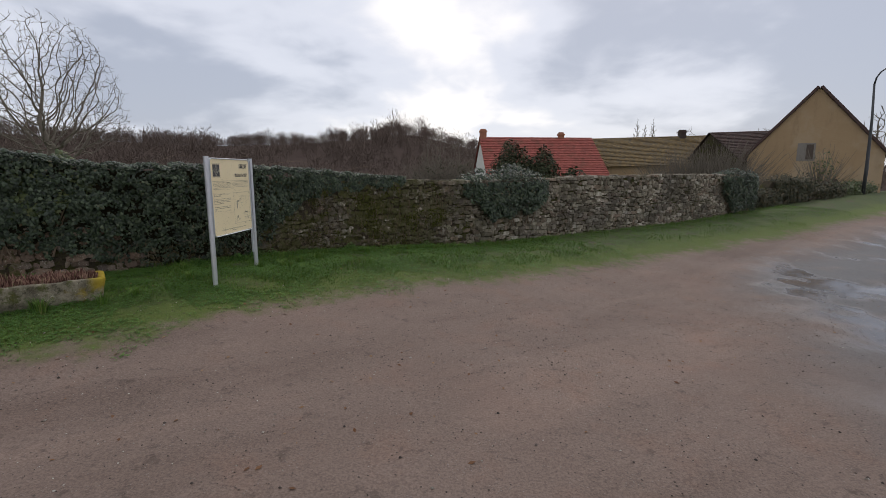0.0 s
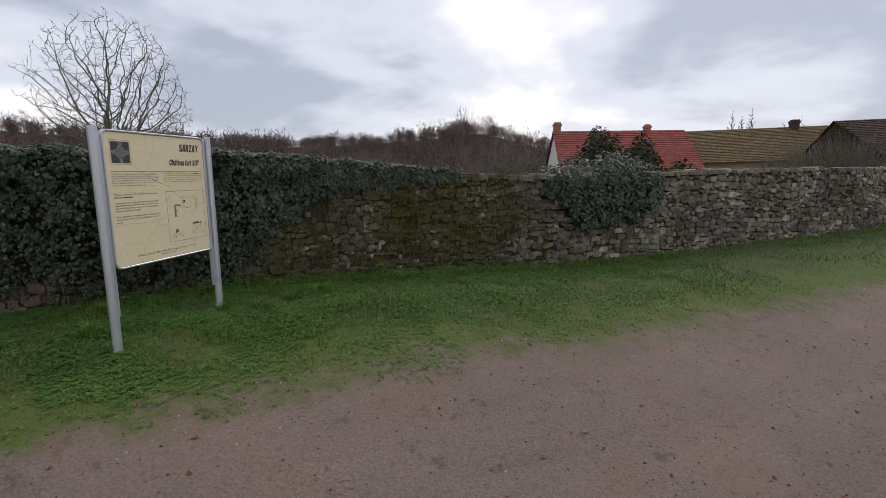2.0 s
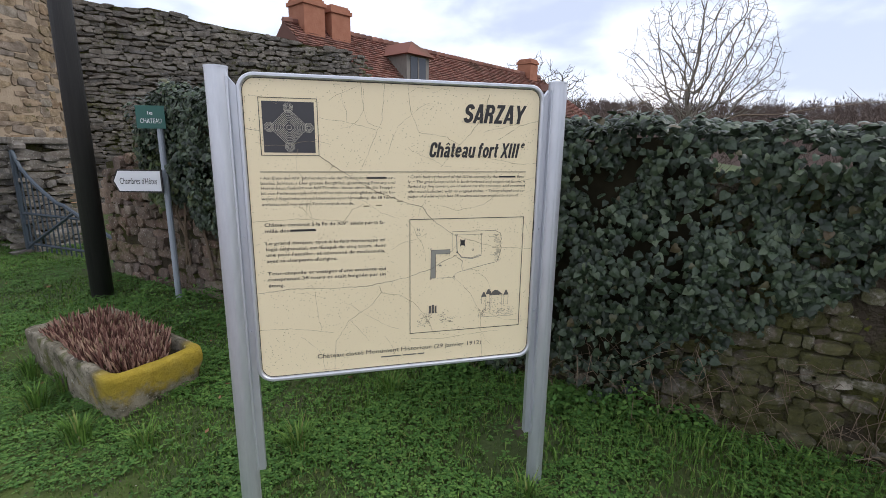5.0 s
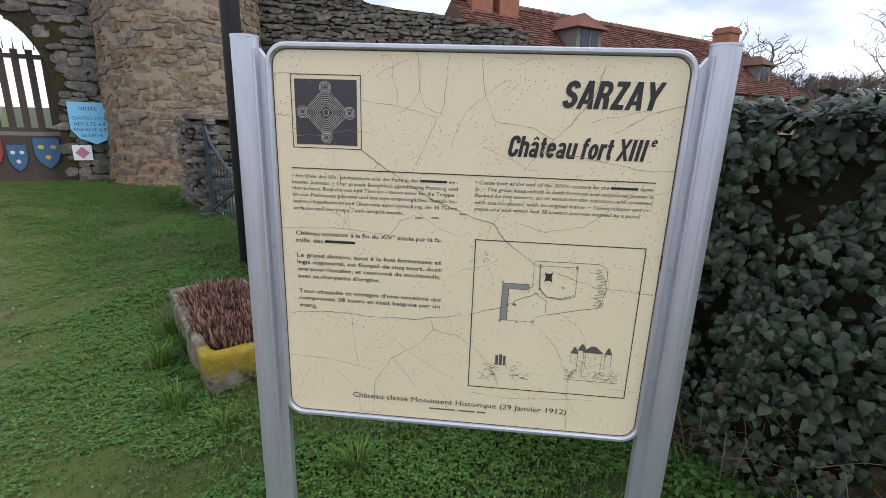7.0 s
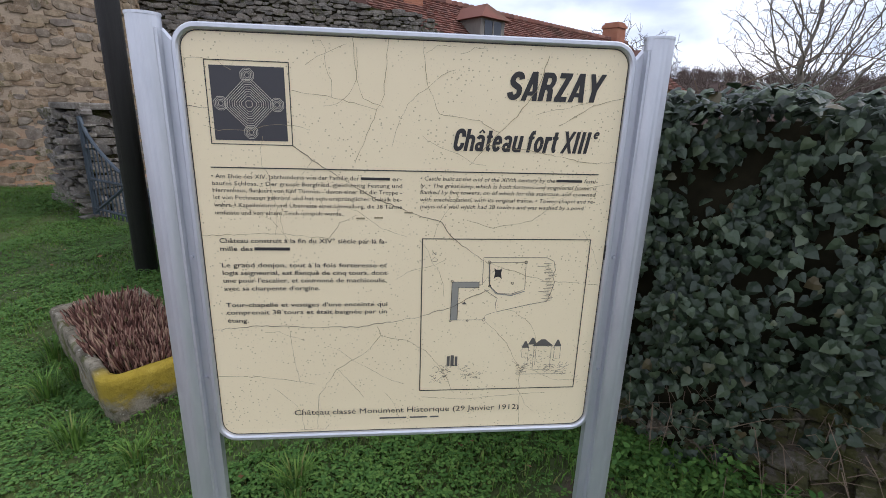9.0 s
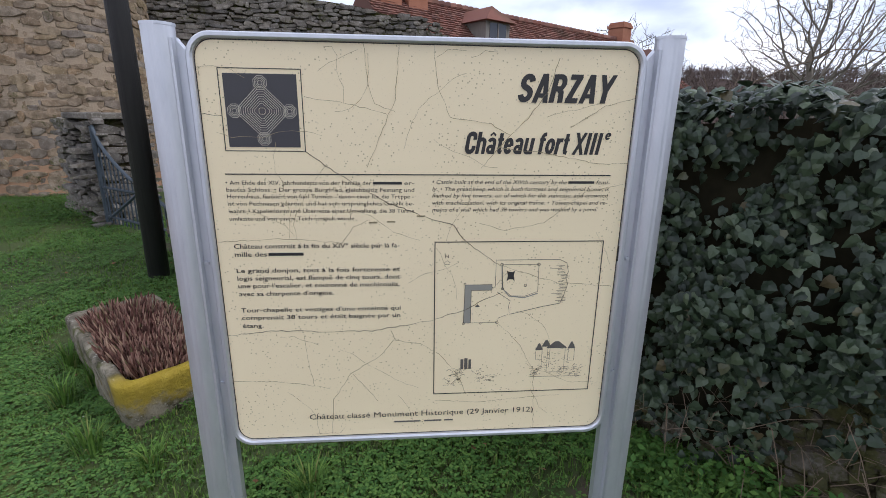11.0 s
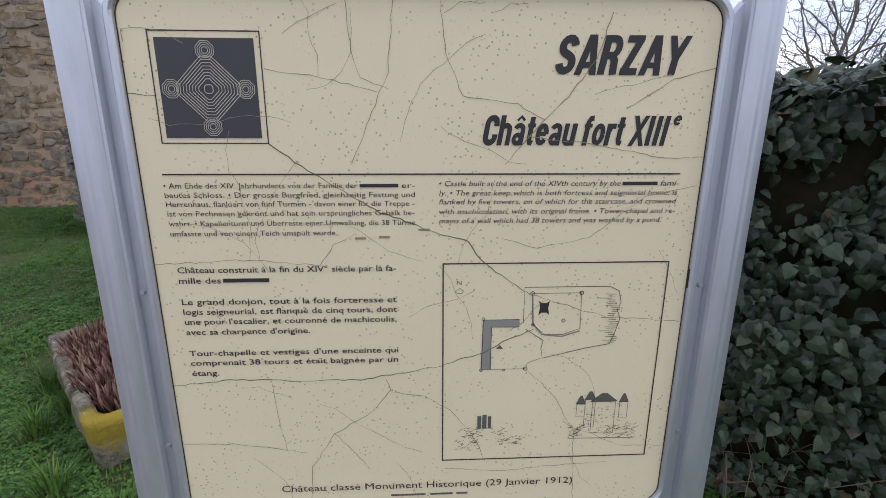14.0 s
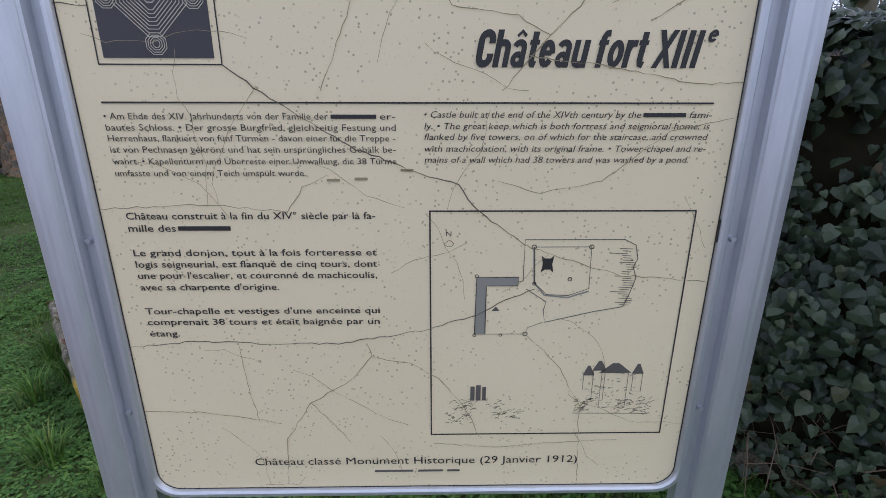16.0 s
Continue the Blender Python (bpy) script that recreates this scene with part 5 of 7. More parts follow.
box(bm, (1.12, -0.45, 0.05), (3.98, -0.38, 1.0), gm, 0.006)
part("lower_panel", bm, M_DARKWOOD, gate)
for i in range(13):
    bm = bmesh.new()
    x = 1.17 + i * 0.225
    box(bm, (x, -0.44, 0.98), (x + 0.11, -0.4, 2.62), gm, 0.005)
    part("slat", bm, M_DARKWOOD, gate)
for z in (1.0, 1.08, 2.45):
    bm = bmesh.new()
    box(bm, (1.12, -0.46, z), (3.98, -0.37, z + 0.08), gm, 0.005)
    part("rail", bm, M_DARKWOOD if z != 1.0 else M_TIMBER, gate)
for i in range(18):
    bm = bmesh.new()
    x = 1.2 + i * 0.155
    bmesh.ops.create_cone(bm, cap_ends=True, segments=6, radius1=0.012, radius2=0.002, depth=0.2, matrix=gm @ pose(x, -0.41, 2.72))
    part("spike", bm, M_DARKWOOD, gate)


def shield(pts_w, pts_h, top_z, s, d, colour, marks, mark_col, label):
    root = thing("shield", label, "shield", "painted shields on the gate")
    prof = [(-0.5, 0), (0.5, 0), (0.5, -0.5), (0.36, -0.78), (0.0, -1.0), (-0.36, -0.78), (-0.5, -0.5)]
    vs = [gpt(s + x * pts_w, d, top_z + z * pts_h) for x, z in prof] + [gpt(s + x * pts_w, d + 0.025, top_z + z * pts_h) for x, z in prof]
    k = len(prof)
    fs = [tuple(range(k)), tuple(range(k, 2 * k))[::-1]] + [(i, (i + 1) % k, k + (i + 1) % k, k + i) for i in range(k)]
    b = mesh_of("plaque", vs, fs, colour, root)
    for x, z, rx, rz in marks:
        pts = [(x + rx * math.cos(a * 0.785), z + rz * math.sin(a * 0.785)) for a in range(8)]
        vs = [gpt(s + u * pts_w, d + 0.026, top_z + w_ * pts_h) for u, w_ in pts] + [gpt(s + u * pts_w, d + 0.034, top_z + w_ * pts_h) for u, w_ in pts]
        fs = [tuple(range(8)), tuple(range(8, 16))[::-1]] + [(i, (i + 1) % 8, 8 + (i + 1) % 8, 8 + i) for i in range(8)]
        mesh_of("charge", vs, fs, mark_col, b)
    return root


M_SBLUE = mat("shield_blue_paint", (0.05, 0.13, 0.24), 0.5)
M_SRED = mat("shield_red_paint", (0.3, 0.04, 0.04), 0.5)
M_SWHITE = mat("shield_white_paint", (0.7, 0.7, 0.72), 0.5)
M_SGOLD = mat("shield_gold_paint", (0.6, 0.42, 0.06), 0.5)
three = [(-0.25, -0.28, 0.13, 0.07), (0.22, -0.28, 0.13, 0.07), (0.0, -0.62, 0.12, 0.08)]
shield(0.42, 0.6, 0.95, 1.42, -0.37, M_SBLUE, three, M_SGOLD, "blue painted shield with three gold marks")
shield(0.3, 0.52, 0.82, 1.9, -0.37, M_SBLUE, three, M_SWHITE, "blue painted shield with three white marks")
shield(0.38, 0.55, 0.93, 2.3, -0.37, M_SRED, [], M_SWHITE, "plain red painted shield")

# low pillar and iron gate
def place_p(q0, al, out):
    return lambda s, z: (q0 + al * s + Vector((0, 0, z)), al, out)


pillar = thing("gate_pillar", "stacked flat stone gate pillar with a slab on top", "pillar")
pc = O2 + U2 * 8.62
pw, pd = 0.9, 0.5
pm = Matrix(((U2.x, N2.x, 0, pc.x), (U2.y, N2.y, 0, pc.y), (0, 0, 1, 0), (0, 0, 0, 1)))
bm = bmesh.new()
box(bm, (-pw / 2 + 0.03, -pd, -0.4), (pw / 2 + 0.6, -0.03, 1.46), pm)
part("core", bm, M_MORTAR, pillar)
lay_stones(pillar, pw + 0.6, 0.0, lambda s: 1.46, place_p(pc - U2 * pw / 2, U2, N2), M_STONE_GREY, 61, course=(0.04, 0.09), width=(0.2, 0.45), depth=0.1, near=(-1, 3, 0, 2))
lay_stones(pillar, pd, 0.0, lambda s: 1.46, place_p(pc - U2 * (pw / 2 - 0.01) - N2 * pd, N2, -U2), M_STONE_GREY, 62, course=(0.04, 0.09), width=(0.18, 0.4), depth=0.08)
bm = bmesh.new()
box(bm, (-pw / 2 - 0.08, -pd - 0.05, 1.46), (pw / 2 + 0.05, 0.1, 1.54), pm, 0.02)
part("slab", bm, M_STONE_GREY, pillar)

iron = thing("iron_gate", "dark blue-grey wrought iron gate with a sweeping top rail", "gate")
M_IRON = mat("dark_blue_iron", (0.05, 0.065, 0.08), 0.5, 0.4)
ga = O2 + U2 * 8.08 + N2 * 0.08
gb = O2 + U2 * 6.4 - N2 * 0.1


def gate_pt(t, z):
    q = ga.lerp(gb, t)
    return Vector((q.x, q.y, z))


def rod(name, pts, r, parent, material, sides=6):
    vs, fs = [], []
    tube(vs, fs, pts, [r] * len(pts), sides)
    return mesh_of(name, vs, fs, material, parent)


def gtop(t):
    return 1.38 - 0.62 * min(1, t * 2.2) ** 0.6 if t < 0.5 else 0.76 - 0.35 * (t - 0.5) * 2


for i in range(19):
    t = i / 18
    g0 = 0.16
    rod("bar", [gate_pt(t, g0), gate_pt(t, gtop(t))], 0.03 if i == 0 else 0.009, iron, M_IRON)
rod("top_rail", [gate_pt(i / 14, gtop(i / 14)) for i in range(15)], 0.022, iron, M_IRON)
for z in (0.24, 0.62):
    rod("rail", [gate_pt(0, z), gate_pt(1 if z < 0.5 else 0.8, z)], 0.016, iron, M_IRON)
rod("brace", [gate_pt(0.02, 0.2), gate_pt(0.6, gtop(0.6))], 0.02, iron, M_IRON)

# utility pole
pole = thing("utility_pole", "tall black tarred wooden utility pole", "pole", at=(-6.72, 4.22, ground_z(-6.72, 4.22)))
M_TAR = mat("black_tarred_wood", rough=0.6)
n = Nodes(M_TAR)
n.color(n.mix(n.noise(n.scale(n.local(), (1, 1, 0.08)), 40, 4), (0.008, 0.008, 0.009), (0.03, 0.028, 0.026)))
n.bump(n.noise(n.scale(n.local(), (1, 1, 0.05)), 60, 4), 0.5, 0.01)
vs, fs = [], []
tube(vs, fs, [Vector((0, 0, -0.3)), Vector((0, 0, 3)), Vector((0, 0, 8))], [0.09, 0.083, 0.068], 20)
mesh_of("shaft", vs, fs, M_TAR, pole, smooth=True)

# direction signs on a thin post
sp = thing("signpost", "thin grey post with a green name plate and a white arrow", "signpost", at=(-6.47, 4.93, ground_z(-6.47, 4.93)))
gz = sp.location.z
M_GREYP = mat("grey_painted_steel", (0.3, 0.33, 0.37), 0.5, 0.2)
rod("post", [Vector((0, 0, -0.3)), Vector((0, 0, 1.78 - gz))], 0.026, sp, M_GREYP, 10)
M_GREEN = mat("dark_green_plate", (0.012, 0.09, 0.07), 0.4)
M_WHITEP = mat("white_sign_plate", (0.72, 0.73, 0.74), 0.4)


def flat_text(body, wd, ht, parent, m, material):
    cu = bpy.data.curves.new("text", "FONT")
    cu.body, cu.resolution_u = body, 2
    ob = new("text", cu)
    bpy.context.view_layer.update()
    me = bpy.data.meshes.new_from_object(ob.evaluated_get(bpy.context.evaluated_depsgraph_get()))
    bpy.data.objects.remove(ob)
    co = np.array([q.co for q in me.vertices])
    lo, hi = co[:, 0].min(), co[:, 0].max()
    for q, c in zip(me.vertices, co):
        q.co = m @ Vector(((c[0] - (lo + hi) / 2) * wd / (hi - lo), c[1] * ht / 0.73, 0))
    me.materials.clear()
    me.materials.append(material)
    ob = new("lettering", me)
    ob.parent = parent
    return ob


def sign_frame(yaw, x, y, z):
    """A sign's own frame: x along it, y up, z out of its face."""
    return pose(x, y, z, 0, 0, yaw) @ pose(0, 0, 0, 90, 0, 0)


def plaque(name, pts, m, thick, material, parent):
    k = len(pts)
    vs = [m @ Vector((x, y, 0)) for x, y in pts] + [m @ Vector((x, y, -thick)) for x, y in pts]
    fs = [tuple(range(k)), tuple(reversed(range(k, 2 * k)))] + [(k + i, k + (i + 1) % k, (i + 1) % k, i) for i in range(k)]
    return mesh_of(name, vs, fs, material, parent)


m = sign_frame(82, 0.03, -0.055, 1.712 - gz)
green = plaque("name_plate", [(-0.115, -0.093), (0.115, -0.093), (0.115, 0.093), (-0.115, 0.093)], m, 0.006, M_GREEN, sp)
flat_text("le", 0.04, 0.03, green, m @ pose(0, 0.02, 0.002), M_WHITEP)
flat_text("CHATEAU", 0.17, 0.04, green, m @ pose(0, -0.05, 0.002), M_WHITEP)
m = sign_frame(78, 0.03, -0.215, 1.18 - gz)
arrow = [(-0.19, 0.0), (-0.15, -0.085), (0.2, -0.085), (0.2, 0.085), (-0.15, 0.085)]
back = plaque("arrow_plate", [(x * 1.06, y * 1.14) for x, y in arrow], m, 0.012, M_INK, sp)
plaque("face", arrow, m @ pose(0, 0, 0.003), 0.002, M_WHITEP, back)
flat_text("Chambres d'Hôtes", 0.31, 0.055, back, m @ pose(0.015, -0.025, 0.005), M_INK)

# price board and small plate beside the gate
vb = thing("visitor_sign", "pale blue shield-shaped visitor price board", "sign")
m = Matrix.Translation(gpt(0.58, 0.1, 1.28)) @ Matrix(((-GD.x, 0, GN.x, 0), (-GD.y, 0, GN.y, 0), (0, 1, 0, 0), (0, 0, 0, 1)))
M_PBLUE = mat("pale_blue_paint", (0.2, 0.52, 0.72), 0.5)
M_NAVY = mat("navy_lettering", (0.02, 0.05, 0.16), 0.6)
vp = plaque("plate", [(-0.33, 0.4), (-0.33, -0.12), (-0.2, -0.3), (0.06, -0.41), (0.24, -0.33), (0.33, -0.1), (0.33, 0.4)], m, 0.015, M_PBLUE, vb)
for body, wd, y in (("VISITE", 0.3, 0.24), ("CHATEAU TOUR", 0.56, 0.06), ("ADULTE 6 €", 0.54, -0.05), ("ENFANT 4 €", 0.54, -0.16), ("GROUPE 3 €", 0.36, -0.27)):
    flat_text(body, wd, 0.07, vp, m @ pose(0.0, y, 0.003), M_NAVY)
sm = thing("small_plate", "small white plate with a pink diamond emblem", "sign")
m2 = Matrix.Translation(gpt(0.78, 0.08, 0.7)) @ Matrix(((-GD.x, 0, GN.x, 0), (-GD.y, 0, GN.y, 0), (0, 1, 0, 0), (0, 0, 0, 1)))
sq = plaque("plate", [(-0.16, -0.15), (0.16, -0.15), (0.16, 0.15), (-0.16, 0.15)], m2, 0.01, M_WHITEP, sm)
plaque("diamond", [(0, -0.12), (0.12, 0), (0, 0.12), (-0.12, 0)], m2 @ pose(0, 0, 0.004), 0.003, mat("pink_paint", (0.45, 0.16, 0.2), 0.5), sq)

# stone trough with heather
tr = thing("stone_trough", "old carved stone trough planter with yellow lichen", "planter", at=(-5.09, 4.91, ground_z(-5.0, 4.8) - 0.025))
gz = tr.location.z
ty = math.degrees(math.atan2(4.78 - 5.33 + 0.35, -5.4 + 4.5 + 0.1))
M_TROUGH = mat("lichened_limestone", rough=0.95, spec=0.15)
n = Nodes(M_TROUGH)
p = n.local()
c = n.mix(n.step(n.noise(p, 5, 6, 0.65), 0.3, 0.7), (0.07, 0.06, 0.042), (0.3, 0.265, 0.2))
c = n.mix(n.step(n.noise(p, 14, 5, 0.7), 0.5, 0.66), c, (0.06, 0.055, 0.036))
c = n.mix(n.step(n.noise(p, 26, 5, 0.7), 0.6, 0.68), c, (0.42, 0.4, 0.33))
c = n.mix(n.math("MULTIPLY", n.step(n.noise(p, 6, 5, 0.7), 0.54, 0.66), 0.8), c, (0.075, 0.085, 0.02))
front = n.math("MULTIPLY", n.step(n.dot(p, (1, 0, 0)), 0.42, 0.56), n.step(n.math("ADD", n.dot(p, (0, 0, 1)), n.math("MULTIPLY", n.noise(p, 7, 5, 0.7), 0.35)), 0.27, 0.37))
c = n.mix(n.math("MAXIMUM", n.math("MULTIPLY", front, 0.9), n.math("MULTIPLY", n.step(n.noise(p, 3.5, 4, 0.6), 0.6, 0.72), 0.6)), c, n.mix(n.noise(p, 25, 3), (0.28, 0.2, 0.02), (0.46, 0.34, 0.04)))
n.color(c)
n.bump(n.noise(p, 22, 6, 0.7), 0.8, 0.03)
vs, fs = [], []
L2, W2, TS = 0.625, 0.27, 96
rings = [(0.0, 0.9, -0.1), (0.0, 0.92, 0.02), (0.0, 0.95, 0.08), (0.0, 0.97, 0.14), (0.0, 0.99, 0.2), (0.0, 1.0, 0.25), (0.0, 1.0, 0.275), (-0.01, 1.0, 0.29), (-0.045, 1.0, 0.292), (-0.065, 1.0, 0.283), (-0.075, 1.0, 0.2)]
per = []
for i in range(TS):
    a = 2 * math.pi * (i + 0.5) / TS
    c_, s_ = math.cos(a), math.sin(a)
    k = (abs(c_) ** 16 + abs(s_) ** 16) ** (-1 / 16)
    per.append((c_ * k, s_ * k))
for ins, sc, z in rings:
    for i, (a, b) in enumerate(per):
        x, y = a * (L2 * sc + ins), b * (W2 * sc + ins)
        vs.append((x + 0.014 * noise.noise((x * 5, y * 5, z * 5)) + 0.008 * noise.noise((x * 17, y * 17, z * 17)), y + 0.014 * noise.noise((x * 5, y * 5, z * 5 + 9)) + 0.008 * noise.noise((x * 17, y * 17, z * 17 + 5)), z + (0.014 * noise.noise((x * 4, y * 4, 2)) + 0.008 * noise.noise((x * 15, y * 15, 4))) * (z > 0.15)))
for r in range(len(rings) - 1):
    for i in range(TS):
        j = (i + 1) % TS
        fs.append((r * TS + i, r * TS + j, (r + 1) * TS + j, (r + 1) * TS + i))
mesh_of("basin", vs, fs, M_TROUGH, tr, smooth=True)
k = len(rings) - 1
mesh_of("soil", [(x * 1.0, y * 1.0, 0.235) for x, y in [(a * (L2 - 0.08), b * (W2 - 0.08)) for a, b in per]], [tuple(range(TS))], M_IVY_SHADE, tr)
tr.rotation_euler = (0, 0, radians(42.4))
M_HEATH = leafy("dry_heather", [(0.0, (0.07, 0.035, 0.028)), (0.35, (0.17, 0.08, 0.066)), (0.7, (0.34, 0.2, 0.16)), (0.9, (0.42, 0.28, 0.2)), (1.0, (0.09, 0.09, 0.035))], 0.9, 0.1)
rng = random.Random(71)
for cx, cy_, rad in ((-0.3, 0.02, 0.3), (0.12, 0.0, 0.31), (0.36, -0.03, 0.2)):
    hv, hf = [], []
    for i in range(900):
        a, r = rng.uniform(0, 6.283), rad * math.sqrt(rng.random())
        x, y = max(-0.56, min(0.53, cx + r * math.cos(a))), max(-0.21, min(0.21, cy_ + r * 0.8 * math.sin(a)))
        d = Vector((rng.uniform(-0.35, 0.35) + (x - cx) * 0.8, rng.uniform(-0.35, 0.35) + (y - cy_) * 1.2, 1)).normalized()
        h = rng.uniform(0.05, 0.17) * (1 - 0.25 * r / rad) * (1 + 0.5 * noise.noise((x * 9, y * 9, 1)))
        p0 = Vector((x, y, 0.22))
        tube(hv, hf, [p0, p0 + d * h * 0.55, p0 + d * h * 0.8, p0 + d * h], [0.0015, 0.0042, 0.0052, 0.001], 4)
    hp = thing("heather_plant", "dry pinkish-brown winter heather in the trough", "plant", "heather in the trough")
    hp.matrix_basis = Matrix.Translation(tr.location) @ pose(0, 0, 0, 0, 0, 42.4)
    mesh_of("foliage", hv, hf, M_HEATH, hp)["kind"] = "stuff"


# ---- beyond the wall ----
def house(name, label, ridge_a, ridge_b, near_off, eave_z, far_off, ground, roof_mat, wall_mat, rows, cols, tiles=True):
    root = thing(name, label, "house")
    ax = (ridge_b - ridge_a).normalized()
    nn = Vector((ax.y, -ax.x, 0))
    dz = Vector((0, 0, eave_z - ridge_a.z))
    a, b = ridge_a + nn * near_off + dz, ridge_b + nn * near_off + dz
    c, d = ridge_b - nn * far_off + dz, ridge_a - nn * far_off + dz
    mesh_of("roof", [a, b, ridge_b, ridge_a, d, c], [(0, 1, 2, 3), (4, 3, 2, 5), (0, 4, 5, 1)], roof_mat, root)
    if tiles:
        roof_tiles(root, a, b, ridge_b, ridge_a, roof_mat, rows, cols)
    i1, i2, e = nn * 0.35, nn * 0.35, ax * 0.15
    q = [a - i1 + e, b - i1 - e, c + i2 - e, d + i2 + e]
    ra, rb = ridge_a + e - Vector((0, 0, 0.12)), ridge_b - e - Vector((0, 0, 0.12))
    down = [Vector((v.x, v.y, ground)) for v in q]
    mesh_of("wall", q + down + [ra, rb], [(4, 5, 1, 0), (5, 6, 2, 1), (6, 7, 3, 2), (7, 4, 0, 3), (0, 3, 8), (1, 9, 2)], wall_mat, root)
    return root


M_WHITEWALL = mat("white_render", rough=0.9)
n = Nodes(M_WHITEWALL)
n.color(n.mix(n.noise(n.pos(), 1.5, 4), (0.55, 0.54, 0.5), (0.68, 0.67, 0.63)))
h1 = house("house", "white house with a bright red tile roof", Vector((-0.45, 44.0, 4.66)), Vector((9.86, 45.56, 4.66)), 5.0, 0.95, 5.0, -2.2, M_TILE_NEW, M_WHITEWALL, 24, 44)
chimney(h1, Vector((-0.1, 44.06, 4.0)), 0.55, 0.55, 5.3, 9)
chimney(h1, Vector((7.0, 45.13, 4.0)), 0.45, 0.45, 5.05, 9)
h2 = house("farm_building", "long farm building with a mossy brown tile roof", Vector((11.0, 52.0, 5.0)), Vector((23.5, 53.2, 5.35)), 6.0, 2.0, 5.0, -2.0, M_TILE_MOSS, M_WALL_FAR, 22, 50)
h3 = house("outbuilding", "low stone outbuilding under a dark tile roof", Vector((19.6, 44.3, 4.95)), Vector((29.5, 45.2, 5.25)), 5.2, 2.3, 4.0, -1.5, M_TILE_DARK, M_MORTAR, 20, 40)
chimney(h2, Vector((20.6, 52.6, 4.2)), 0.6, 0.6, 5.8, 0, M_TILE_DARK)

# barn with its gable towards the yard
barn = thing("barn", "large barn with a plain ochre rendered gable", "barn")
A, fw = Vector((22.38, 34.95, 7.13)), Vector((0.52, 0.854, 0))
sd = Vector((0.854, -0.52, 0))
hw = 3.72
eL, eR = A - sd * hw + Vector((0, 0, -4.38)), A + sd * hw + Vector((0, 0, -4.38))
back = fw * 14
lo = [Vector((v.x, v.y, -0.3)) for v in (eL, eR, eR + back, eL + back)]
mesh_of("wall", lo + [eL, eR, eR + back, eL + back, A, A + back], [(0, 1, 5, 8, 4), (1, 2, 6, 5), (2, 3, 7, 9, 6), (3, 0, 4, 7)], M_WALL_FAR, barn)
for side, e in ((-1, eL), (1, eR)):
    dn = (e - A).normalized()
    nn = Vector((-dn.z * sd.x * side, -dn.z * sd.y * side, abs(dn.dot(sd)))).normalized()
    p0, p1 = A - fw * 0.18 + nn * 0.02, e + dn * 0.35 - fw * 0.18 + nn * 0.02
    q = [p0, p1, p1 + back + fw * 0.3, p0 + back + fw * 0.3]
    vs = q + [v + nn * 0.16 for v in q]
    mesh_of("roof", vs, [(0, 1, 2, 3), (4, 7, 6, 5), (0, 4, 5, 1), (1, 5, 6, 2), (2, 6, 7, 3), (3, 7, 4, 0)], M_TILE_DARK, barn)
bm = bmesh.new()
bmf = Matrix(((sd.x, fw.x, 0, A.x), (sd.y, fw.y, 0, A.y), (0, 0, 1, 0), (0, 0, 0, 1)))
box(bm, (-0.85, -0.06, 2.3), (0.15, 0.05, 3.5), bmf)
hatch = part("hatch", bm, M_TIMBER, barn)
bm = bmesh.new()
box(bm, (-0.35, -0.08, 2.4), (0.05, -0.05, 3.4), bmf)
part("hatch_panel", bm, M_DARKWOOD, hatch)
bm = bmesh.new()
box(bm, (1.2, -0.04, 0.9), (1.5, 0.05, 1.1), bmf)
part("small_opening", bm, M_DARKWOOD, barn)

lamp = thing("street_lamp", "tall dark street lamp with a curved arm", "street lamp", at=(21.5, 28.9, 0.3))
M_LAMP = mat("dark_grey_lamp_steel", (0.045, 0.048, 0.052), 0.5, 0.3)
vs, fs = [], []
tube(vs, fs, [Vector((0, 0, -0.3)), Vector((0, 0, 1.4)), Vector((-0.05, 0.03, 4)), Vector((-0.14, 0.1, 6.0))], [0.1, 0.09, 0.065, 0.05], 10)
mesh_of("column", vs, fs, M_LAMP, lamp, smooth=True)
arm_pts = [Vector((-0.14 + 0.8 * u, 0.1 - 0.6 * u, w_)) for u, w_ in ((0, 6.0), (0.06, 6.35), (0.2, 6.62), (0.42, 6.8), (0.8, 6.92), (1.3, 6.97))]
vs, fs = [], []
tube(vs, fs, arm_pts, [0.045, 0.043, 0.04, 0.037, 0.034, 0.03], 8)
mesh_of("arm", vs, fs, M_LAMP, lamp, smooth=True)
bm = bmesh.new()
box(bm, (-0.05, -0.12, -0.1), (0.55, 0.12, 0.06), Matrix.Translation(arm_pts[-1]) @ pose(0, 0, 0, 0, 0, -37), 0.03)
part("lamp_head", bm, M_LAMP, lamp)


# low ruined wall with ivy between the garden wall and the barn
wall_3 = thing("wall_ruined", "low ruined stone wall overgrown with ivy", "wall", kind="structure")


def top3(s):
    return float(np.interp(s, (17.6, 19.3, 20.0, 23.2, 24.0, 34.0), (0.35, 0.5, 1.15, 1.2, 0.6, 0.75))) + 0.15 * noise.noise((s * 0.9, 2, 6))


def place3(s, z):
    return O1 + U1 * s - N1 * 0.4 + Vector((0, 0, z)), U1, N1


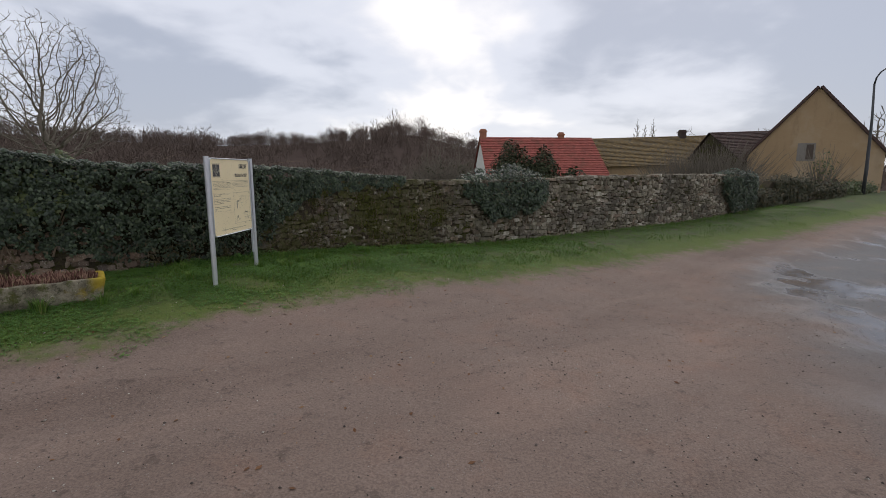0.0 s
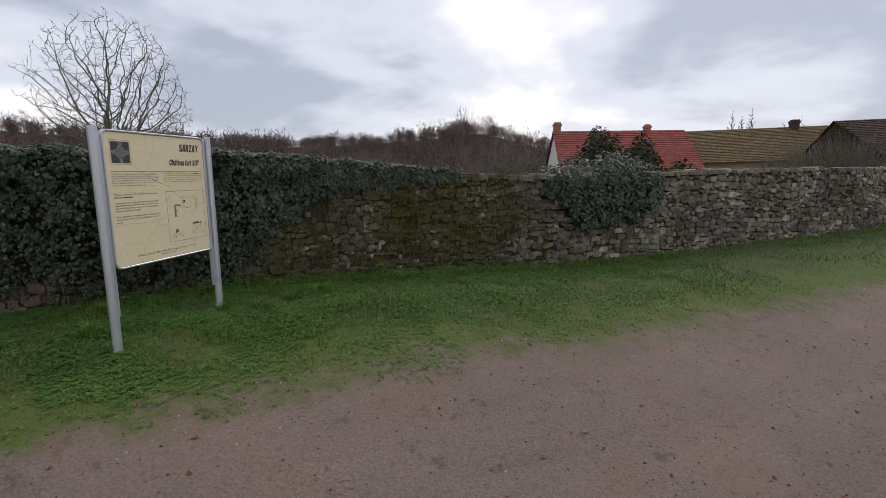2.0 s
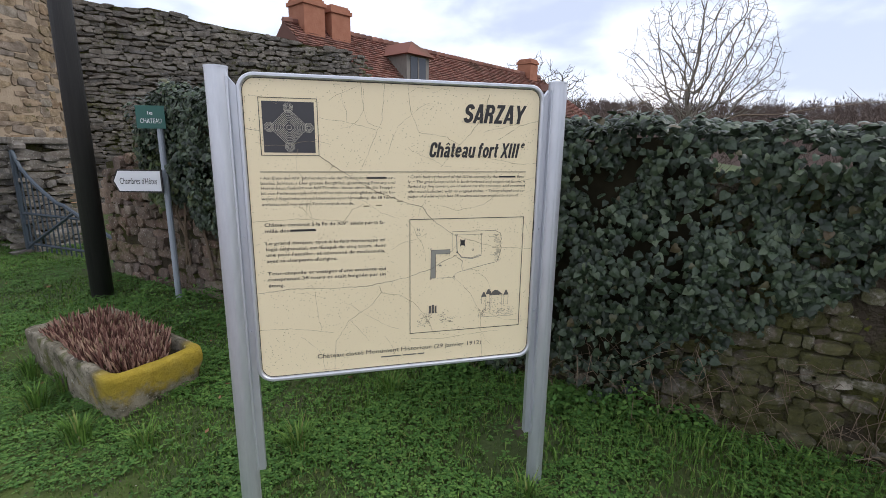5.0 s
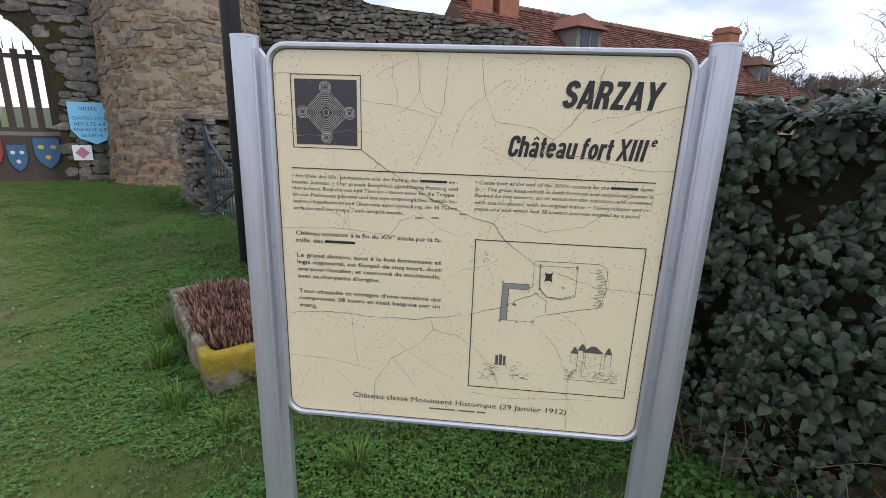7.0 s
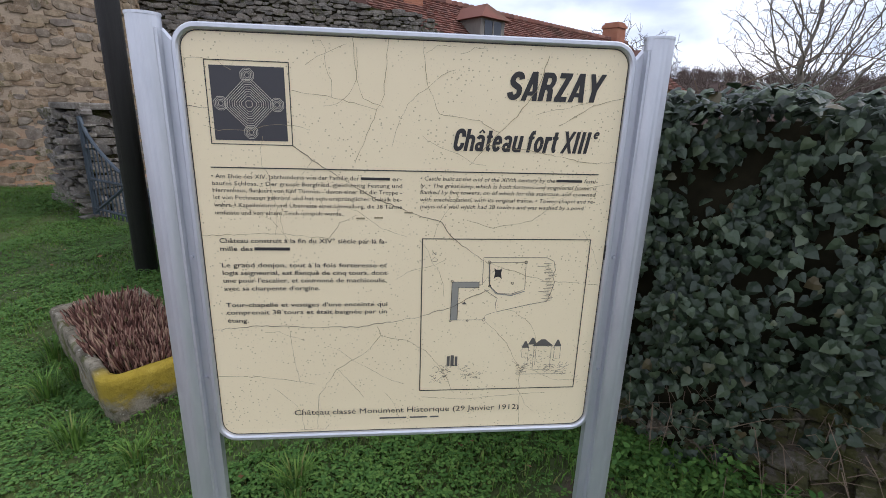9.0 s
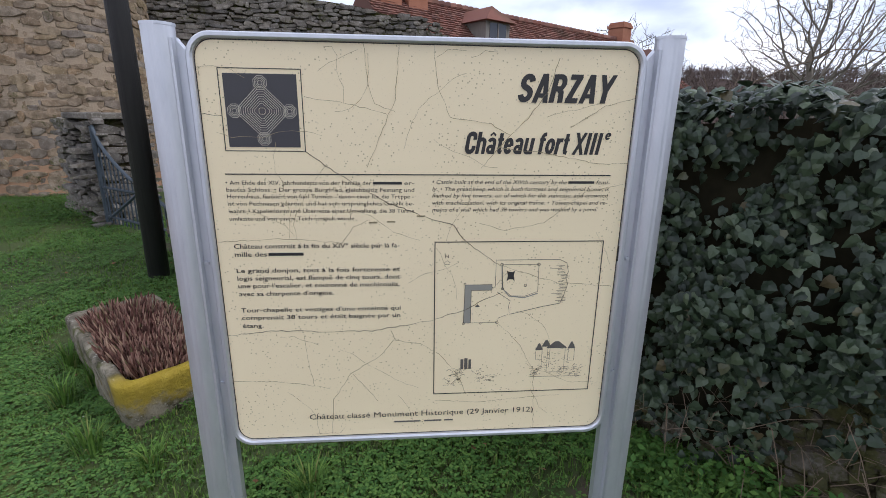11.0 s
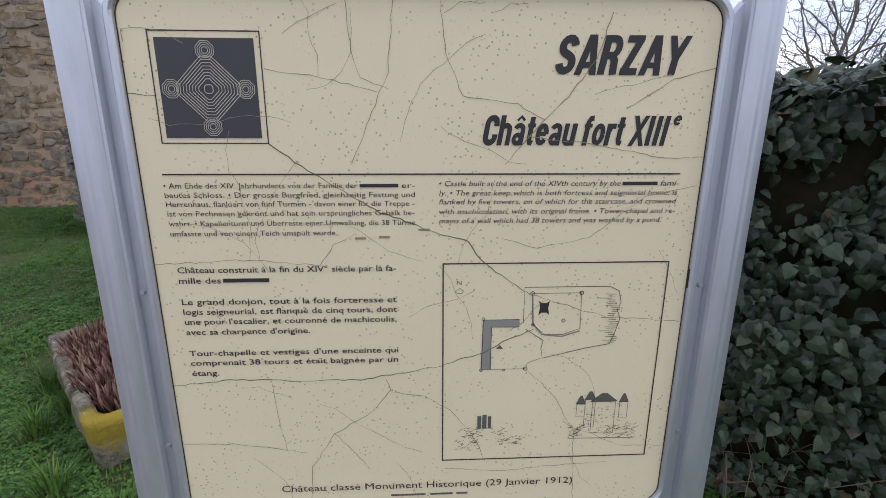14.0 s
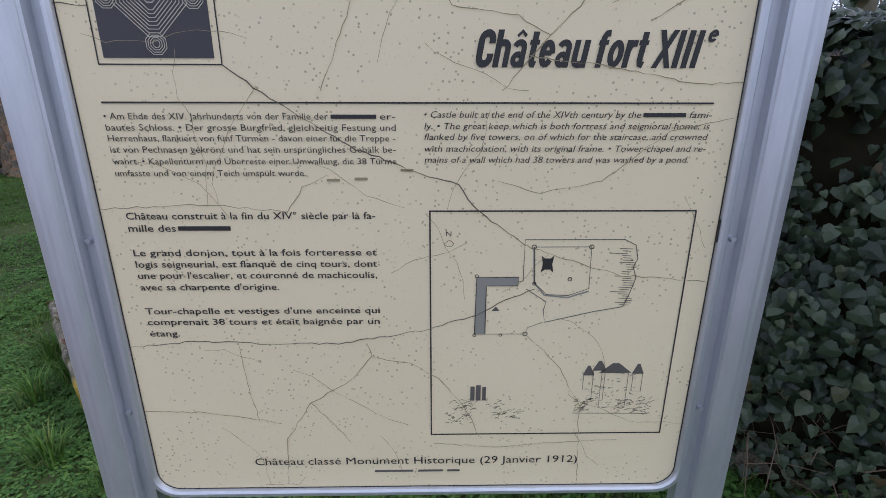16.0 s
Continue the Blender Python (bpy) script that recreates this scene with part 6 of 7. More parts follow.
core_wall("wall_core", wall_3, [(O1 + U1 * (17.6 + i * 0.3) - N1 * 0.4, N1, -0.7, top3(17.6 + i * 0.3) - 0.02) for i in range(56)], 0.4, M_MORTAR)
lay_stones(wall_3, 34, -0.3, top3, place3, M_STONE, 14, course=(0.1, 0.18), width=(0.15, 0.4), start=17.6)
ivy_patch("dark tangled ivy over the low ruined wall", 17.4, 20.4, 0.0, 0.6, 2600, 43, M_IVY_DRY, place3, 0.3, 0.3, (0.05, 0.11))
ivy_patch("dark tangled ivy over the low ruined wall", 19.9, 24.2, 0.1, 1.15, 4200, 44, M_IVY_DRY, place3, 0.25, 0.25, (0.05, 0.11))
ivy_patch("dark tangled ivy over the low ruined wall", 24.0, 28.5, 0.1, 0.7, 2600, 46, M_IVY_DRY, place3, 0.4, 0.4, (0.05, 0.12))
ivy_patch("dark tangled ivy over the low ruined wall", 28.0, 34, 0.1, 0.7, 2600, 47, M_IVY_PALE, place3, 0.4, 0.4, (0.06, 0.13))


# ---- trees ----
def bare_tree(label, at, height, seed, radius, trunk_r=0.16, min_r=0.008, low=0.2, stems=1, points=900, up=0.1, gnarl=0.12, material=None):
    """A leafless tree: branches grow step by step towards points spread through a domed crown."""
    root = thing("tree", label, "tree", at=at)
    gen = np.random.default_rng(seed)
    rng = random.Random(seed)
    step = height * 0.55 / math.sqrt(points) * 1.15
    mid, tall = height * (low + (1 - low) * 0.36), height * (1 - low) * 0.64
    d = gen.normal(size=(points, 3))
    d /= np.linalg.norm(d, axis=1)[:, None]
    goal = d * (gen.random(points) ** 0.4)[:, None]
    goal[:, :2] *= radius * (1 + 0.12 * np.sin(3 * np.arctan2(d[:, 1], d[:, 0]) + seed))[:, None]
    goal[:, 2] = mid + np.where(goal[:, 2] > 0, goal[:, 2] * tall, goal[:, 2] * height * (1 - low) * 0.34)
    pos, par = [], []
    for k in range(stems):
        a = 2.4 * k + seed
        foot = np.array((0.12 * radius * math.cos(a) * (stems > 1), 0.12 * radius * math.sin(a) * (stems > 1), -0.6))
        top = np.array((foot[0] * 1.9, foot[1] * 1.9, height * low * rng.uniform(1.0, 1.5)))
        m_ = max(3, int((top[2] + 0.6) / step))
        for i in range(m_ + 1):
            par.append(len(pos) - 1 if i else -1)
            pos.append(foot + (top - foot) * i / m_ + np.array((rng.gauss(0, 0.03), rng.gauss(0, 0.03), 0)))
    pos = [np.array(q) for q in pos]
    near = np.full(points, 1e9)
    reach = step * 9
    who = np.zeros(points, int)
    alive = np.ones(points, bool)
    fresh, grown = list(range(len(pos))), {}
    for _ in range(140):
        for i in fresh:
            dd = np.linalg.norm(goal - pos[i], axis=1)
            sel = dd < near
            near[sel], who[sel] = dd[sel], i
        alive &= near > step * 1.7
        pull = {}
        for j in np.nonzero(alive & (near < max(reach, near[alive].min() * 1.05 if alive.any() else 0)))[0]:
            v = goal[j] - pos[who[j]]
            pull[who[j]] = pull.get(who[j], 0) + v / np.linalg.norm(v)
        fresh = []
        for i, v in pull.items():
            v = v / max(1e-6, np.linalg.norm(v)) + np.array((rng.gauss(0, gnarl), rng.gauss(0, gnarl), up + rng.gauss(0, gnarl)))
            q = pos[i] + v / np.linalg.norm(v) * step
            if any(np.linalg.norm(q - pos[c]) < step * 0.4 for c in grown.get(i, ())):
                alive[who == i] = False
                continue
            grown.setdefault(i, []).append(len(pos))
            fresh.append(len(pos))
            par.append(int(i))
            pos.append(q)
        if not alive.any():
            break
    kids, load = {}, [0] * len(pos)
    for i in range(len(pos) - 1, -1, -1):
        load[i] = max(1, load[i])
        if par[i] >= 0:
            load[par[i]] += load[i]
            kids.setdefault(par[i], []).append(i)
    most = max(load)
    rad = [max(min_r, trunk_r * (n_ / most) ** 0.5) for n_ in load]
    tv, tf, cv, cf = [], [], [], []
    starts = [(i, [i]) for i in range(len(pos)) if par[i] < 0]
    while starts:
        i, chain = starts.pop()
        while i in kids:
            order = sorted(kids[i], key=lambda c: -load[c])
            starts += [(c, [i, c]) for c in order[1:]]
            i = order[0]
            chain.append(i)
        pts = [Vector(pos[c]) for c in chain]
        rr = [rad[c] for c in chain]
        if len(chain) > 1 and par[chain[0]] >= 0:
            rr[0] = rr[1]
        big = rr[0] > trunk_r * 0.55 and par[chain[0]] < 0
        tube(tv if big else cv, tf if big else cf, pts, rr, 8 if big else 4 if rr[0] > 3 * min_r else 3)
        end = (pts[-1] - pts[-2]).normalized()
        for q in ([pts[-1]] * 2 + pts[-3::2]):  # fine twigs at the tips
            t1 = (end + Vector((rng.gauss(0, 0.45), rng.gauss(0, 0.45), rng.gauss(0.2, 0.35)))).normalized()
            ln = step * rng.uniform(1.0, 2.4)
            tube(cv, cf, [q, q + t1 * ln * 0.5, q + t1 * ln + Vector((0, 0, ln * 0.1))], [min_r, min_r * 0.8, min_r * 0.4], 3)
    mesh_of("trunk", tv, tf, material or M_TWIGS, root, smooth=True)
    mesh_of("crown", cv, cf, material or M_TWIGS, root)
    return root


bare_tree("large bare winter tree with a rounded crown", (-27.3, 28.5, -1.9), 13.2, 3, 4.75, 0.22, 0.009, 0.3, 3, 2300, 0.06, 0.1)
bare_tree("gnarled bare tree behind the manor roof", (-43.1, 24.0, 1), 8.4, 5, 2.6, 0.2, 0.02, 0.45, 1, 300, 0.0, 0.3)
bare_tree("gnarled bare tree behind the manor roof", (-41.9, 27.0, 1), 7.6, 6, 2.3, 0.2, 0.02, 0.45, 1, 260, 0.0, 0.3)
bare_tree("pale bare tree beyond the garden wall", (-6.5, 66, -2), 9.3, 7, 2.6, 0.16, 0.025, 0.3, 2, 320)
bare_tree("pale bare tree beyond the garden wall", (-3.2, 64, -2), 8.3, 8, 2.2, 0.16, 0.025, 0.3, 2, 280)
bare_tree("bare tree behind the farm roofs", (27, 67, 0), 7.5, 9, 2.8, 0.16, 0.025, 0.25, 1, 300)
bare_tree("bare tree behind the farm roofs", (41, 74, 0), 8.0, 10, 2.8, 0.16, 0.025, 0.25, 1, 300)
bare_tree("dark tree beside the barn roof", (33.5, 44.5, 0), 7.0, 11, 1.2, 0.16, 0.03, 0.2, 1, 260)
for k, (az_, hh_) in enumerate(((73.1, 10.0), (72.3, 9.0), (71.5, 10.2))):
    bare_tree("slim bare poplar behind the farm roofs", (84 * math.cos(radians(az_)), 84 * math.sin(radians(az_)), 0), hh_, 12 + k, 0.6, 0.14, 0.025, 0.1, 1, 1300, 0.5)


def shrub(label, at, wide, tall, seed, material, count, size, upright=0.5, twig=0, solid=False):
    """A bush: short stems inside a crown of small leaves with an uneven outline."""
    root = thing("shrub", label, "shrub", at=at)
    rng = random.Random(seed)
    vs, fs = [], []
    for i in range(10 + twig):
        d = Vector((rng.uniform(-1, 1), rng.uniform(-1, 1), rng.uniform(0.6, 2.0))).normalized()
        ln = tall * rng.uniform(0.55, 1.05)
        p0 = Vector((rng.uniform(-0.3, 0.3) * wide, rng.uniform(-0.3, 0.3) * wide, 0))
        tube(vs, fs, [p0, p0 + d * ln * 0.5, p0 + d * ln + Vector((0, 0, 0.05))], [0.025, 0.015, 0.006], 3)
    mesh_of("stem", vs, fs, M_TWIGS, root)
    spots = []
    lobes = [(Vector((rng.uniform(-0.5, 0.5) * wide, rng.uniform(-0.5, 0.5) * wide, tall * rng.uniform(0.12, 0.74))), rng.uniform(0.2, 0.36)) for _ in range(14)]
    for i in range(count):
        if solid:  # one dense rounded cone
            d = Vector((rng.gauss(0, 1), rng.gauss(0, 1), rng.gauss(0, 1))).normalized()
            r = rng.random() ** 0.3 * (1 + 0.3 * noise.noise(d * 1.6 + Vector((seed, 0, 0))) + 0.15 * noise.noise(d * 5))
            slim = 1.0 - 0.12 * max(0.0, d.z)
            spots.append((Vector((d.x * r * wide * 0.55 * slim, d.y * r * wide * 0.55 * slim, tall * (0.52 + 0.46 * d.z * r))), d))
            continue
        c, r = rng.choice(lobes)
        d = Vector((rng.gauss(0, 1), rng.gauss(0, 1), rng.gauss(0, 1) * (1 + upright))).normalized()
        spots.append((c + Vector((d.x * r * wide, d.y * r * wide, d.z * r * tall * 0.8)) * rng.uniform(0.6, 1.05), d))
    if count:
        ivy_leaves("foliage", root, spots, material, seed, size)
    return root


M_CYPRESS = leafy("olive_evergreen_leaf", [(0.0, (0.022, 0.03, 0.016)), (0.6, (0.042, 0.052, 0.024)), (1.0, (0.075, 0.075, 0.035))], 0.7, 0.2)


def wall_side(s, v):
    q = O1 + U1 * s + N1 * v
    return (q.x, q.y, ground_z(q.x, q.y))


def along_ray(az, r, z):
    return (r * math.cos(radians(az)), r * math.sin(radians(az)), z)


shrub("dark olive evergreen bush behind the garden wall", along_ray(86.5, 19.5, -0.9), 1.75, 3.7, 21, M_CYPRESS, 13000, (0.04, 0.09), solid=True)
shrub("dark olive evergreen bush behind the garden wall", along_ray(83.2, 19.5, -0.9), 1.6, 3.35, 22, M_CYPRESS, 13000, (0.04, 0.09), solid=True)
shrub("sprawling evergreen bush behind the garden wall", along_ray(81.0, 19, -0.9), 1.5, 2.7, 23, M_CYPRESS, 4500, (0.07, 0.13), twig=90)
for k, (az_, r_, h_) in enumerate(((95, 52, 5.2), (92.5, 50, 4.6), (97.5, 54, 5.0), (90.5, 47, 4.4), (69.5, 36, 4.2), (67.5, 36, 4.6), (66.0, 36, 4.8), (64.5, 35, 5.0), (62.8, 35, 4.0), (65.3, 37, 5.6), (66.6, 37, 5.4), (68.6, 38, 4.8))):
    shrub("brown leafless hedge bush beyond the wall", along_ray(az_, r_, -1.6), 2.4, h_, 30 + k, M_CYPRESS if k < 4 else M_TWIGS, 500 if k < 4 else 250, (0.08, 0.2) if k < 4 else (0.04, 0.1), twig=320)
for k, (s_, v_, h_) in enumerate(((-9, -6.5, 2.0), (-7.2, -7.2, 2.1), (-5.2, -7.5, 2.2), (-3, -8, 2.3), (-1, -8.5, 2.2), (1.5, -8, 2.2))):
    shrub("brown bramble bush behind the wall", wall_side(s_, v_), 2.2, h_, 50 + k, M_TWIGS, 160, (0.03, 0.07), twig=220)

shrub("thin pale shrub in front of the barn", along_ray(56.4, 33.5, 0.2), 1.2, 2.9, 71, M_IVY_PALE, 260, (0.05, 0.11), twig=70)
shrub("brown scrub beside the ruined wall", along_ray(59.0, 31.5, 0.1), 1.6, 1.6, 72, M_IVY_DRY, 500, (0.05, 0.1), twig=80)

# wooded hill in the distance
hill = []
rng = random.Random(91)


def hill_h(az, r):
    f = min(1.0, max(0.0, (r - 60) / 110))
    top = float(np.interp(az, (20, 50, 64, 72, 82, 92, 99, 103, 112, 120, 128, 140, 152, 165, 180), (3, 4, 5, 7, 9, 12, 17, 15, 13, 12, 12.5, 14, 16, 15, 10)))
    return -2.5 + top * f * f * (3 - 2 * f) * 1.0


vs, fs = [], []
azs, rs = [20 + i * 2 for i in range(81)], [45, 60, 75, 90, 105, 120, 140, 160, 180, 230]
for r in rs:
    for a in azs:
        vs.append((r * math.cos(radians(a)), r * math.sin(radians(a)), hill_h(a, r) - (3 if r == 45 else 0)))
k = len(azs)
fs = [(j * k + i, j * k + i + 1, (j + 1) * k + i + 1, (j + 1) * k + i) for j in range(len(rs) - 1) for i in range(k - 1)]
hill_ob = mesh_of("hillside", vs, fs, M_HILL, smooth=True)
tagged(hill_ob, "brown wooded hillside in the distance", "hill", kind="structure")
gen = np.random.default_rng(92)
wv = []
for i in range(3400):
    a = rng.uniform(25, 178)
    r = 62 + 120 * rng.random() ** 0.6
    h = rng.uniform(2.4, 4.6) * (1 + 0.55 * noise.noise((a * 0.35, r * 0.05, 1))) * (1.35 if rng.random() < 0.1 else 1.0)
    if a < 66:
        h *= 0.6
    if 95 < a < 105 and r > 130:
        h *= 1.3
    foot = np.array((r * math.cos(radians(a)), r * math.sin(radians(a)), hill_h(a, r)))
    side = np.array((-math.sin(radians(a)), math.cos(radians(a)), 0))
    crown = h * rng.uniform(0.34, 0.5)
    # twigs all through a rounded crown, fanned up and outward
    d = gen.normal(size=(90, 3))
    d /= np.linalg.norm(d, axis=1)[:, None]
    q = foot + (0, 0, h * 0.45) + d * (crown, crown, h * 0.5) * (gen.random((90, 1)) ** 0.5)
    e = d * (0.7, 0.7, 0.4) + gen.normal(size=(90, 3)) * 0.35 + (0, 0, 0.45)
    e *= (h * gen.uniform(0.1, 0.26, (90, 1))) / np.linalg.norm(e, axis=1)[:, None]
    wd = gen.uniform(0.02, 0.05, (90, 1)) * (1 + r / 200)
    wv += [np.stack((q - side * wd - e * 0.5, q + side * wd - e * 0.5, q + e * 0.5), axis=1).reshape(-1, 3),
           np.array((foot - side * 0.09, foot + side * 0.09, foot + (0, 0, h * 0.6)))]
vs = np.concatenate(wv).tolist()
fs = [(3 * i, 3 * i + 1, 3 * i + 2) for i in range(len(vs) // 3)]
woods = mesh_of("woods", vs, fs, M_WOOD_FAR)
tagged(woods, "leafless brown winter woods on the hillside", "woods", kind="stuff")


# ---- grass ----
def verge_edge(s):
    return 2.85 + max(-2.5 - s, 0) * EDGE_TURN + max(s - 4, 0) * 0.02


def on_wall(x, y):
    d = Vector((x, y, 0))
    a, b = (d - O1).dot(U1), (d - O1).dot(N1)
    c, e = (d - O2).dot(U2), (d - O2).dot(N2)
    if a > -1.8 and a < 16.9 and b < 0.05:
        return True
    if -0.5 < c < 6.4 and e < 0.05:
        return True
    return (d - TC).length < TR + 0.05 or e < -4 or (c > 10 and e < -0.5)


def blades(name, label, count, region, seed, height, material, width=0.005, weed=False):
    rng = random.Random(seed)
    vs, fs = [], []
    made = 0
    while made < count:
        x, y = region(rng)
        made += 1
        d = Vector((x, y, 0)) - O1
        s, v = d.dot(U1), d.dot(N1)
        wob = 0.9 * noise.noise((x * 0.9, y * 0.9, 5)) + 0.35 * noise.noise((x * 4, y * 4, 2))
        lim = verge_edge(s) + 0.3 + wob * 0.6
        if v > lim or on_wall(x, y):
            continue
        thin = min(1.0, (lim - v) / 1.4 + 0.06)
        bare = noise.noise((x * 1.7, y * 1.7, 9))
        if rng.random() > thin or (bare > (0.12 if weed else 0.45) and rng.random() < 0.85):
            continue
        z = ground_z(x, y)
        tall = (0.6 + 0.6 * noise.noise((x * 1.1, y * 1.1, 1)) + (0.5 if v < 0.5 else 0)) * thin
        a = rng.uniform(0, 6.283)
        if weed:
            r, h = rng.uniform(0.005, 0.015), rng.uniform(0.01, 0.06) * max(0.35, tall)
            c = Vector((x, y, z + h))
            for j in range(3):
                b = a + 2.094 * j
                e1, e2 = Vector((math.cos(b), math.sin(b), rng.uniform(-0.3, 0.35))), Vector((-math.sin(b), math.cos(b), 0))
                o = len(vs)
                vs += [c, c + e1 * r - e2 * r * 0.62, c + e1 * r * 1.75, c + e1 * r + e2 * r * 0.62]
                fs.append((o, o + 1, o + 2, o + 3))
        else:
            h = rng.uniform(0.4, 1.0) * height * max(0.3, tall)
            lean = rng.uniform(0.2, 0.9) * h
            e1, e2 = Vector((math.cos(a), math.sin(a), 0)), Vector((-math.sin(a), math.cos(a), 0))
            p0 = Vector((x, y, z - 0.005))
            p1, p2 = p0 + e1 * lean * 0.3 + Vector((0, 0, h * 0.65)), p0 + e1 * lean + Vector((0, 0, h))
            wd = width * rng.uniform(0.6, 1.2)
            o = len(vs)
            vs += [p0 - e2 * wd, p0 + e2 * wd, p1 + e2 * wd * 0.7, p1 - e2 * wd * 0.7, p2]
            fs += [(o, o + 1, o + 2, o + 3), (o + 3, o + 2, o + 4)]
    tagged(mesh_of(name, vs, fs, material), label, "grass", kind="stuff")


def near_board(rng):
    return (-3.6 + rng.gauss(0, 2.6), 6.4 + rng.gauss(0, 2.6))


def along_verge(rng):
    q = O1 + U1 * (rng.uniform(-4, 5) if rng.random() < 0.5 else rng.uniform(0, 20)) + N1 * rng.uniform(0, 4.3)
    return (q.x, q.y)


def by_tower(rng):
    q = O2 + U2 * rng.uniform(2, 13) + N2 * rng.uniform(-0.6, 5.0)
    return (q.x, q.y)


blades("grass", "short bright green grass beside the board", 125000, near_board, 81, 0.08, M_BLADE, 0.0028)
blades("grass", "rough green grass along the garden wall", 60000, along_verge, 82, 0.09, M_BLADE, 0.005)
blades("grass", "green grass in front of the tower and gate", 120000, by_tower, 84, 0.06, M_BLADE, 0.0045)
blades("weeds", "low clover and broad-leaved weeds in the grass", 105000, near_board, 83, 0.05, M_WEED, weed=True)
blades("weeds", "low clover and broad-leaved weeds along the wall", 50000, along_verge, 85, 0.05, M_WEED, weed=True)
blades("weeds", "low clover and broad-leaved weeds by the tower", 110000, by_tower, 86, 0.05, M_WEED, weed=True)


def tuft(x, y, tall, count, seed, wide=0.0035, spread=0.07):
    rng = random.Random(seed)
    vs, fs = [], []
    z = ground_z(x, y)
    for i in range(count):
        a, r = rng.uniform(0, 6.283), rng.uniform(0, spread)
        e1, e2 = Vector((math.cos(a), math.sin(a), 0)), Vector((-math.sin(a), math.cos(a), 0))
        h, lean = tall * rng.uniform(0.6, 1.0), tall * rng.uniform(0.1, 0.8)
        p0 = Vector((x + r * math.cos(a), y + r * math.sin(a), z - 0.01))
        p1, p2 = p0 + e1 * lean * 0.3 + Vector((0, 0, h * 0.65)), p0 + e1 * lean + Vector((0, 0, h * 0.95))
        o = len(vs)
        vs += [p0 - e2 * wide, p0 + e2 * wide, p1 + e2 * wide * 0.8, p1 - e2 * wide * 0.8, p2]
        fs += [(o, o + 1, o + 2, o + 3), (o + 3, o + 2, o + 4)]
    tagged(mesh_of("grass_tuft", vs, fs, M_BLADE), "tall dark green grass tuft on the verge", "grass", "grass tufts", "stuff")


for k, (x, y, h) in enumerate(((-2.99, 7.57, 0.17), (-2.8, 7.93, 0.16), (-3.01, 7.13, 0.14), (-3.15, 7.2, 0.15), (-2.84, 7.89, 0.16), (-4.8, 4.62, 0.2), (-4.95, 4.7, 0.2), (-4.4, 5.0, 0.18), (-4.25, 5.35, 0.14), (-3.6, 5.98, 0.12), (-3.45, 7.05, 0.12), (-4.4, 6.6, 0.16), (-4.0, 6.1, 0.16), (-5.2, 4.4, 0.2), (-2.2, 8.9, 0.15), (-1.5, 9.6, 0.16))):
    tuft(x, y, h, 70, 100 + k)


def weed_plant(x, y, wide, tall, seed):
    """A leafy weed: small oval leaves heaped at the wall's foot."""
    rng = random.Random(seed)
    vs, fs = [], []
    z = ground_z(x, y)
    for i in range(420):
        a, r = rng.uniform(0, 6.283), wide * math.sqrt(rng.random())
        h = tall * (1 - (r / wide) ** 2) * rng.uniform(0.3, 1.05)
        c = Vector((x + r * math.cos(a), y + r * math.sin(a), z + h))
        e1 = Vector((rng.uniform(-1, 1), rng.uniform(-1, 1), rng.uniform(-0.3, 0.5))).normalized()
        e2 = e1.cross(Vector((rng.uniform(-0.3, 0.3), rng.uniform(-0.3, 0.3), 1))).normalized()
        k = rng.uniform(0.01, 0.022)
        o = len(vs)
        vs += [c - e1 * k, c + e2 * k * 0.6, c + e1 * k, c - e2 * k * 0.6]
        fs.append((o, o + 1, o + 2, o + 3))
    tagged(mesh_of("weed_plant", vs, fs, M_WEED), "bright green leafy weed at the foot of the wall", "weed", "weeds at the wall", "stuff")


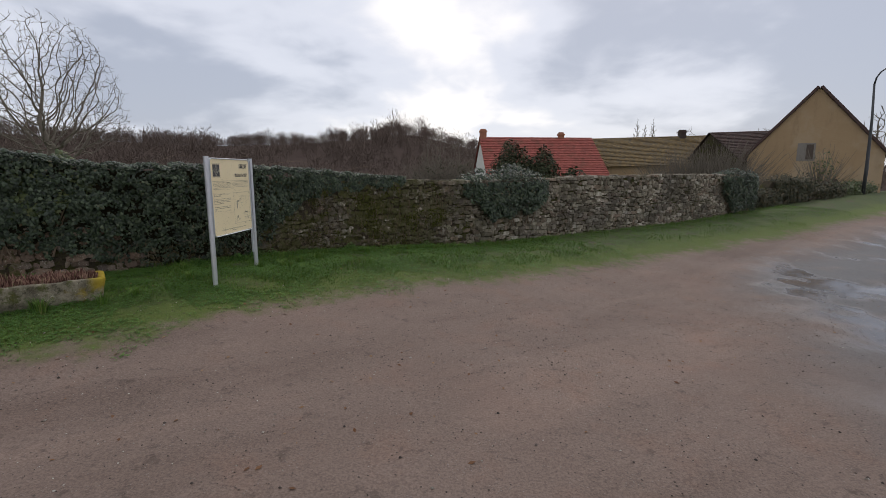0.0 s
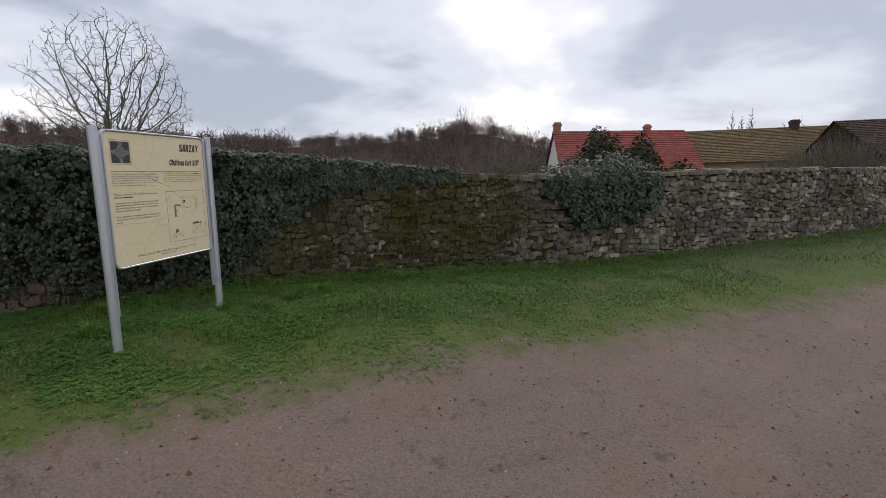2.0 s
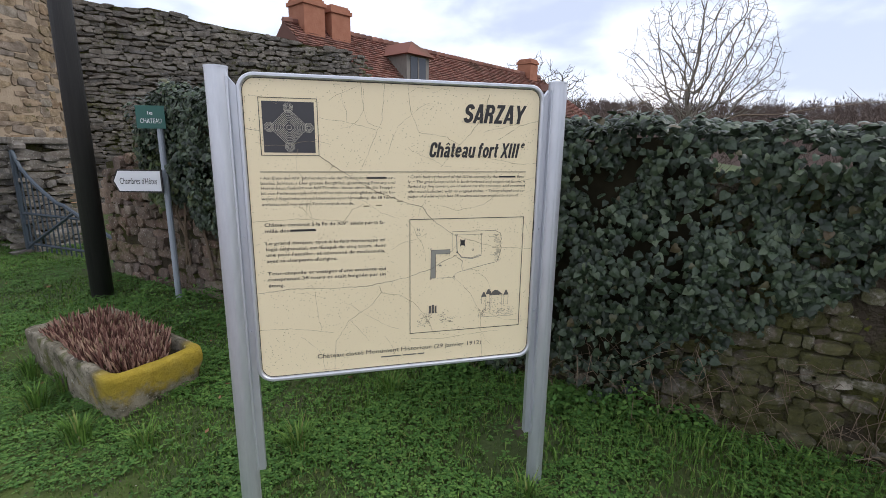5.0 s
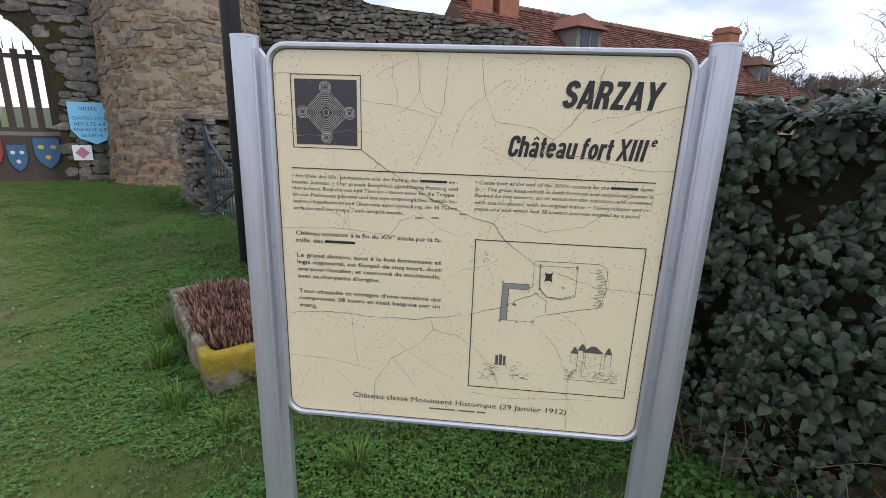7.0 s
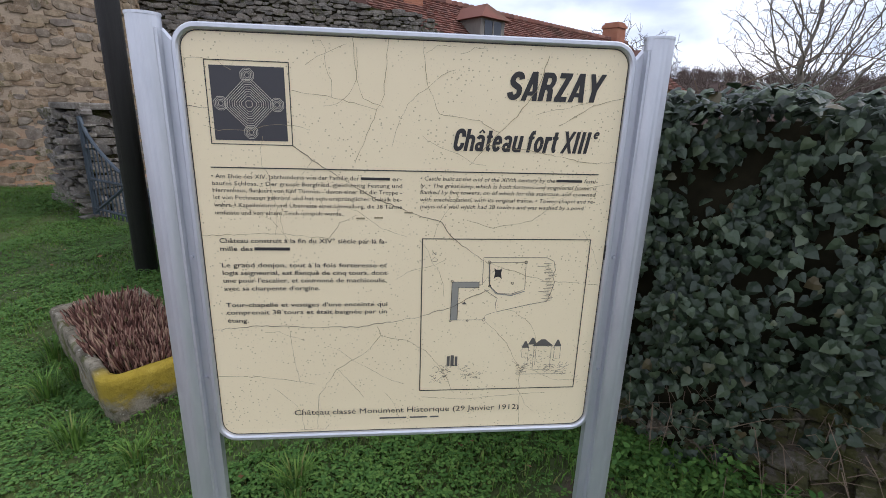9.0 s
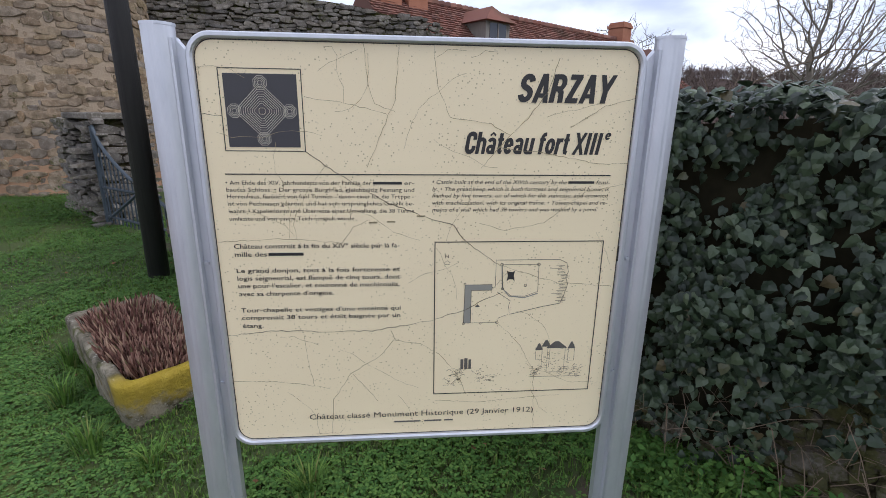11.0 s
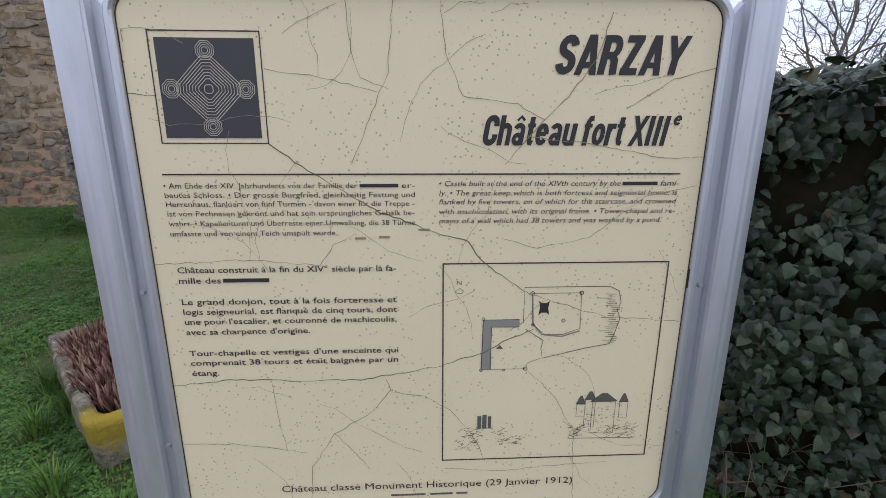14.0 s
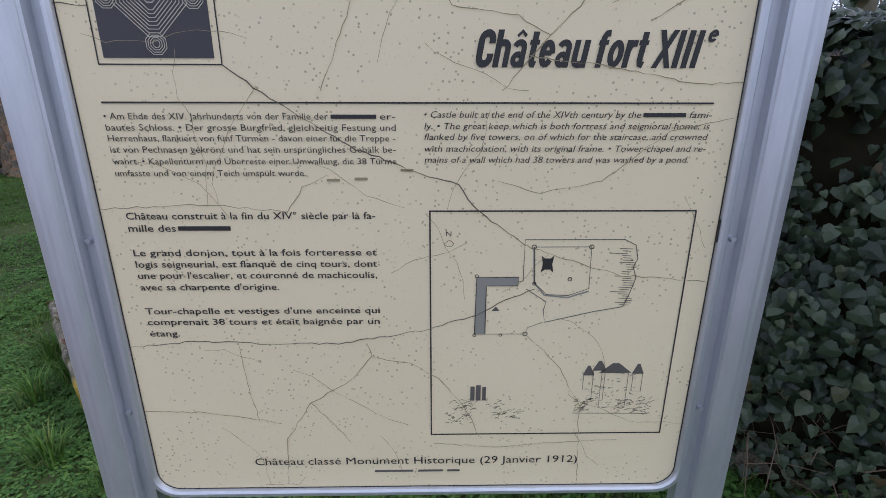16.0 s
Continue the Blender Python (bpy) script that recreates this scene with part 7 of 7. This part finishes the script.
for k, (x, y, wd, h) in enumerate(((-3.93, 7.9, 0.2, 0.2), (-3.75, 8.1, 0.16, 0.14), (-4.05, 7.52, 0.18, 0.12), (-3.95, 7.8, 0.2, 0.13), (-4.5, 7.0, 0.2, 0.12), (-5.6, 5.9, 0.25, 0.14), (-5.9, 5.55, 0.25, 0.16), (-6.3, 5.15, 0.25, 0.18), (-6.55, 4.75, 0.25, 0.2), (-2.6, 9.2, 0.2, 0.16), (-1.2, 10.4, 0.22, 0.14), (-9.2, 1.9, 0.3, 0.3), (-10.1, 1.3, 0.35, 0.4), (-5.8, 5.2, 0.25, 0.12))):
    weed_plant(x, y, wd, h, 140 + k)

# pebbles and fallen leaves
rng = random.Random(95)
vs, fs = [], []
for i in range(24000):
    q = O1 + U1 * rng.uniform(-9, 9) + N1 * (2.2 + 8.5 * rng.random() ** 1.2)
    if noise.noise((q.x * 0.8, q.y * 0.8, 4)) < rng.uniform(-0.6, 0.35):
        continue
    r = rng.uniform(0.003, 0.0075) * (1.7 if rng.random() < 0.07 else 1.0)
    c = Vector((q.x, q.y, ground_z(q.x, q.y) + r * 0.3))
    a = rng.uniform(0, 6.28)
    o = len(vs)
    vs += [c + Vector((math.cos(a + k * 1.57) * r * rng.uniform(0.8, 1.5), math.sin(a + k * 1.57) * r * rng.uniform(0.8, 1.4), 0)) for k in range(4)] + [c + Vector((0, 0, r * 0.9))]
    fs += [(o + k, o + (k + 1) % 4, o + 4) for k in range(4)]
tagged(mesh_of("pebbles", vs, fs, M_PEBBLE), "loose pebbles and grit on the gravel yard", "pebbles", kind="stuff")
vs, fs = [], []
for i in range(420):
    q = O1 + U1 * rng.uniform(-9, 6) + N1 * (0.1 + 7 * rng.random())
    r = rng.uniform(0.012, 0.03)
    c = Vector((q.x, q.y, ground_z(q.x, q.y) + (0.03 if (q - O1).dot(N1) < 2.2 else 0.006)))
    a = rng.uniform(0, 6.28)
    e1, e2 = Vector((math.cos(a), math.sin(a), rng.uniform(-0.2, 0.4))), Vector((-math.sin(a), math.cos(a), rng.uniform(-0.3, 0.3)))
    o = len(vs)
    vs += [c - e1 * r, c + e2 * r * 0.55, c + e1 * r, c - e2 * r * 0.55]
    fs += [(o, o + 1, o + 2), (o, o + 2, o + 3)]
tagged(mesh_of("fallen_leaves", vs, fs, M_LITTER), "scattered brown fallen leaves on the ground", "leaves", kind="stuff")
